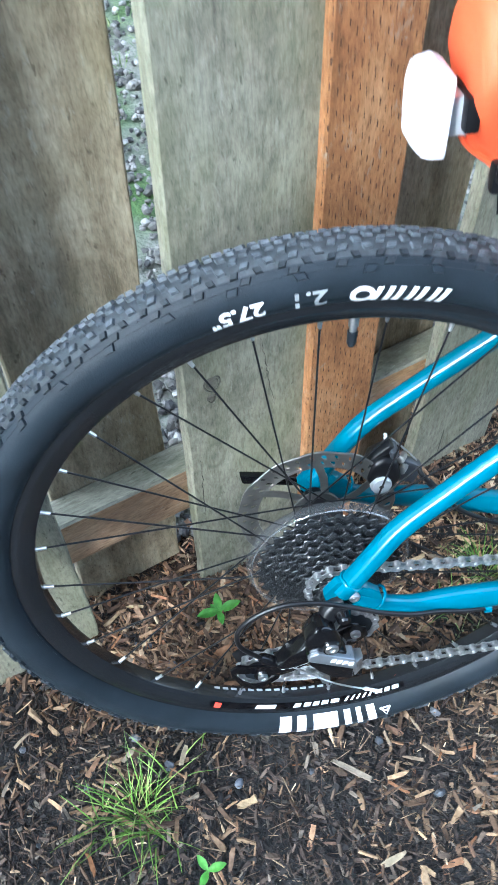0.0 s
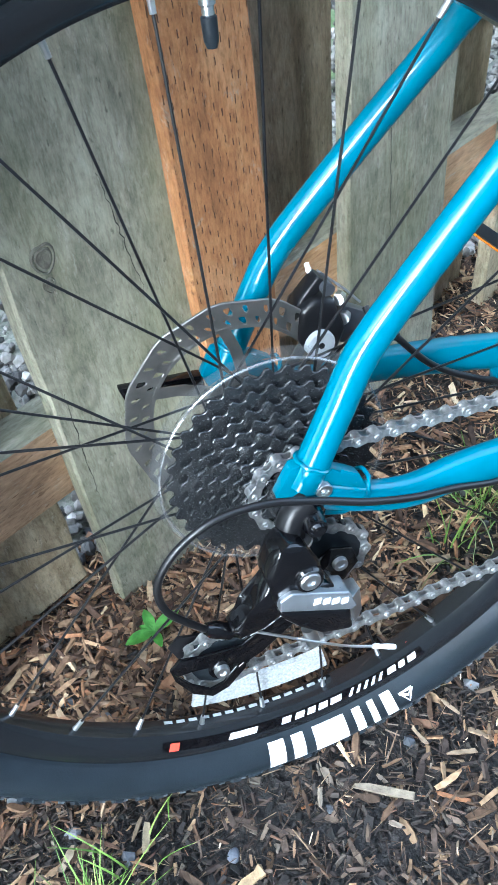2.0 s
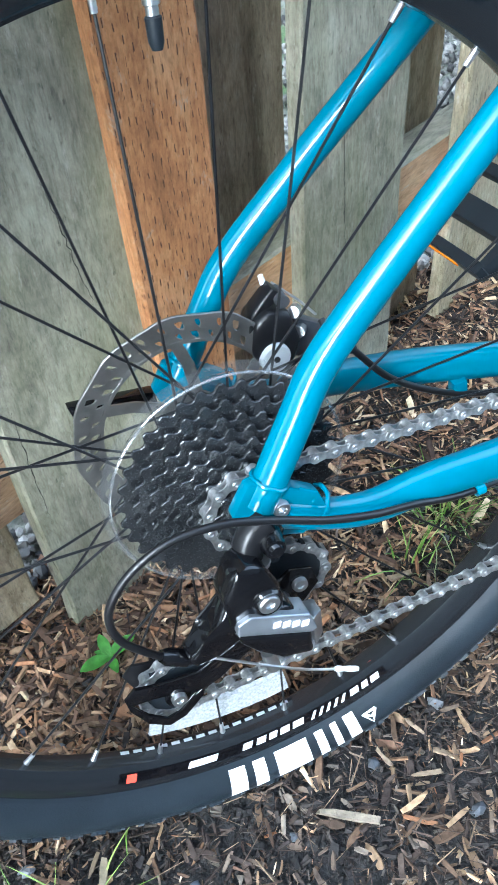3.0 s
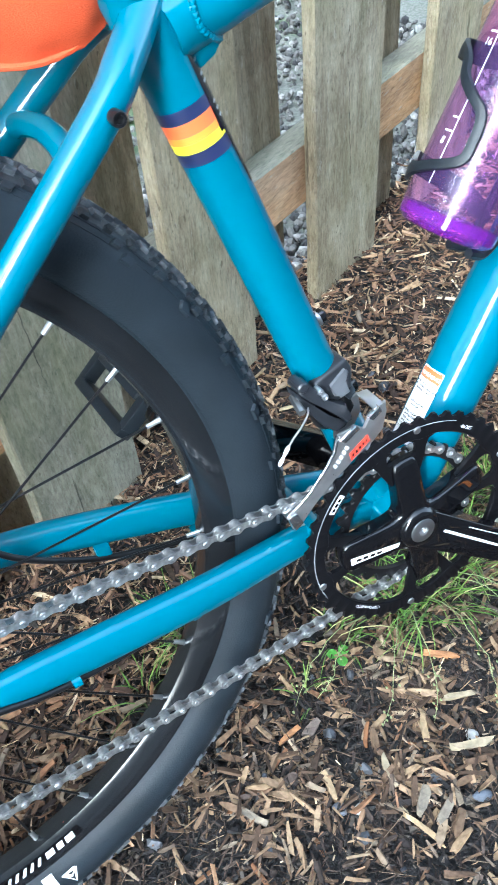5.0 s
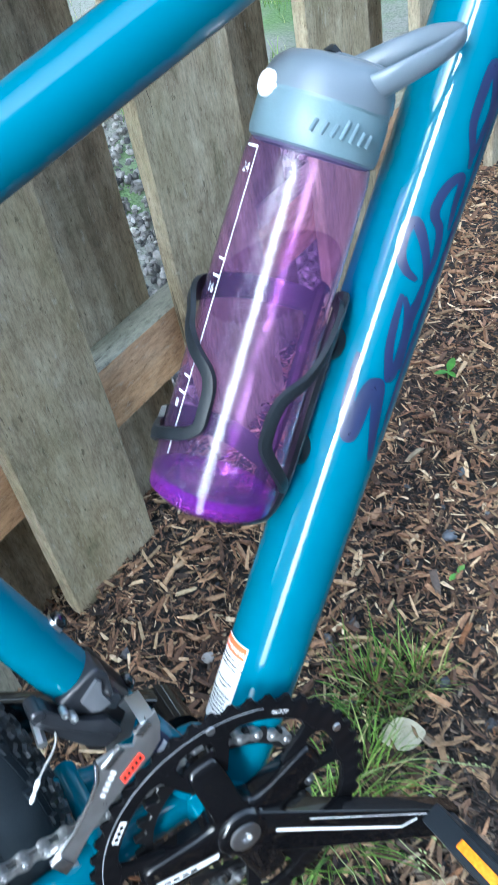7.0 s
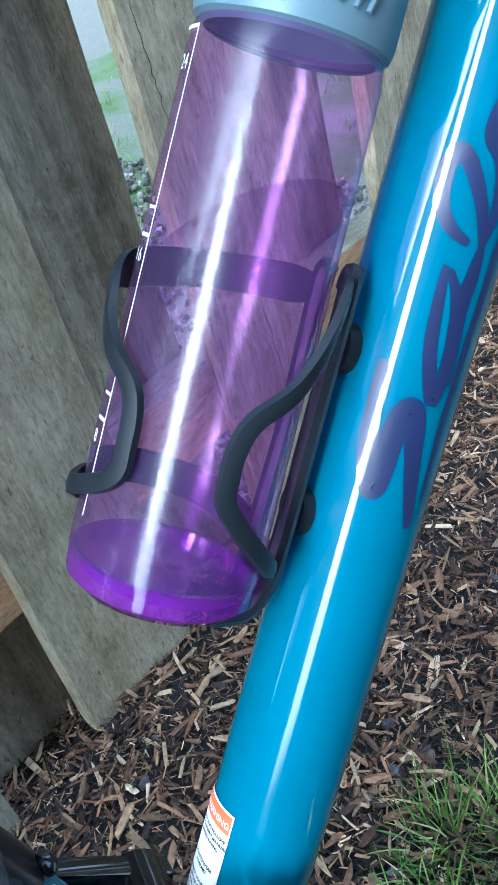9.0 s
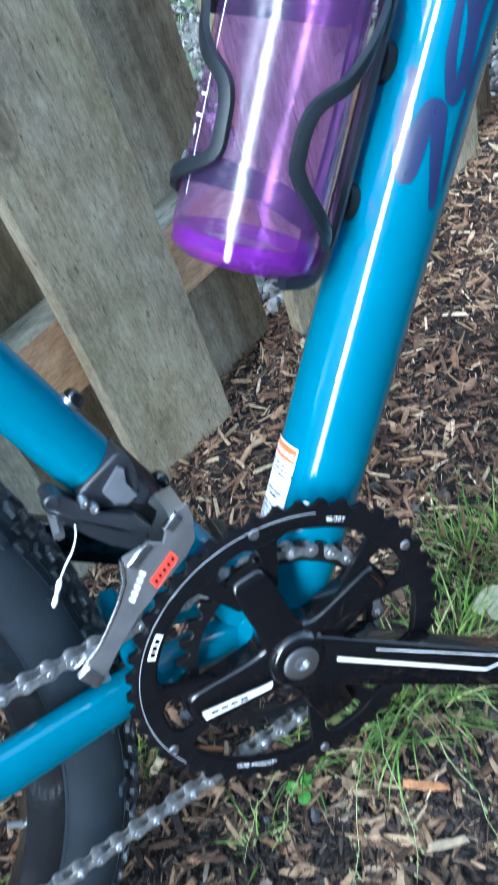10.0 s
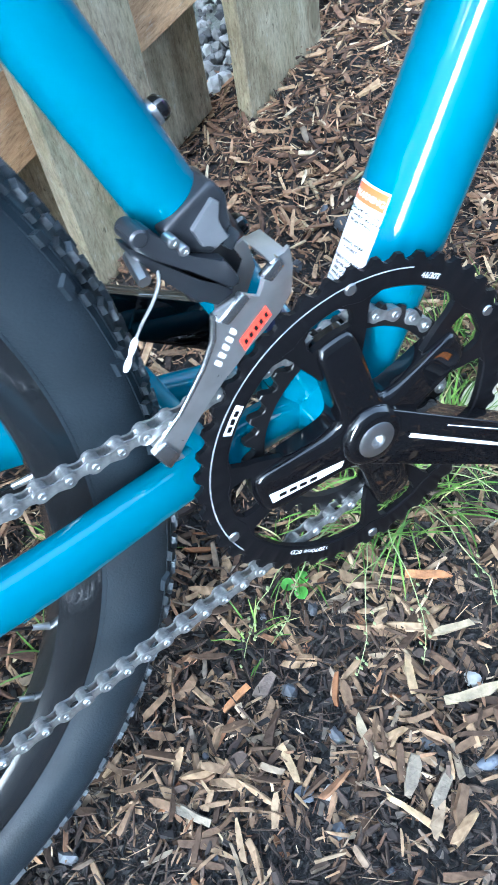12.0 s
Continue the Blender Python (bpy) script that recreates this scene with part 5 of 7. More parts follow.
def belt(loop):
    """Points along a chain that runs round toothed wheels; +1 turns with it, -1 against."""
    tangents = []
    for (c1, r1, s1, y1), (c2, r2, s2, y2) in zip(loop, loop[1:] + loop[:1]):
        dx, dz = c2[0] - c1[0], c2[1] - c1[1]
        k = s2 * r2 - s1 * r1
        D = math.hypot(dx, dz)
        a = math.atan2(dz, dx) - math.atan2(k, math.sqrt(D * D - k * k))
        n = (math.sin(a), -math.cos(a))
        tangents.append(((c1[0] + s1 * r1 * n[0], y1, c1[1] + s1 * r1 * n[1]), (c2[0] + s2 * r2 * n[0], y2, c2[1] + s2 * r2 * n[1])))
    pts = []
    for i, (c, r, s, y) in enumerate(loop):
        p_in, p_out = tangents[i - 1][1], tangents[i][0]
        a0, a1 = math.atan2(p_in[2] - c[1], p_in[0] - c[0]), math.atan2(p_out[2] - c[1], p_out[0] - c[0])
        while s > 0 and a1 < a0:
            a1 += 2 * math.pi
        while s < 0 and a1 > a0:
            a1 -= 2 * math.pi
        m = max(2, int(abs(a1 - a0) / 0.05))
        pts += [np.array((c[0] + r * math.cos(a0 + (a1 - a0) * j / m), y, c[1] + r * math.sin(a0 + (a1 - a0) * j / m))) for j in range(m + 1)]
        q = tangents[i][1]
        sag = 0.004 if i == 3 else 0.001
        pts += [np.array(p_out) * (1 - t) + np.array(q) * t - np.array((0, 0, sag * math.sin(math.pi * t))) for t in np.linspace(0.02, 0.98, 40)]
    pts.append(pts[0])
    return np.array(pts)


track = belt(LOOP)
run = np.concatenate([[0], np.cumsum(np.linalg.norm(np.diff(track, axis=0), axis=1))])
LINKS = 2 * round(run[-1] / 0.0127 / 2)


def link_mesh(outer):
    """One link: two waisted plates, with pins through the outer ones and rollers between the inner ones."""
    w, y0 = (0.0041, 0.0027) if outer else (0.0039, 0.0016)
    half = [(0.00635 + w * math.cos(a), w * math.sin(a)) for a in (radians(-128 + 256 * i / 10) for i in range(11))]
    waist = 0.0021
    out = half + [(0.0, waist)] + [(-x, -z) for x, z in half] + [(0.0, -waist)]
    bm = prism(out, -y0 - 0.0011, -y0, bevel=0.00022)
    prism(out, y0, y0 + 0.0011, bm)
    for cx in (-0.00635, 0.00635):
        if outer:
            lathe([(0.0, -0.0043), (0.0009, -0.0044), (0.0011, -0.0048), (0.0017, -0.0048), (0.0020, -0.0044), (0.0020, 0.0042), (0.0, 0.0042)], 12, bm, centre=(cx, 0))
        else:
            lathe([(0.0022, -0.0022), (0.0039, -0.0017), (0.0039, 0.0017), (0.0022, 0.0022)], 12, bm, centre=(cx, 0))
    me = finish(bm, 30)
    me.materials.append(CHAIN_STEEL)
    return me


LINK = (link_mesh(True), link_mesh(False))
for i in range(LINKS):
    s0, s1 = run[-1] * i / LINKS, run[-1] * ((i + 1) % LINKS or LINKS) / LINKS
    a = Vector([np.interp(s0, run, track[:, k]) for k in range(3)])
    b = Vector([np.interp(s1, run, track[:, k]) for k in range(3)])
    d = (b - a).normalized()
    yy = (Vector((0, 1, 0)) - d * d.y).normalized()
    zz = d.cross(yy)
    m = Matrix((d, yy, zz)).transposed().to_4x4()
    m.translation = (a + b) / 2
    part("chain_link", LINK[i % 2], CHAIN_STEEL, bike, m=m)

# ---- front derailleur ----
clamp_bm = bmesh.new()
rings = []
for t, r in ((0.112, 0.0172), (0.114, 0.0186), (0.148, 0.0186), (0.150, 0.0172)):
    rings.append([clamp_bm.verts.new(on_tube(bbp(), ST, decal_n, r, t + 0.006 * math.cos(math.pi * 2 * i / 32), 360 * i / 32)) for i in range(32)])
for A, B in zip(rings, rings[1:]):
    for i in range(32):
        clamp_bm.faces.new((A[i], A[(i + 1) % 32], B[(i + 1) % 32], B[i]))
clamp_bm.transform(YAW)
mech = part("front_derailleur", clamp_bm, SATIN_BLACK, bike, "grey and black front derailleur clamped to the seat tube")
part("clamp_block", hull([(x, y, z) for x, z in ((0.3665, 0.0535), (0.3750, 0.0525), (0.3890, 0.0590), (0.3940, 0.0620), (0.3980, 0.0525), (0.3960, 0.0400), (0.3935, 0.0335), (0.3830, 0.0310), (0.3690, 0.0420)) for y in (-0.012, -0.0325)], 0.003, seg=3), ARM_GREY, mech, angle=50)
part("clamp_plate", prism([(0.3779, 0.0482), (0.3905, 0.0561), (0.3930, 0.0530), (0.3889, 0.0465), (0.3923, 0.0365), (0.3845, 0.0350), (0.3835, 0.0380), (0.3800, 0.0385)], -0.0350, -0.0315, bevel=0.0007), CLAMP_GREY, mech, "light grey flat facet", angle=50)
part("lift_arm", prism([(0.3519, 0.0633), (0.3555, 0.0640), (0.3612, 0.0610), (0.3632, 0.0533), (0.3675, 0.0445), (0.3728, 0.0383), (0.3860, 0.0304), (0.3896, 0.0175), (0.3885, 0.0145), (0.3831, 0.0157), (0.3785, 0.0260), (0.3703, 0.0340), (0.3587, 0.0470), (0.3522, 0.0562)], -0.0375, -0.0260, bevel=0.0014), ARM_GREY, mech, "dark satin lever arm", angle=50)
part("arm_knuckle", lathe([(0.0, -0.0390), (0.0030, -0.0390), (0.0040, -0.0380), (0.0042, -0.0250), (0.0, -0.0250)], 20, centre=(0.3555, 0.0600)), ARM_GREY, mech)
part("link_arm", prism([(0.3503, 0.0575), (0.3549, 0.0530), (0.3641, 0.0380), (0.3722, 0.0248), (0.3790, 0.0180), (0.3875, 0.0127), (0.3850, 0.0095), (0.3769, 0.0085), (0.3681, 0.0180), (0.3613, 0.0307), (0.3559, 0.0421), (0.3510, 0.0520)], -0.0345, -0.0230, bevel=0.0014), ARM_GREY, mech, angle=50)
part("cover", hull([(0.3880, y, 0.0340) for y in (-0.022, -0.034)] + [(0.3955, y, 0.0400) for y in (-0.020, -0.033)] + [(0.3985, y, 0.0330) for y in (-0.020, -0.032)] + [(0.3920, y, 0.0280) for y in (-0.022, -0.034)], 0.0015), DULL_BLACK, mech)
for p in ((0.3678, -0.0380, 0.0505), (0.3706, -0.0380, 0.0447)):
    part("limit_screw", lathe([(0.0, -0.0004), (0.0008, -0.0004), (0.0009, -0.0013), (0.0020, -0.0011), (0.0024, -0.0003), (0.0024, 0.006)], 14), STEEL, mech, m=Matrix.Translation(p))
part("anchor_bolt", rod((0.3525, -0.026, 0.0485), (0.3500, -0.041, 0.0440), 0.0030, 6), STEEL, mech)
OUT = [(0.4095, 0.0345), (0.4088, 0.0245), (0.4045, 0.0125), (0.3965, 0.0065), (0.389, 0.0035), (0.379, 0.000), (0.370, -0.005), (0.361, -0.009), (0.350, -0.015), (0.340, -0.023), (0.330, -0.032), (0.322, -0.034), (0.319, -0.021), (0.327, -0.0185), (0.339, -0.0115), (0.348, -0.004), (0.356, 0.003), (0.3645, 0.013), (0.369, 0.026), (0.384, 0.026), (0.390, 0.019), (0.395, 0.028)]
OUTER_EDGE = [(0.369, 0.0250), (0.3645, 0.013), (0.356, 0.003), (0.348, -0.004), (0.339, -0.0115), (0.327, -0.0185)]
INWARD = pose(0, 0.0065, -0.0058)
cage = part("cage_plate", prism(OUT, -0.0575, -0.0550, bevel=0.0008), GUIDE_STEEL, mech, "polished steel chain guide", INWARD)
part("cage_plate", prism([(0.376, 0.006), (0.392, 0.006), (0.401, 0.018), (0.401, 0.034), (0.391, 0.032), (0.380, 0.024)], -0.0365, -0.0345, bevel=0.0006), STEEL, mech, m=INWARD)
part("cage_bridge", hull([(0.399, -0.0365, 0.035), (0.408, -0.0365, 0.034), (0.399, -0.0575, 0.033), (0.408, -0.0575, 0.033), (0.399, -0.0365, 0.0335), (0.408, -0.0365, 0.0325), (0.399, -0.0575, 0.0315), (0.408, -0.0575, 0.0315)], 0.0006), STEEL, mech, m=INWARD)
part("cage_bridge", hull([(0.3225, -0.0365, -0.026), (0.3225, -0.0575, -0.028), (0.332, -0.0365, -0.034), (0.332, -0.0575, -0.036), (0.3225, -0.0365, -0.031), (0.3225, -0.0575, -0.033)], 0.001), STEEL, mech, m=INWARD)


def quad_on(y, pts):
    bm = bmesh.new()
    bm.faces.new([bm.verts.new((x, y, z)) for x, z in pts])
    return bm


part("cage_flange", sweep([(x - 0.0004, -0.0566, z + 0.0004) for x, z in OUTER_EDGE], [0.0016, 0.0015, 0.0013, 0.0012, 0.0011, 0.0009], 10), BRIGHT_STEEL, cage, "bright folded edge")
for quad in (((0.369, 0.0210), (0.3725, 0.0175), (0.3855, 0.0235), (0.3830, 0.0275)), ((0.393, 0.0285), (0.3965, 0.0245), (0.4045, 0.0285), (0.4030, 0.0335)), ((0.319, -0.0215), (0.3265, -0.0200), (0.3300, -0.0305), (0.3230, -0.0345))):
    part("cage_tab", hull([(x, y, z) for x, z in quad for y in (-0.0592, -0.0545)], 0.0008), BRIGHT_STEEL, cage)
part("red_sticker", quad_on(-0.0579, [(0.3755, -0.0005), (0.3925, 0.0085), (0.3910, 0.0150), (0.3745, 0.0065)]), RED, cage)
for i in range(5):
    part("sticker_bar", quad_on(-0.0582, [(0.3768 + 0.0031 * i, 0.0024 + 0.0016 * i), (0.3784 + 0.0031 * i, 0.0032 + 0.0016 * i), (0.3780 + 0.0031 * i, 0.0057 + 0.0016 * i), (0.3764 + 0.0031 * i, 0.0049 + 0.0016 * i)]), SATIN_BLACK, cage)
for i in range(5):
    part("pale_bar", quad_on(-0.0578, [(0.3625 + 0.0028 * i, -0.0005 + 0.0026 * i), (0.3642 + 0.0028 * i, 0.0010 + 0.0026 * i), (0.3622 + 0.0028 * i, 0.0044 + 0.0026 * i), (0.3605 + 0.0028 * i, 0.0029 + 0.0026 * i)]), WHITE, cage)
wire = part("cable_end", sweep(spline([(0.3590, -0.033, 0.0420), (0.3566, -0.036, 0.0370), (0.3510, -0.036, 0.0300), (0.3435, -0.036, 0.0241), (0.3376, -0.036, 0.0185)], 5), 0.0007, 8), STEEL, mech)
part("cable_cap", sweep([(0.3380, -0.036, 0.0190), (0.3366, -0.036, 0.0174), (0.3345, -0.036, 0.0150), (0.3325, -0.036, 0.0126), (0.3308, -0.036, 0.0106), (0.3292, -0.036, 0.0088), (0.3278, -0.036, 0.0073)], [0.0011, 0.0016, 0.0014, 0.0009, 0.0015, 0.0015, 0.0009], 10), WHITE, wire, "white cable end cap")

# ---- rear derailleur ----
rd_ = prism([(-0.0289, -0.0004), (-0.0228, 0.0040), (-0.0112, -0.0005), (-0.0035, -0.0190), (-0.0030, -0.0390), (-0.0177, -0.0440), (-0.0379, -0.0370), (-0.0370, -0.0152)], -0.0985, -0.0770, bevel=0.0045)
prism([(-0.0348, -0.0180), (-0.0260, -0.0389), (-0.0300, -0.0524), (-0.0463, -0.0590), (-0.0616, -0.0590), (-0.0655, -0.0500), (-0.0499, -0.0410)], -0.0965, -0.0800, rd_, bevel=0.004)
prism([(-0.036, -0.036), (0.000, -0.040), (0.010, -0.060), (-0.030, -0.052)], -0.0975, -0.0760, rd_, bevel=0.003)
derail = part("rear_derailleur", rd_, GLOSS_BLACK, bike, "black rear derailleur with a silver-grey face", angle=60)
part("hanger_arm", sweep(spline([(0.002, -0.0760, 0.010), (-0.008, -0.0770, 0.006), (-0.0135, -0.0790, -0.002), (-0.0135, -0.0810, -0.012)], 5), 0.0085, 18), SATIN_BLACK, derail)
part("washer", sweep(spline([(-0.0140, -0.0830, -0.0075), (-0.0140, -0.0832, -0.0095)], 3), 0.0118, 24), STEEL, derail)
part("pivot_bolt", lathe([(0.0, -0.1010), (0.0030, -0.1010), (0.0028, -0.1022), (0.0055, -0.1024), (0.0064, -0.1016), (0.0067, -0.096)], 28, centre=(-0.0130, -0.0272)), STEEL, derail, "steel pivot bolt with a socket")
part("bolt_collar", lathe([(0.0067, -0.1005), (0.0082, -0.1010), (0.0094, -0.0995), (0.0098, -0.092), (0.0067, -0.092)], 28, closed=True, centre=(-0.0130, -0.0272)), GLOSS_BLACK, derail)
part("face_plate", hull([(x, y, z) for x, z in ((-0.0335, -0.0330), (-0.0253, -0.0305), (0.0092, -0.0485), (0.0128, -0.0625), (0.0085, -0.0645), (-0.0350, -0.0412)) for y in (-0.1022, -0.086)], 0.0014, seg=3), FACE_GREY, derail, "silver-grey metal face with pale bars")
part("knuckle", hull([(x, y, z) for x, z in ((-0.0350, -0.0430), (0.0092, -0.0660), (0.0085, -0.0850), (-0.0117, -0.0785), (-0.0252, -0.0640), (-0.0340, -0.0510)) for y in (-0.1005, -0.074)], 0.0035, seg=3), GLOSS_BLACK, derail, angle=50)
part("end_facet", hull([(0.0105, -0.1015, -0.0545), (0.0185, -0.0950, -0.0570), (0.0180, -0.0940, -0.0790), (0.0105, -0.0985, -0.0830), (0.0105, -0.084, -0.056), (0.0185, -0.084, -0.058), (0.0175, -0.084, -0.080), (0.0105, -0.084, -0.083)], 0.001), BOLT_GREY, derail)
for i in range(4):
    part("pale_bar", hull([(-0.0145 + 0.0056 * i + dx, -0.1024 - dy, -0.0455 - 0.0030 * i + dz) for dx, dz in ((0, 0), (0.0042, -0.0008), (0.0056, 0.0030), (0.0014, 0.0038)) for dy in (0, 0.0008)]), WHITE, derail)
part("cable_bolt", rod((-0.0185, -0.094, -0.074), (-0.0170, -0.094, -0.090), 0.0046, 12), STEEL, derail)
part("adjust_screw", rod((-0.0300, -0.085, -0.0160), (-0.022, -0.086, -0.0200), 0.0022, 10), BOLT_GREY, derail)
for x, z in ((-0.0425, -0.0310), (-0.0475, -0.0520)):
    part("limit_screw", rod((x + 0.0035, -0.087, z - 0.002), (x + 0.011, -0.088, z - 0.006), 0.0018, 10), BOLT_GREY, derail)
part("barrel_adjuster", sweep([(-0.060, -0.084, -0.0640), (-0.064, -0.084, -0.0610), (-0.0645, -0.084, -0.0607), (-0.0745, -0.084, -0.0530), (-0.078, -0.084, -0.0500)], [0.0040, 0.0040, 0.0056, 0.0056, 0.0036], 12), GLOSS_BLACK, derail)
CAGE = [(-0.107, -0.101), (-0.099, -0.094), (-0.086, -0.100), (-0.057, -0.1055), (-0.032, -0.091), (-0.005, -0.062), (0.014, -0.050), (0.028, -0.056), (0.031, -0.070), (0.018, -0.083), (-0.012, -0.098), (-0.045, -0.118), (-0.061, -0.129), (-0.074, -0.1400), (-0.086, -0.1425), (-0.098, -0.132)]
plate = prism([(-0.107, -0.101), (-0.099, -0.094), (-0.086, -0.100), (-0.057, -0.1055), (-0.032, -0.091), (-0.005, -0.062), (0.014, -0.050), (0.028, -0.056), (0.031, -0.070), (0.018, -0.083), (-0.012, -0.098), (-0.045, -0.118), (-0.058, -0.122), (-0.072, -0.1145), (-0.090, -0.1090), (-0.104, -0.1085)], -0.0640, -0.0615, bevel=0.0008)
prism([(-0.107, -0.101), (-0.1035, -0.1090), (-0.0965, -0.1240), (-0.0860, -0.1355), (-0.0760, -0.1340), (-0.0640, -0.1240), (-0.0560, -0.1190), (-0.0590, -0.1275), (-0.0740, -0.1400), (-0.0860, -0.1425), (-0.0980, -0.1320), (-0.1060, -0.1130)], -0.0636, -0.0617, plate, bevel=0.0006)
lathe([(0.0, -0.0638), (0.0080, -0.0638), (0.0086, -0.0630), (0.0086, -0.0612), (0.0, -0.0612)], 20, plate, centre=TENSION)
part("pulley_cage", plate, GLOSS_BLACK, derail, "black pulley cage")
part("pulley_cage", prism([(x + 0.004, z) for x, z in CAGE], -0.0455, -0.0435, bevel=0.0006), SATIN_BLACK, derail)
for c in (GUIDE, TENSION):
    pu = part("pulley", gear(11, 0.0248, 0.0195, 0.0055, -0.0560, -0.0508, c), DULL_BLACK, derail)
    part("pulley_bolt", lathe([(0.0, -0.0660), (0.0022, -0.0660), (0.0025, -0.0672), (0.0048, -0.0672), (0.0052, -0.0655), (0.0052, -0.046), (0.0, -0.046)], 18, centre=c), STEEL, pu)
spare = part("cable_end", sweep(spline([(-0.052, -0.088, -0.0640), (-0.0180, -0.0985, -0.0835), (0.005, -0.094, -0.108), (0.026, -0.090, -0.1265)], 5), 0.0009, 8), STEEL, derail)
part("cable_cap", sweep([(0.023, -0.0905, -0.124), (0.025, -0.090, -0.1257), (0.029, -0.0895, -0.129), (0.034, -0.089, -0.133), (0.039, -0.0885, -0.137)], [0.0014, 0.0022, 0.0016, 0.0020, 0.0018], 10), WHITE, spare)
part("shift_cable", sweep(spline([(-0.078, -0.0845, -0.0500), (-0.088, -0.088, -0.033), (-0.0960, -0.090, -0.017), (-0.0975, -0.090, 0.000), (-0.0910, -0.090, 0.0145), (-0.0760, -0.090, 0.028), (-0.0540, -0.090, 0.036), (-0.0250, -0.090, 0.033), (0.005, -0.090, 0.020), (0.033, -0.090, 0.005), (0.063, -0.088, -0.008), (0.092, -0.080, -0.022), (0.130, -0.072, -0.0400), (0.180, -0.063, -0.0520), (0.250, -0.050, -0.066), (0.310, -0.038, -0.078)], 8), 0.0024, 12), CABLE, bike, "black cable housing looped to the derailleur")
for x, y, z in ((0.145, -0.0700, -0.0440), (0.235, -0.0530, -0.0630)):
    part("cable_guide", lathe([(0.0028, -0.003), (0.0042, -0.003), (0.0042, 0.003), (0.0028, 0.003)], 12, closed=True), TEAL, bike, m=Matrix.Translation((x, y, z)) @ pose(0, 0, 0, 0, 0, 90))

# ---- rear brake ----
cal = hull([(x, y, z) for x, z in ((0.049, 0.034), (0.054, 0.056), (0.066, 0.062), (0.080, 0.056), (0.085, 0.032), (0.074, 0.012), (0.060, 0.012)) for y in (0.041, 0.070)], 0.006, seg=3)
caliper = part("brake_caliper", cal, SATIN_BLACK, bike, "black mechanical disc brake caliper with a silver dial", angle=50)
part("pad_dial", lathe([(0.0, 0.0372), (0.0095, 0.0372), (0.0106, 0.0388), (0.0106, 0.0450)], 28, centre=(0.0635, 0.0285)), SILVER_PLASTIC, caliper)
part("dial_socket", lathe([(0.0, 0.0366), (0.0024, 0.0366), (0.0024, 0.0373)], 6, centre=(0.0635, 0.0285)), SATIN_BLACK, caliper)
part("brake_arm", hull([(0.052, 0.048, 0.054), (0.050, 0.062, 0.050), (0.058, 0.050, 0.062), (0.058, 0.062, 0.062), (0.072, 0.048, 0.073), (0.072, 0.060, 0.075), (0.080, 0.048, 0.066), (0.080, 0.060, 0.066)], 0.003), SATIN_BLACK, caliper)
part("arm_bolt", rod((0.076, 0.043, 0.064), (0.076, 0.058, 0.066), 0.0046, 14), DARK_METAL, caliper)
part("mount", hull([(0.080, 0.058, 0.012), (0.080, 0.070, 0.012), (0.104, 0.060, 0.002), (0.104, 0.072, 0.002), (0.090, 0.058, 0.040), (0.090, 0.070, 0.040), (0.112, 0.060, 0.024), (0.112, 0.072, 0.024)], 0.003), DARK_METAL, caliper)
for p in ((0.084, 0.050, 0.050), (0.086, 0.050, 0.034)):
    part("mount_bolt", rod(p, (p[0] + 0.006, p[1] + 0.010, p[2] - 0.004), 0.0042, 8), STEEL, caliper)
part("brake_wire", sweep([(0.076, 0.060, 0.071), (0.094, 0.060, 0.050), (0.104, 0.060, 0.036)], 0.0009, 8), STEEL, caliper)
part("cable_cap", sweep([(0.0720, 0.0600, 0.0590), (0.0715, 0.0600, 0.0640), (0.0710, 0.060, 0.068), (0.0703, 0.060, 0.073), (0.0695, 0.060, 0.0785)], [0.0008, 0.0022, 0.0018, 0.0021, 0.0017], 10), WHITE, caliper, "white cable end cap")
brake_cable = part("brake_cable", sweep(spline([(0.1040, 0.0520, 0.036), (0.1055, 0.0460, 0.030), (0.1200, 0.0425, 0.0110), (0.1440, 0.0415, -0.0215), (0.1715, 0.0415, -0.0445), (0.2050, 0.0415, -0.0640), (0.2420, 0.0400, -0.0770), (0.2790, 0.0360, -0.0870), (0.3250, 0.0300, -0.1000), (0.3900, 0.0200, -0.1180)], 7), 0.0026, 12), CABLE, bike, "black brake cable along the far chain stay")
part("ferrule", sweep([(0.1128, 0.0438, 0.0205), (0.1205, 0.0425, 0.0103)], 0.0036, 12), DULL_BLACK, brake_cable)
for x, y, z in ((0.205, 0.0455, -0.0590), (0.279, 0.0375, -0.0820)):
    part("cable_guide", hull([(x + dx, y + dy, z + dz) for dx in (-0.006, 0.006) for dy in (-0.005, 0.005) for dz in (-0.005, 0.006)], 0.002), TEAL, bike)

# ---- bottle cage ----
BA, BR = Vector((0.4919, 0, 0.1091)), 0.0352
ASKEW = BIKE @ YAW


def on_bottle(t, phi, r):
    return on_tube(BA, DTU, DTN, r, t, phi)


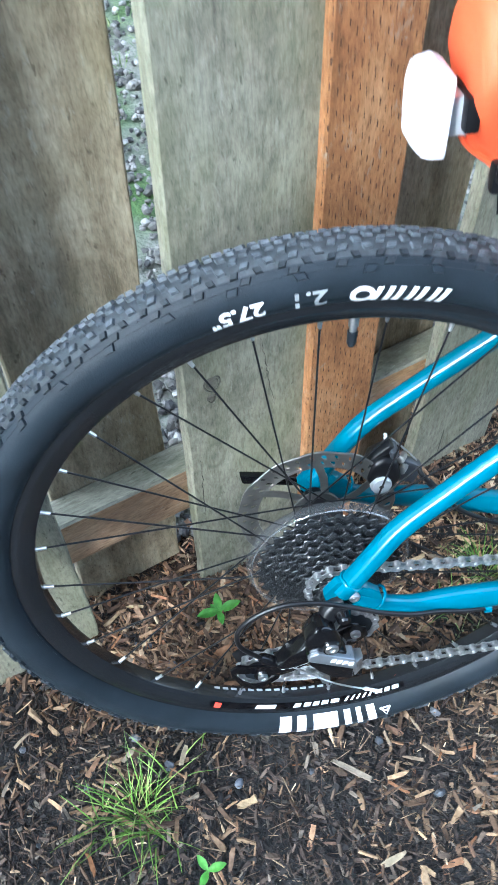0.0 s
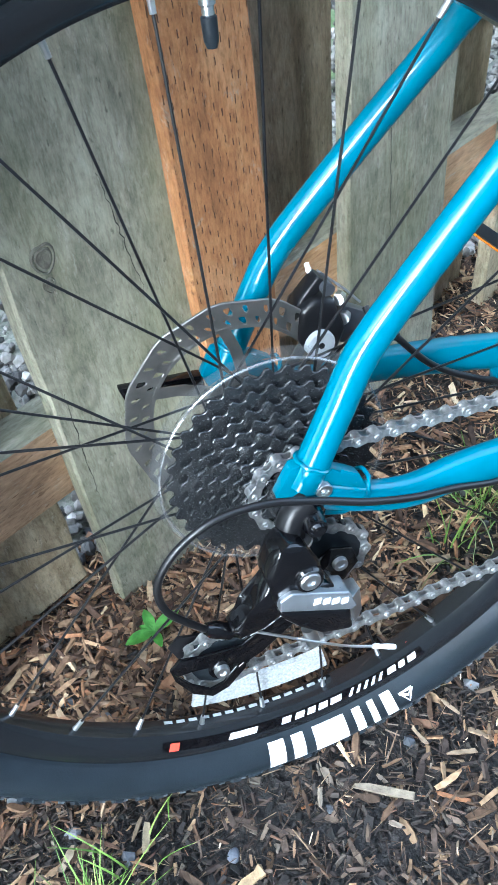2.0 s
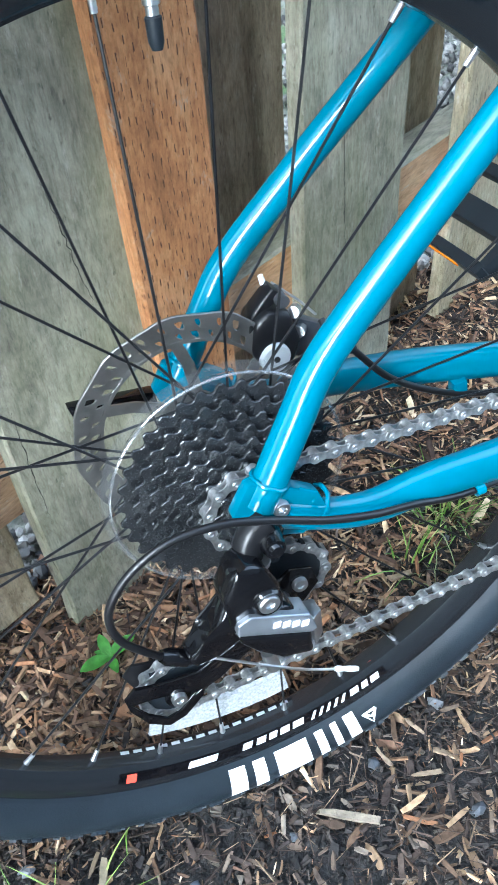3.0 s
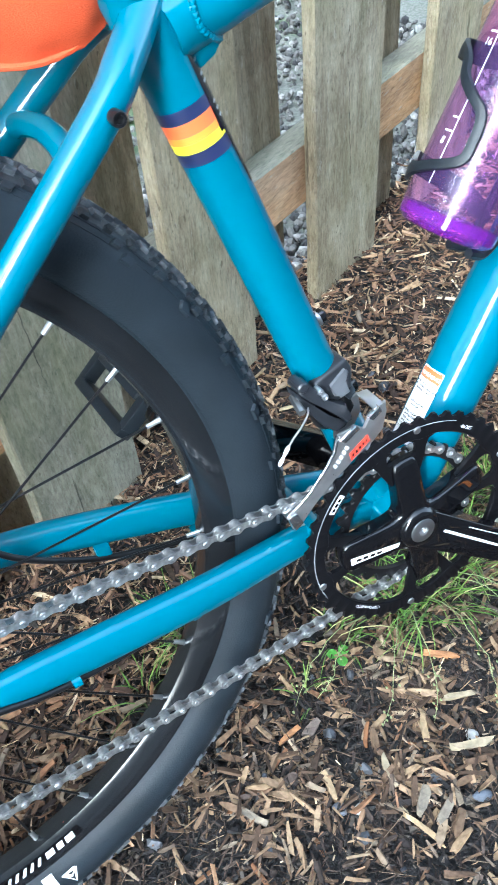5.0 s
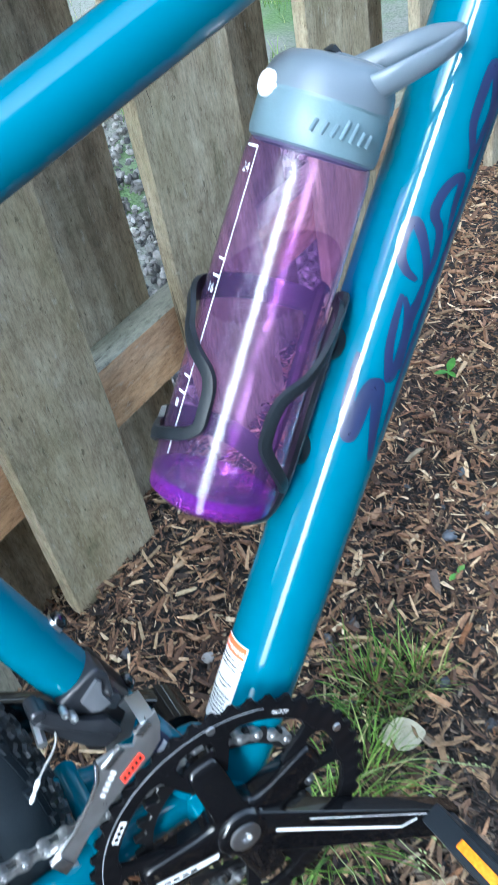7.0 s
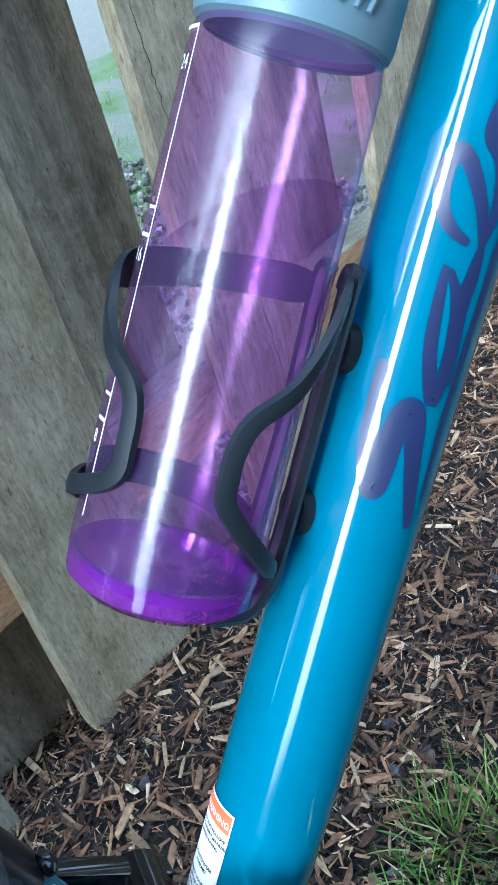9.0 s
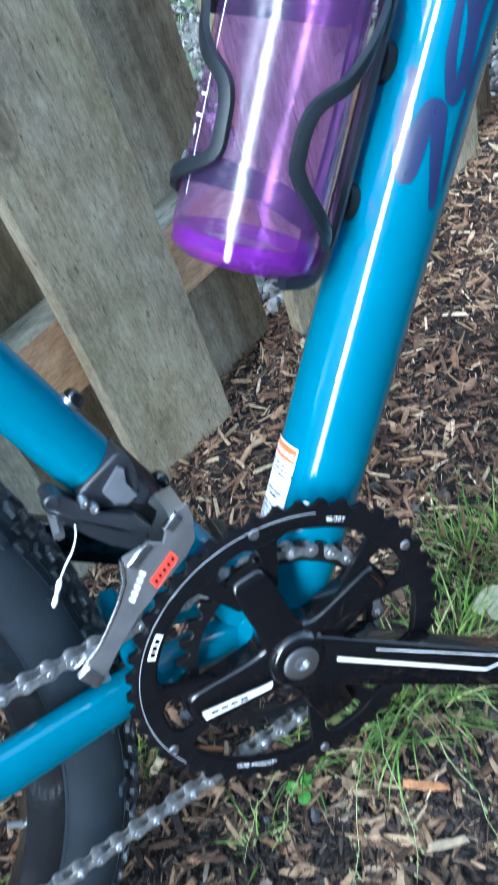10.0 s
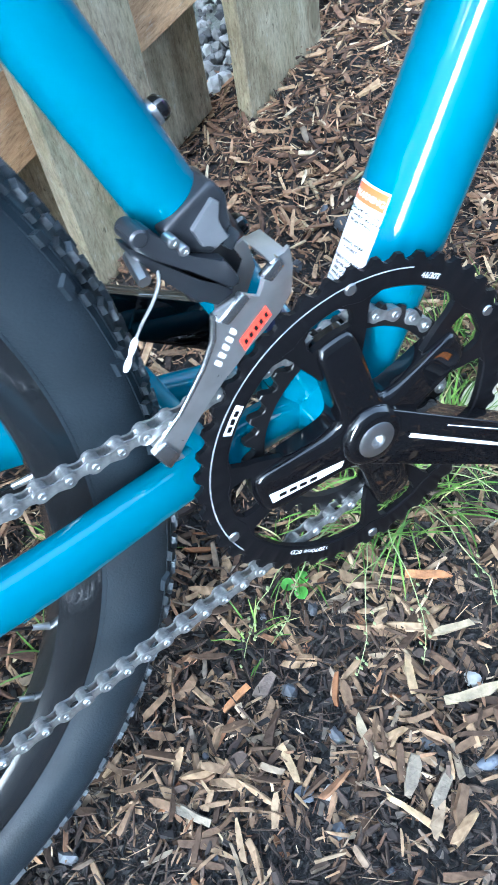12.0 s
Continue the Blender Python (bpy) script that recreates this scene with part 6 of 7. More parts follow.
def cage_arm(ctrl, r0):
    path = spline(ctrl, 7)
    bm = bmesh.new()
    rows = []
    P = [on_bottle(t, f, r0) for t, f in path]
    for i, (t, f) in enumerate(path):
        d = (P[min(i + 1, len(P) - 1)] - P[max(i - 1, 0)]).normalized()
        n = (P[i] - (BA + DTU * t)).normalized()
        s = d.cross(n).normalized()
        rear = min(1, max(0, (f - 185) / 25)) * min(1, max(0, (345 - f) / 25))
        w, h = 0.0036 + 0.0036 * rear, 0.0017
        rows.append([bm.verts.new(P[i] + s * a * w + n * b * h) for a, b in ((-1, -0.8), (-0.85, 0.8), (0, 1.2), (0.85, 0.8), (1, -0.8), (0, -1))])
    for A, B in zip(rows, rows[1:]):
        for k in range(6):
            bm.faces.new((A[k], A[(k + 1) % 6], B[(k + 1) % 6], B[k]))
    bm.faces.new(rows[0])
    bm.faces.new(rows[-1])
    return bm


holder = thing("bottle_cage", ASKEW, "matt black plastic bottle cage bolted to the down tube", "bottle cage")
part("cage_arm", cage_arm([(0.124, 172), (0.120, 152), (0.107, 138), (0.088, 116), (0.076, 95), (0.066, 89), (0.056, 88.5), (0.047, 91), (0.035, 109), (0.022, 138), (0.015, 168)], 0.0384), DULL_BLACK, holder, angle=60)
part("cage_arm", cage_arm([(0.118, 195), (0.116, 240), (0.112, 290), (0.106, 342), (0.094, 356), (0.086, 370), (0.078, 388), (0.070, 394), (0.058, 395), (0.049, 394), (0.043, 384), (0.037, 362), (0.032, 338), (0.029, 312)], 0.0384), DULL_BLACK, holder, angle=60)
part("cage_arm", cage_arm([(0.036, 316), (0.034, 275), (0.030, 235), (0.024, 205), (0.018, 188)], 0.0384), DULL_BLACK, holder, angle=60)
spine = bmesh.new()
for s in (-1, 1):
    sweep(spline([on_bottle(0.128, 180 + s * 12, 0.0405), on_bottle(0.120, 180 + s * 16, 0.0400), on_bottle(0.07, 180 + s * 14, 0.0405), on_bottle(0.02, 180 + s * 16, 0.0400), on_bottle(-0.002, 180 + s * 14, 0.036), on_bottle(-0.006, 180 + s * 30, 0.022)], 5), 0.0038, 8, spine)
part("cage_spine", spine, DULL_BLACK, holder)
for t in (0.036, 0.100):
    a = DT0 + DTU * ((BA - DT0).dot(DTU) + t)
    part("cage_boss", rod(a + DTN * (DT_R - 0.001), a + DTN * (DT_R + 0.004), 0.010, 18), DULL_BLACK, holder)

# ---- bottle ----
bottle = thing("water_bottle", ASKEW, "half-full clear purple water bottle with blue-grey lid", "bottle")


def on_body(t, phi, r):
    """A point on the bottle, which narrows a little towards its lid."""
    return on_bottle(t, phi, float(r * (1 - 0.09 * min(1, max(0, (t - 0.013) / 0.177)))))


def turned(profile, n=56, bm=None):
    bm = bm or bmesh.new()
    rings = []
    for r, t in profile:
        rings.append([bm.verts.new(on_body(t, 360 * i / n, r)) for i in range(n)] if r > 1e-5 else [bm.verts.new(BA + DTU * t)])
    for A, B in zip(rings, rings[1:]):
        for i in range(n):
            if len(A) == 1:
                bm.faces.new((A[0], B[(i + 1) % n], B[i]))
            elif len(B) == 1:
                bm.faces.new((A[i], A[(i + 1) % n], B[0]))
            else:
                bm.faces.new((A[i], A[(i + 1) % n], B[(i + 1) % n], B[i]))
    return bm


part("body", turned([(BR - 0.0032, 0.012), (BR, 0.013), (BR, 0.05), (BR, 0.12), (BR, 0.183), (BR - 0.001, 0.190), (BR - 0.003, 0.194)]), PURPLE, bottle)
part("base", turned([(0.0, 0.004), (0.018, 0.003), (0.024, -0.001), (0.030, 0.0), (0.0345, 0.004), (BR - 0.0004, 0.0125), (BR - 0.0034, 0.0125), (0.030, 0.006), (0.0, 0.008)]), PURPLE_BASE, bottle)
# the water: its top lies level
LEVEL = Matrix.Rotation(radians(LEAN), 3, "X") @ Vector((0, 0, 1))
wr, n = BR - 0.0022, 48
lo_, hi_ = [], []
wb_ = bmesh.new()
for i in range(n):
    p0 = on_body(0.009, 360 * i / n, wr)
    off = p0 - on_body(0.009, 0, 0)
    t = 0.1290 - off.dot(LEVEL) / DTU.dot(LEVEL)
    lo_.append(wb_.verts.new(p0))
    hi_.append(wb_.verts.new(on_body(t, 360 * i / n, wr)))
for i in range(n):
    wb_.faces.new((lo_[i], lo_[(i + 1) % n], hi_[(i + 1) % n], hi_[i]))
wb_.faces.new(lo_)
top_ = bmesh.new()
top_.faces.new([top_.verts.new(v.co) for v in hi_])
water = part("water", wb_, WATER, bottle)
part("water_surface", top_, WATER_TOP, water)
lid = part("lid", turned([(BR - 0.004, 0.190), (BR + 0.0002, 0.1925), (BR + 0.0011, 0.196), (BR + 0.0010, 0.2125), (BR + 0.0002, 0.2138), (BR + 0.0002, 0.2146), (BR + 0.0006, 0.2155), (BR - 0.0010, 0.2240), (BR - 0.0035, 0.2290), (BR - 0.0050, 0.2302), (0.018, 0.2330), (0.0, 0.2340)]), BLUE_GREY, bottle, "blue-grey plastic lid with a spout handle", angle=32)
collar = turned([(BR + 0.0012, 0.2155), (BR + 0.0002, 0.2225), (BR - 0.0030, 0.2290), (BR - 0.0085, 0.2335), (0.016, 0.2360), (0.0, 0.2368)])
for v in collar.verts:
    # the cap swells out towards its spout
    k = max(0, v.co.x - BA.x - DTU.x * 0.226)
    v.co += DTU * (0.16 * k)
part("cap", collar, CAP_GREY, lid, "smooth grey-blue cap", angle=60)
loop_ = spline([(0.221, 100, 0.022), (0.230, 106, 0.036), (0.245, 120, 0.050), (0.256, 131, 0.057), (0.262, 141, 0.058), (0.2625, 152, 0.052), (0.259, 166, 0.0445), (0.250, 186, 0.037), (0.241, 205, 0.033), (0.233, 222, 0.030)], 5)
part("handle", sweep([on_body(float(t), float(f), float(r)) for t, f, r in loop_], [0.0025 + 0.0007 * math.cos(2 * math.pi * i / (len(loop_) - 1)) for i in range(len(loop_))], 16, tall=2.2), CAP_GREY, lid, angle=60)
part("spout", hull([on_body(t, f, r) for t, f, r in ((0.231, 60, 0.016), (0.231, 300, 0.016), (0.2385, 60, 0.011), (0.2385, 300, 0.011), (0.238, 130, 0.030), (0.238, 230, 0.030), (0.228, 125, 0.035), (0.228, 235, 0.035))], 0.003, seg=3), CAP_GREY, lid, angle=50)
part("vent_slot", hull([on_body(t, f, r) for t, f, r in ((0.2375, 20, 0.010), (0.2375, -20, 0.010), (0.2415, 20, 0.006), (0.2415, -20, 0.006), (0.2375, 90, 0.006), (0.2375, -90, 0.006))], 0.001), DULL_BLACK, lid)
part("button", lathe([(0.0, -0.0016), (0.0052, -0.0014), (0.0064, -0.0002), (0.0064, 0.004)], 28), WHITE, lid, m=Matrix.Translation(on_body(0.2150, -2, BR + 0.0026)) @ (on_body(0, -2, 1) - on_body(0, -2, 0)).to_track_quat("-Y", "Z").to_matrix().to_4x4())
for i in range(7):
    f = 52 + 8.5 * i
    part("raised_shape", sweep([on_body(0.1995, f, BR + 0.0018), on_body(0.2055 + (0.003 if i in (3, 4) else 0), f + 3, BR + 0.0018)], 0.0010, 8), BLUE_GREY, lid)
line = lambda t, f: on_body(t, f, BR + 0.0004)
part("level_line", patches([((0.027, 7), (0.186, 7), (0.186, 8), (0.027, 8))], line, 4), WHITE, bottle)
for t in (0.060, 0.122):
    part("level_mark", patches([((t, -4), (t + 0.0012, -4), (t + 0.0012, 7), (t, 7)), ((t + 0.009, -2), (t + 0.0100, -2), (t + 0.0100, 7), (t + 0.009, 7))], line, 1), WHITE, bottle)
for words, t in (("8", 0.058), ("16", 0.120), ("24", 0.180)):
    part("level_number", letters(words, 0.0065, lambda u, v, t=t: on_body(t - 0.006 + v, -1 + u * 180 / math.pi / BR, BR + 0.0005)), WHITE, bottle)
part("level_box", patches([((0.186, -10), (0.1872, -10), (0.1872, 8), (0.186, 8))], line, 2), WHITE, bottle)

# ---- saddle bag and lamp ----
bag = thing("saddle_bag", BIKE, "bright orange fabric saddle bag strapped behind the seat tube", "bag")
secs = [(0.083, 0.452, 0.030, 0.042), (0.090, 0.452, 0.048, 0.052), (0.115, 0.447, 0.064, 0.060), (0.160, 0.432, 0.084, 0.066), (0.210, 0.412, 0.099, 0.066), (0.255, 0.395, 0.1005, 0.062), (0.290, 0.385, 0.088, 0.054), (0.312, 0.385, 0.066, 0.040), (0.318, 0.388, 0.045, 0.026)]
bm = bmesh.new()
rows = []
for i, (x, z, h, w) in enumerate(spline(secs, 4)):
    ring_pts = []
    for j in range(40):
        a = 2 * math.pi * j / 40
        pucker = 1 + 0.012 * math.sin(5 * a + 2.1 * i) + 0.010 * math.sin(11 * a - 1.3 * i)
        seam = 0.004 if j == 30 else 0
        ring_pts.append(bm.verts.new((x + 0.22 * h * math.sin(a) * -0.3, w * math.cos(a) * pucker * (0.8 - 0.42 * max(0, -math.sin(a))), z + h * math.sin(a) * pucker - seam)))
    rows.append(ring_pts)
for A, B in zip(rows, rows[1:]):
    for k in range(40):
        bm.faces.new((A[k], A[(k + 1) % 40], B[(k + 1) % 40], B[k]))
bm.faces.new(rows[0])
bm.faces.new(rows[-1])
part("bag_body", bm, BAG, bag, angle=60)
part("seam", sweep(spline([(x, 0, z - h - 0.003) for x, z, h, w in secs], 4), 0.0022, 8), BAG, bag)
part("strap", sweep(spline([(0.098, -0.050, 0.415), (0.104, -0.035, 0.392), (0.112, -0.02, 0.383), (0.116, -0.012, 0.372), (0.118, -0.012, 0.352)], 5), 0.0035, 8), SATIN_BLACK, bag, "black strap with a loose end")
part("buckle", hull([(x, y, z) for x in (0.100, 0.118) for y in (-0.032, -0.022) for z in (0.378, 0.400)], 0.003), SATIN_BLACK, bag)
part("light_loop", hull([(x, y, z) for x in (0.080, 0.090) for y in (-0.024, 0.014) for z in (0.418, 0.442)], 0.003), SATIN_BLACK, bag)
lamp = thing("tail_light", BIKE, "white bicycle light clipped to the orange bag", "bike light")
part("lens", hull([(x, y, z) for x, z in ((0.054, 0.404), (0.070, 0.402), (0.073, 0.455), (0.064, 0.460), (0.052, 0.456), (0.050, 0.430)) for y in (-0.024, 0.014)] + [(0.047, y, z) for y in (-0.014, 0.005) for z in (0.412, 0.448)], 0.004), LAMP_WHITE, lamp)
part("clip", hull([(x, y, z) for x in (0.072, 0.086) for y in (-0.016, 0.004) for z in (0.414, 0.440)], 0.002), SILVER_PLASTIC, lamp)


# ---- loose ground cover ----
def chip_shapes(r, n, ln, wd, th, spindle):
    """Split pieces of wood: boxes for small bits; larger ones with four uneven sections, a bend and ragged ends."""
    us = np.array((-1, -0.5, 0.45, 1)) if spindle else np.array((-1, 1))
    m = len(us)
    share = r.uniform(0.75, 1.05, (n, m))
    share[:, 0], share[:, -1] = r.uniform(0.40, 1.0, n), r.uniform(0.25, 0.9, n)
    bend, twist = r.normal(0, 0.025, n), r.normal(0, 0.12, n)
    v = np.zeros((n, m, 4, 3))
    for k, (sy, sz) in enumerate(((-1, -1), (1, -1), (1, 1), (-1, 1))):
        v[:, :, k, 0] = us[None] / 2 * ln[:, None] * (1 + r.uniform(-0.16, 0.16, (n, m)) * (np.abs(us) == 1))
        v[:, :, k, 1] = sy * wd[:, None] / 2 * share * (1 + r.uniform(-0.2, 0.2, (n, m))) + bend[:, None] * ln[:, None] * us[None] ** 2
        v[:, :, k, 2] = sz * th[:, None] / 2 * (0.5 + 0.5 * share) + twist[:, None] * wd[:, None] * us[None] * sy
    quads = []
    for i in range(m - 1):
        for k in range(4):
            quads.append((4 * i + k, 4 * i + (k + 1) % 4, 4 * i + 4 + (k + 1) % 4, 4 * i + 4 + k))
    quads += [(3, 2, 1, 0), tuple(4 * (m - 1) + k for k in range(4))]
    return v.reshape(n, 4 * m, 3), np.array(quads)


def scatter(count, region, size, seed, tilt=25, lift=0.004, density=None, spindle=False, power=2.2, thin=(0.25, 0.7)):
    """Splinters and chips lying on the ground. size: length lo, hi, width share lo, hi."""
    r = np.random.RandomState(seed)
    x = r.uniform(region[0], region[1], count)
    y = r.uniform(region[2], region[3], count)
    keep = y < FENCE_Y + FENCE_SLOPE * x + 0.10
    if density is not None:
        keep &= r.uniform(0, 1, count) < density(x, y)
    x, y = x[keep], y[keep]
    n = len(x)
    ln = size[0] + (size[1] - size[0]) * r.uniform(0, 1, n) ** power
    wd = np.clip(ln * (size[2] + (size[3] - size[2]) * r.uniform(0, 1, n) ** 1.5), 0.0007, 0.0082)
    th = np.minimum(wd * r.uniform(thin[0], thin[1], n), 0.004)
    v, q = chip_shapes(r, n, ln, wd, th, spindle)
    yaw, pit, rol = r.uniform(0, 2 * np.pi, n), np.radians(r.normal(0, tilt * 0.4, n)), np.radians(r.normal(0, tilt, n))
    c, s = np.cos(rol), np.sin(rol)
    v = np.stack([v[..., 0], v[..., 1] * c[:, None] - v[..., 2] * s[:, None], v[..., 1] * s[:, None] + v[..., 2] * c[:, None]], -1)
    c, s = np.cos(pit), np.sin(pit)
    v = np.stack([v[..., 0] * c[:, None] + v[..., 2] * s[:, None], v[..., 1], -v[..., 0] * s[:, None] + v[..., 2] * c[:, None]], -1)
    c, s = np.cos(yaw), np.sin(yaw)
    v = np.stack([v[..., 0] * c[:, None] - v[..., 1] * s[:, None], v[..., 0] * s[:, None] + v[..., 1] * c[:, None], v[..., 2]], -1)
    z = ground_z(x, y) + lumps(x, y) + r.uniform(-0.003, lift, n) + np.abs(np.sin(pit)) * ln * 0.3
    v += np.stack([x, y, z], 1)[:, None]
    return v.reshape(-1, 3), (np.arange(n)[:, None, None] * v.shape[1] + q[None]).reshape(-1, 4)


def stuff(name, data, material, label, category):
    ob = part(name, raw(*data), material, None)
    return tagged(ob, label, category, kind="stuff")


AREA = (-0.75, 1.5, -0.6, 0.85)
NEAR = (-0.5, 1.15, -0.42, 0.62)


def is_red(x, y):
    return np.clip((y - 0.01 + 0.25 * np.maximum(x - 0.45, -0.15)) / 0.13 + 0.3 * np.sin(9 * x + 5 * y) + 0.5 * np.exp(-((x + 0.36) / 0.12) ** 2 - ((y + 0.06) / 0.08) ** 2), 0.05, 1)


def clumps(x, y):
    """Tan chips lie in drifts with bare dark soil between them."""
    w = np.sin(31 * x + 7 * y + 1) * np.sin(24 * y - 9 * x) + 0.7 * np.sin(63 * x - 21 * y) * np.sin(49 * y + 15 * x + 2)
    drift = sum(k * np.exp(-((x - a) / sx) ** 2 - ((y - b) / sy) ** 2) for a, b, sx, sy, k in ((0.27, -0.11, 0.13, 0.07, 1.0), (0.43, -0.13, 0.12, 0.07, 0.9), (0.16, -0.21, 0.12, 0.07, 0.35), (-0.24, -0.10, 0.12, 0.09, 0.3), (0.62, -0.08, 0.2, 0.12, 0.7), (0.36, 0.02, 0.12, 0.05, 0.7), (-0.10, 0.05, 0.14, 0.08, 1.2), (0.10, 0.04, 0.10, 0.06, 0.9)))
    return np.clip(0.07 + drift * np.clip(0.62 + 0.55 * w, 0.1, 1), 0.05, 1) * (1 - 0.8 * is_red(x, y))


stuff("soil_crumbs", scatter(80000, NEAR, (0.002, 0.011, 0.2, 0.8), 3, lift=0.006, density=lambda x, y: 1 - 0.75 * is_red(x, y)), CRUMBS, "fine dark crumbs and bark bits over the soil", "soil")
stuff("bark_fibres", scatter(26000, NEAR, (0.008, 0.030, 0.03, 0.08), 6, tilt=20, lift=0.009, power=1.6), FIBRES, "thin dark bark fibres strewn over the soil", "bark fibres")
stuff("red_mulch", scatter(56000, AREA, (0.006, 0.030, 0.09, 0.30), 4, tilt=34, lift=0.010, density=is_red, spindle=True, power=2.6), MULCH, "reddish-brown shredded bark mulch along the fence", "mulch")
stuff("mulch_fines", scatter(60000, AREA, (0.003, 0.016, 0.07, 0.30), 14, tilt=30, lift=0.008, density=is_red), MULCH, "fine reddish-brown shreds between the mulch pieces", "mulch")
stuff("bark_bits", scatter(26000, NEAR, (0.004, 0.018, 0.14, 0.40), 7, tilt=30, lift=0.008, density=lambda x, y: 1 - 0.8 * is_red(x, y), spindle=True), BARK, "dark brown bark bits on damp soil", "bark")
stuff("wood_chips", scatter(60000, NEAR, (0.005, 0.028, 0.12, 0.33), 5, tilt=24, lift=0.010, density=clumps, spindle=True, power=1.7), CHIPS, "tan and grey weathered wood chips on dark soil", "wood chips")
def behind_wheel(x, y):
    return np.clip(1.3 * np.exp(-((x + 0.12) / 0.20) ** 2 - ((y - 0.06) / 0.10) ** 2), 0, 1)


stuff("bark_mulch", scatter(15000, (-0.5, 0.35, -0.06, 0.30), (0.006, 0.025, 0.12, 0.36), 15, tilt=26, lift=0.012, density=behind_wheel, spindle=True, power=1.8), BROWN_MULCH, "broad brown and tan bark pieces behind the rear wheel", "mulch")
stuff("pale_wood_chips", scatter(11000, AREA, (0.006, 0.030, 0.05, 0.22), 9, tilt=28, lift=0.012, density=is_red, spindle=True, power=1.8), STRAW, "pale splintered chips among the red mulch", "wood chips")


def rocks(count, place, lo, hi, seed):
    r = np.random.RandomState(seed)
    bm = bmesh.new()
    bmesh.ops.create_icosphere(bm, subdivisions=1, radius=1)
    bm.verts.ensure_lookup_table()
    base = np.array([v.co[:] for v in bm.verts])
    tri = np.array([[v.index for v in f.verts] for f in bm.faces])
    bm.free()
    x, y, z = place(r, count)
    n = len(x)
    v = base[None] * (1 + r.uniform(-0.22, 0.22, (n, len(base), 1)))
    v = v * r.uniform(0.55, 1.15, (n, 1, 3)) * (r.uniform(lo, hi, n))[:, None, None]
    a = r.uniform(0, 2 * np.pi, n)
    c, s = np.cos(a)[:, None], np.sin(a)[:, None]
    b = r.uniform(-0.7, 0.7, n)
    cb, sb = np.cos(b)[:, None], np.sin(b)[:, None]
    v = np.stack([v[..., 0] * cb - v[..., 2] * sb, v[..., 1], v[..., 0] * sb + v[..., 2] * cb], -1)
    v = np.stack([v[..., 0] * c - v[..., 1] * s, v[..., 0] * s + v[..., 1] * c, v[..., 2]], -1)
    v += np.stack([x, y, z], 1)[:, None]
    return v.reshape(-1, 3), (np.arange(n)[:, None, None] * len(base) + tri[None]).reshape(-1, 3)


def gravel_place(r, n):
    a = radians(FENCE_ANGLE)
    s, d = r.uniform(-0.75, 1.75, n), 0.075 + 1.9 * r.uniform(0, 1, n) ** 1.5
    x, y = s * math.cos(a) - d * math.sin(a), FENCE_Y + s * math.sin(a) + d * math.cos(a)
    return x, y, ground_z(x, y) + r.uniform(-0.002, 0.012, n)


stuff("gravel", rocks(20000, gravel_place, 0.0035, 0.0115, 11), STONES, "pale grey crushed gravel behind the fence", "gravel")


def pebble_place(r, n):
    x, y = r.uniform(-0.5, 1.3, n), r.uniform(-0.45, 0.35, n)
    k = y < FENCE_Y + FENCE_SLOPE * x - 0.03
    x, y = x[k], y[k]
    return x, y, ground_z(x, y) + lumps(x, y) + 0.003


stuff("pebbles", rocks(170, pebble_place, 0.004, 0.010, 12), PEBBLE, "dark slate-grey pebbles lying among the chips", "pebbles")


def blades(tufts, seed):
    """Grass: curved, tapering blades. tufts: x, y, spread, blades, length, lean."""
    r = random.Random(seed)
    verts, faces = [], []
    for tx, ty, spread_, count, length, lean in tufts:
        for _ in range(count):
            a, d = r.uniform(0, 2 * math.pi), spread_ * r.random() ** 0.7
            x, y = tx + d * math.cos(a) * 0.6, ty + d * math.sin(a) * 0.6
            z = float(ground_z(x, y) + lumps(x, y))
            out = a + r.uniform(-0.9, 0.9)
            ln, bend = length * r.uniform(0.45, 1.1), lean * r.uniform(0.4, 1.4)
            w = r.uniform(0.0005, 0.0011)
            px_, py_ = -math.sin(out), math.cos(out)
            i0 = len(verts)
            k = 5
            for i in range(k + 1):
                t = i / k
                reach = ln * (math.sin(bend * t) / max(bend, 0.1))
                rise = ln * t * math.cos(bend * t * 0.8)
                ww = w * (1 - t) ** 0.6 + 0.0001
                bx, by, bz = x + reach * t * math.cos(out) * bend, y + reach * t * math.sin(out) * bend, z + max(0.002, rise)
                verts.append((bx + px_ * ww, by + py_ * ww, bz))
                verts.append((bx - px_ * ww, by - py_ * ww, bz + ww * 0.5))
            for i in range(k):
                faces.append((i0 + 2 * i, i0 + 2 * i + 1, i0 + 2 * i + 3, i0 + 2 * i + 2))
    return verts, faces


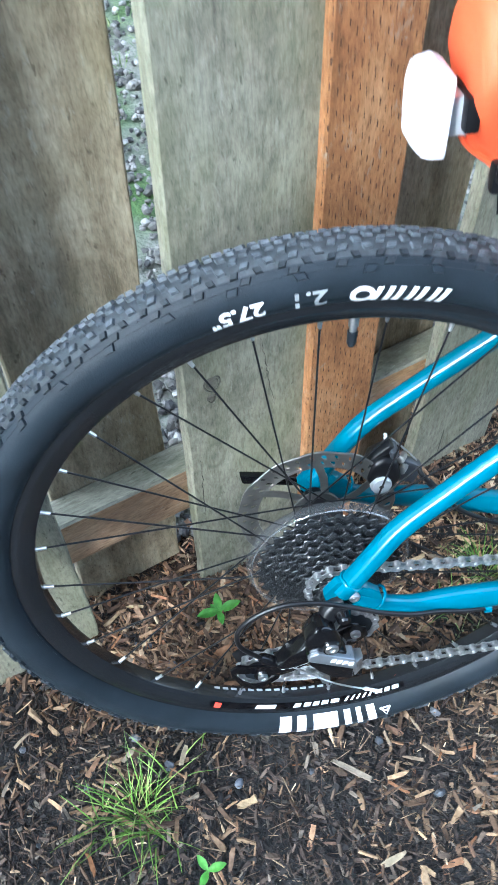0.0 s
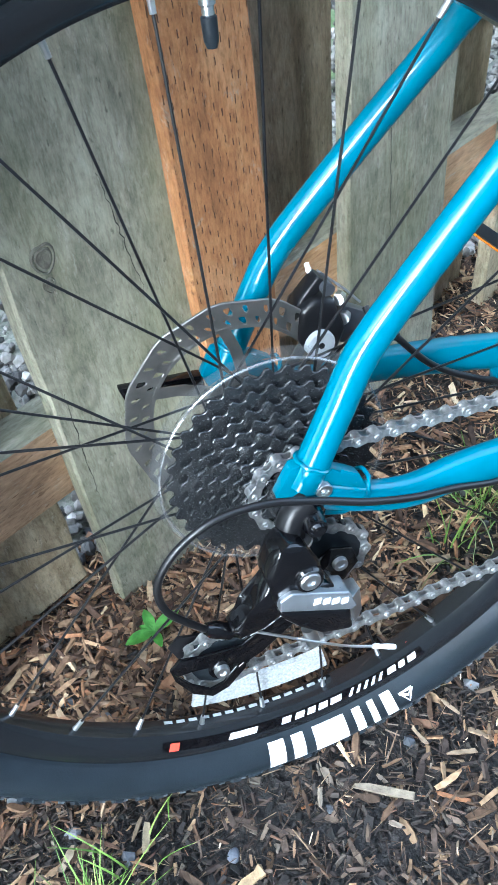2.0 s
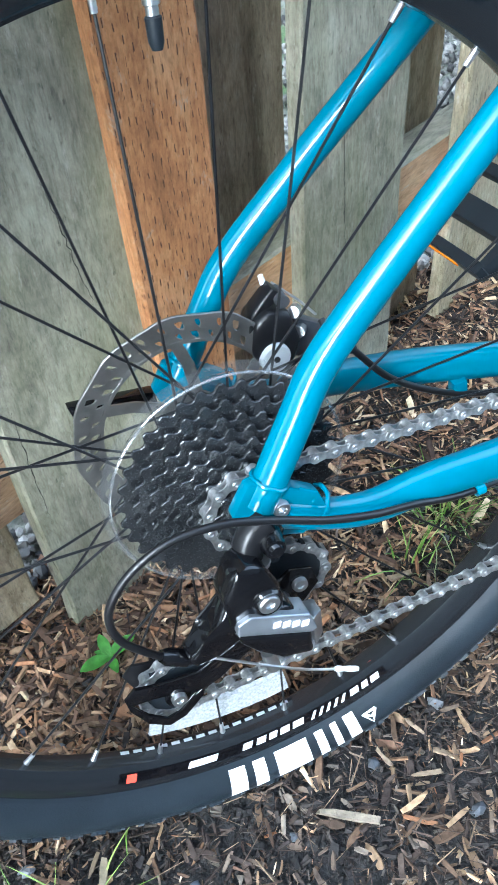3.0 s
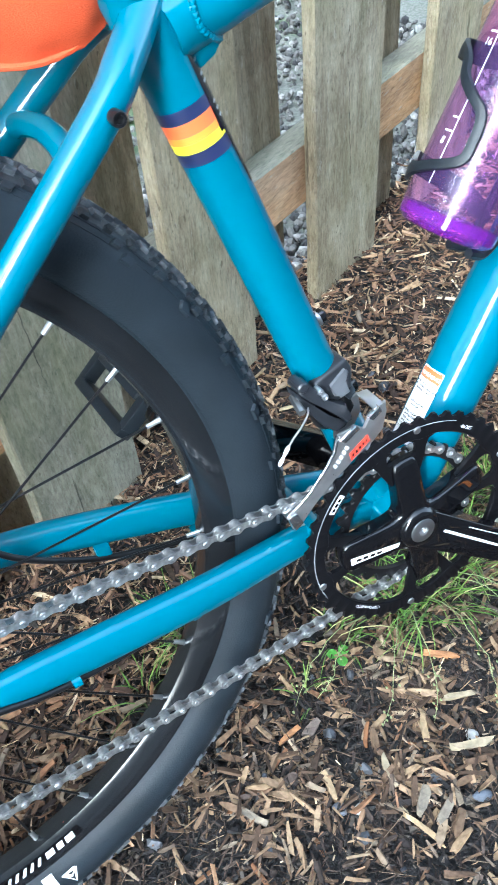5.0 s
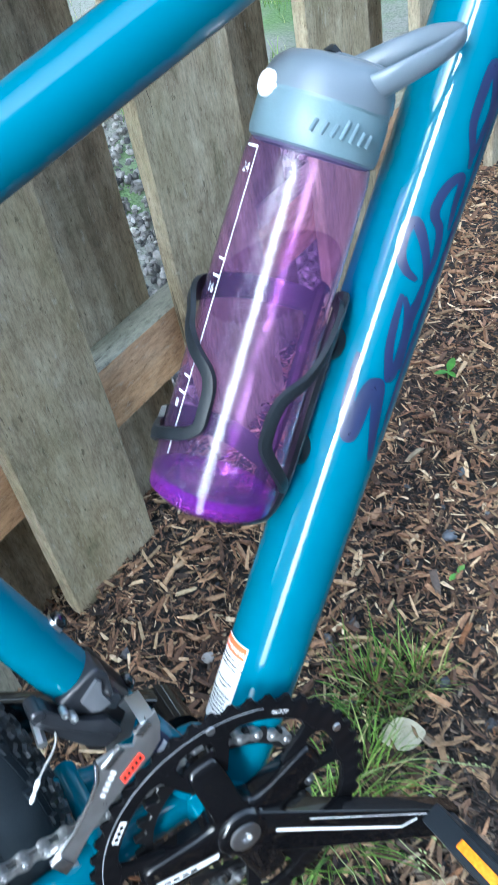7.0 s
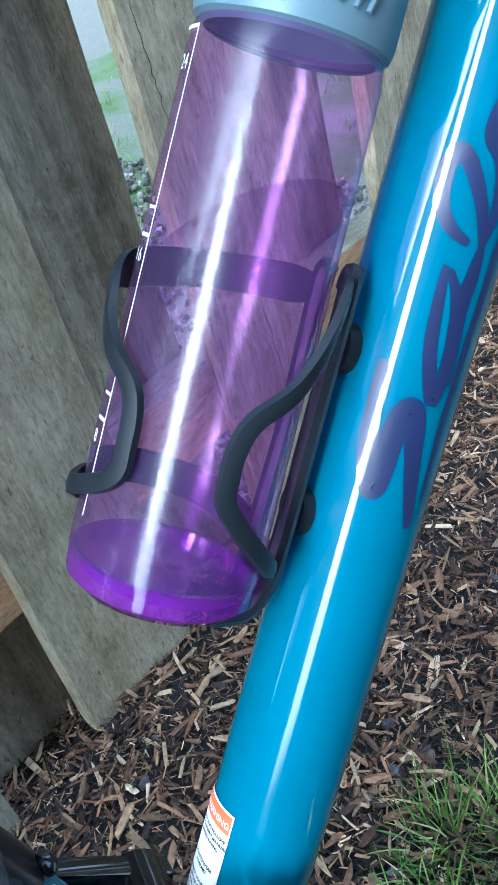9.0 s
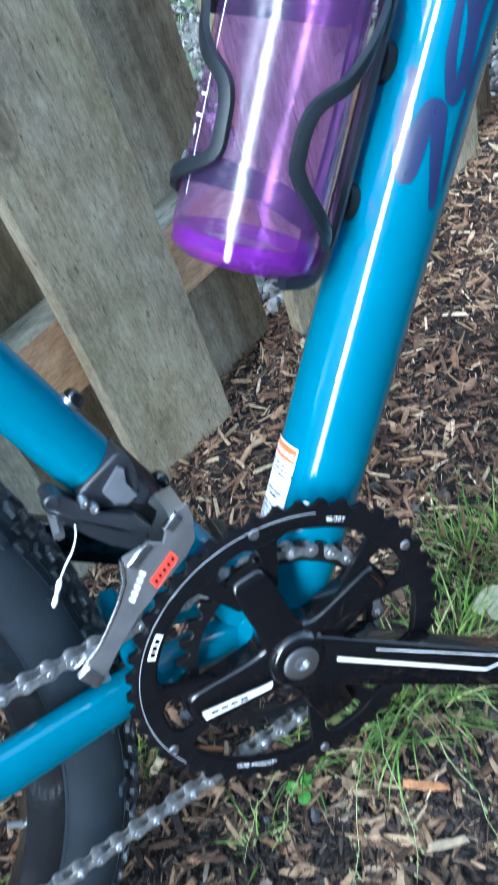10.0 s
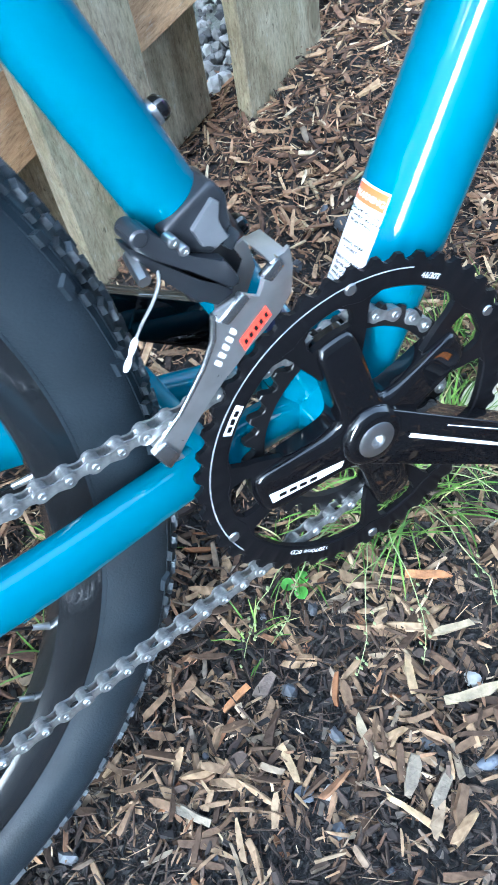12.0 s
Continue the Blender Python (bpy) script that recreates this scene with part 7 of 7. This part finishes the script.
def seed_stems(places, seed):
    """Long thin stems that flop over the chips, with small seeds along their ends."""
    r = random.Random(seed)
    bm = bmesh.new()
    for x, y, turn, length in places:
        pts = []
        a = radians(turn)
        for i in range(11):
            t = i / 10
            a += r.uniform(-0.05, 0.05)
            px_, py_ = x + length * t * math.cos(a), y + length * t * math.sin(a)
            rise = 0.050 * math.sin(math.pi * min(1, 0.12 + 0.88 * t)) * length / 0.13
            pts.append(Vector((px_, py_, float(ground_z(px_, py_) + lumps(px_, py_)) + 0.004 + rise)))
        sweep(pts, [0.0006 - 0.0003 * i / 10 for i in range(11)], 4, bm)
        for k in range(13):
            t = 0.62 + 0.38 * r.random()
            p = pts[int(t * 10) - (1 if t >= 1 else 0)].lerp(pts[min(10, int(t * 10) + 1)], t * 10 % 1)
            off = Vector((r.uniform(-1, 1), r.uniform(-1, 1), r.uniform(-0.2, 1))) * 0.0070
            bmesh.ops.create_icosphere(bm, subdivisions=1, radius=0.0011, matrix=Matrix.Translation(p + off) @ Matrix.Diagonal((1.0, 1.7, 0.8, 1)))
    return bm


def tuft(label, tufts, seed):
    ob = part("grass_tuft", raw(*blades(tufts, seed), True), GRASS, None)
    return tagged(ob, label, "grass", kind="stuff")


tuft("thin bright green grass tuft in the chips", [(-0.232, -0.160, 0.045, 70, 0.085, 0.7), (-0.27, -0.165, 0.04, 16, 0.075, 0.9), (-0.20, -0.18, 0.05, 16, 0.06, 0.9)], 1)
tuft("long trailing grass and seed heads below the crankset", [(0.46, -0.005, 0.06, 60, 0.055, 1.2), (0.51, -0.015, 0.07, 90, 0.065, 1.4), (0.47, -0.035, 0.04, 10, 0.08, 1.5), (0.56, 0.005, 0.07, 80, 0.065, 1.3), (0.40, 0.0, 0.05, 22, 0.04, 1.2)], 2)
tuft("short dense grass clump in the mulch", [(0.625, 0.075, 0.07, 110, 0.06, 0.7), (0.67, 0.06, 0.05, 60, 0.055, 0.7), (0.59, 0.06, 0.03, 20, 0.04, 0.8)], 3)
tuft("grass clump growing behind the rear wheel", [(0.265, 0.095, 0.055, 80, 0.06, 0.8), (0.20, 0.05, 0.035, 16, 0.07, 0.9)], 4)
tuft("stray grass blades beside the tyre", [(-0.14, -0.065, 0.02, 5, 0.022, 1.2), (0.33, -0.035, 0.03, 14, 0.03, 1.0), (-0.19, -0.12, 0.05, 6, 0.06, 0.9)], 5)
stems = part("grass_stems", seed_stems([(0.47, -0.01, 250, 0.13), (0.46, -0.02, 225, 0.12), (0.49, -0.02, 268, 0.14), (0.44, 0.0, 205, 0.11), (0.52, -0.01, 285, 0.13), (0.50, 0.0, 310, 0.12), (0.43, -0.005, 190, 0.12), (0.55, 0.0, 330, 0.12), (0.24, 0.07, 255, 0.11), (0.23, 0.06, 240, 0.09)], 21), PALE_GRASS, None, angle=60)
tagged(stems, "thin pale grass stems with small seed heads", "grass", kind="stuff")
lawn_rng = random.Random(8)
tuft("patchy grass growing beyond the gravel strip", [(x, FENCE_Y + FENCE_SLOPE * x + 0.75 + lawn_rng.random() ** 0.8 * 1.5, 0.06, 14, 0.05, 0.9) for x in [lawn_rng.uniform(-0.9, 3.2) for _ in range(340)] + [lawn_rng.uniform(1.3, 3.4) for _ in range(240)]], 6)


def leaf_bm(outline, length, width, curl=0.15, k=8, bm=None, m=None):
    """A thin leaf with a folded midrib and a drooping tip."""
    bm2 = bmesh.new()
    rows = []
    for i in range(k + 1):
        t = i / k
        w = width * outline(t) / 2
        z = -curl * length * t * t
        rows.append([bm2.verts.new((length * t, s * w, z + abs(s) * w * 0.25)) for s in (-1, -0.5, 0, 0.5, 1)])
    for A, B in zip(rows, rows[1:]):
        for j in range(4):
            bm2.faces.new((A[j], A[j + 1], B[j + 1], B[j]))
    bmesh.ops.solidify(bm2, geom=bm2.faces[:], thickness=0.0004)
    if m is not None:
        bm2.transform(m)
    return merge(bm, bm2)


def oval(t):
    return max(0.04, math.sin(math.pi * min(1, t * 0.97 + 0.015)) ** 0.75)


def on_ground(x, y, up=0.0):
    return pose(x, y, float(ground_z(x, y) + lumps(x, y)) + up)


def seedling(x, y, size, turns, label):
    ob = thing("seedling", on_ground(x, y), label, "seedling")
    part("stem", rod((0, 0, -0.004), (0, 0, size * 0.5), 0.0012), LEAF, ob)
    for a, k in turns:
        part("leaf", leaf_bm(oval, size * k, size * k * 0.45), LEAF, ob, m=pose(0, 0, size * 0.5, 0, -18, a))
    return ob


seedling(-0.110, 0.080, 0.030, ((15, 1.0), (95, 0.8), (190, 1.0), (275, 0.7), (140, 0.5)), "bright green seedling with pointed leaves in the mulch")
seedling(1.02, 0.398, 0.026, ((30, 1.0), (160, 0.8), (260, 0.7)), "small green seedling in the red mulch")
seedling(0.79, 0.13, 0.014, ((10, 1.0), (190, 1.0)), "tiny green sprout in the mulch")
seedling(-0.16, -0.228, 0.022, ((10, 1.0), (120, 0.9), (240, 0.9)), "small green weed at the edge of the chips")


def round_leaf(t):
    return max(0.05, math.sin(math.pi * min(1, t)) ** 0.5)


clover = thing("clover", on_ground(0.385, -0.021), "small green clover below the chain", "clover")
for i, a in enumerate((20, 140, 260)):
    part("leaf", leaf_bm(round_leaf, 0.011, 0.011, 0.1), LEAF, clover, m=pose(0.002 * math.cos(radians(a)), 0.002 * math.sin(radians(a)), 0.008, 0, -8, a))
part("stem", rod((0, 0, -0.003), (0, 0, 0.009), 0.0007), LEAF, clover)
single("dry_leaf", leaf_bm(oval, 0.046, 0.032, 0.08), DRY_LEAF, on_ground(0.592, 0.022, 0.012) @ pose(0, 0, 0, 12, 6, -25), "pale dry oval leaf lying on the mulch", "leaf")


# ---- single large chips and stones ----
def big_chip(x, y, length, width, turn, shade, seed, label):
    r = np.random.RandomState(seed)
    one = np.ones(1)
    v, q = chip_shapes(r, 1, one * length, one * width * 0.78, one * min(0.006, width * 0.5), True)
    ob = part("wood_chip", raw(v[0], q), shade, None, m=on_ground(x, y, 0.009) @ pose(0, 0, 0, 6, 4, turn))
    return tagged(ob, label, "wood chip", "large loose chips")


for i, (x, y, length, width, turn, shade, label) in enumerate((
    (0.432, -0.170, 0.040, 0.011, -20, PALE_CHIP, "large pale split wood chip on the soil"),
    (0.362, -0.185, 0.027, 0.013, 40, GREY_CHIP, "broad grey-beige weathered wood chip"),
    (0.374, -0.203, 0.030, 0.011, 25, GREY_CHIP, "grey weathered wood chip beside another"),
    (0.225, -0.116, 0.028, 0.009, -60, GREY_CHIP, "grey weathered wood chip on the soil"),
    (0.348, -0.205, 0.040, 0.007, -70, TAN_CHIP, "long tan curved wood splinter"),
    (0.468, -0.081, 0.034, 0.009, -38, RUST_CHIP, "orange-brown wood chip below the crankset"),
    (0.454, -0.122, 0.030, 0.008, -20, PALE_CHIP, "pale split wood chip on the soil"),
    (0.407, -0.130, 0.026, 0.008, 60, TAN_CHIP, "tan wood chip lying in a drift"),
    (0.318, -0.071, 0.022, 0.013, 20, BARK_CHIP, "broad dark bark flake on the soil"),
    (0.353, -0.145, 0.030, 0.007, 75, PALE_CHIP, "pale narrow wood splinter"),
    (0.300, -0.128, 0.028, 0.008, 80, TAN_CHIP, "tan wood chip standing in a drift"),
    (0.295, -0.066, 0.024, 0.008, 10, RUST_CHIP, "orange-brown wood chip beside the tyre"),
    (0.021, -0.144, 0.052, 0.010, -33, GREY_CHIP, "long grey-tan stick lying on dark soil"),
    (-0.175, -0.098, 0.022, 0.009, 70, PALE_CHIP, "white splintered wood chip beside the tyre"),
    (-0.107, -0.162, 0.024, 0.013, 15, TAN_CHIP, "round tan bark chip on the soil"),
    (0.049, -0.245, 0.032, 0.009, 20, PALE_CHIP, "pale wood chip at the edge of the bed"),
    (0.765, 0.138, 0.030, 0.012, 60, BARK_CHIP, "dark bark flake on the red mulch"),
    (0.873, 0.300, 0.030, 0.008, 10, PALE_CHIP, "pale split chip on the red mulch"),
)):
    big_chip(x, y, length, width, turn, shade, 40 + i, label)


def stone(x, y, size, shade, seed, label):
    r = np.random.RandomState(seed)
    bm = bmesh.new()
    bmesh.ops.create_icosphere(bm, subdivisions=2, radius=1)
    for v in bm.verts:
        k = 1 + 0.10 * math.sin(3 * v.co.x + seed) + 0.08 * math.sin(4 * v.co.y + 2 * seed) + r.uniform(-0.03, 0.03)
        v.co = Vector((v.co.x * size * k, v.co.y * size * 0.75 * k, v.co.z * size * 0.5 * k))
    ob = part("stone", bm, shade, None, m=on_ground(x, y, 0.004) @ pose(0, 0, 0, 0, 0, 40 * seed), angle=60)
    return tagged(ob, label, "stone", "loose stones")


for i, (x, y, size, shade, label) in enumerate((
    (0.296, -0.150, 0.0075, SLATE, "small dark slate-grey stone"),
    (0.408, -0.210, 0.0085, SLATE, "rounded dark blue-grey stone"),
    (0.310, -0.160, 0.0065, PALE_STONE, "small pale grey stone"),
    (-0.113, -0.137, 0.0065, SLATE, "small dark stone on the soil"),
    (0.440, -0.160, 0.0080, PALE_STONE, "pale rounded stone on the soil"),
    (0.820, 0.175, 0.0100, SLATE, "dark blue-grey stone in the red mulch"),
    (0.510, 0.215, 0.0080, PALE_STONE, "grey stone at the fence foot"),
)):
    stone(x, y, size, shade, 3 + i, label)
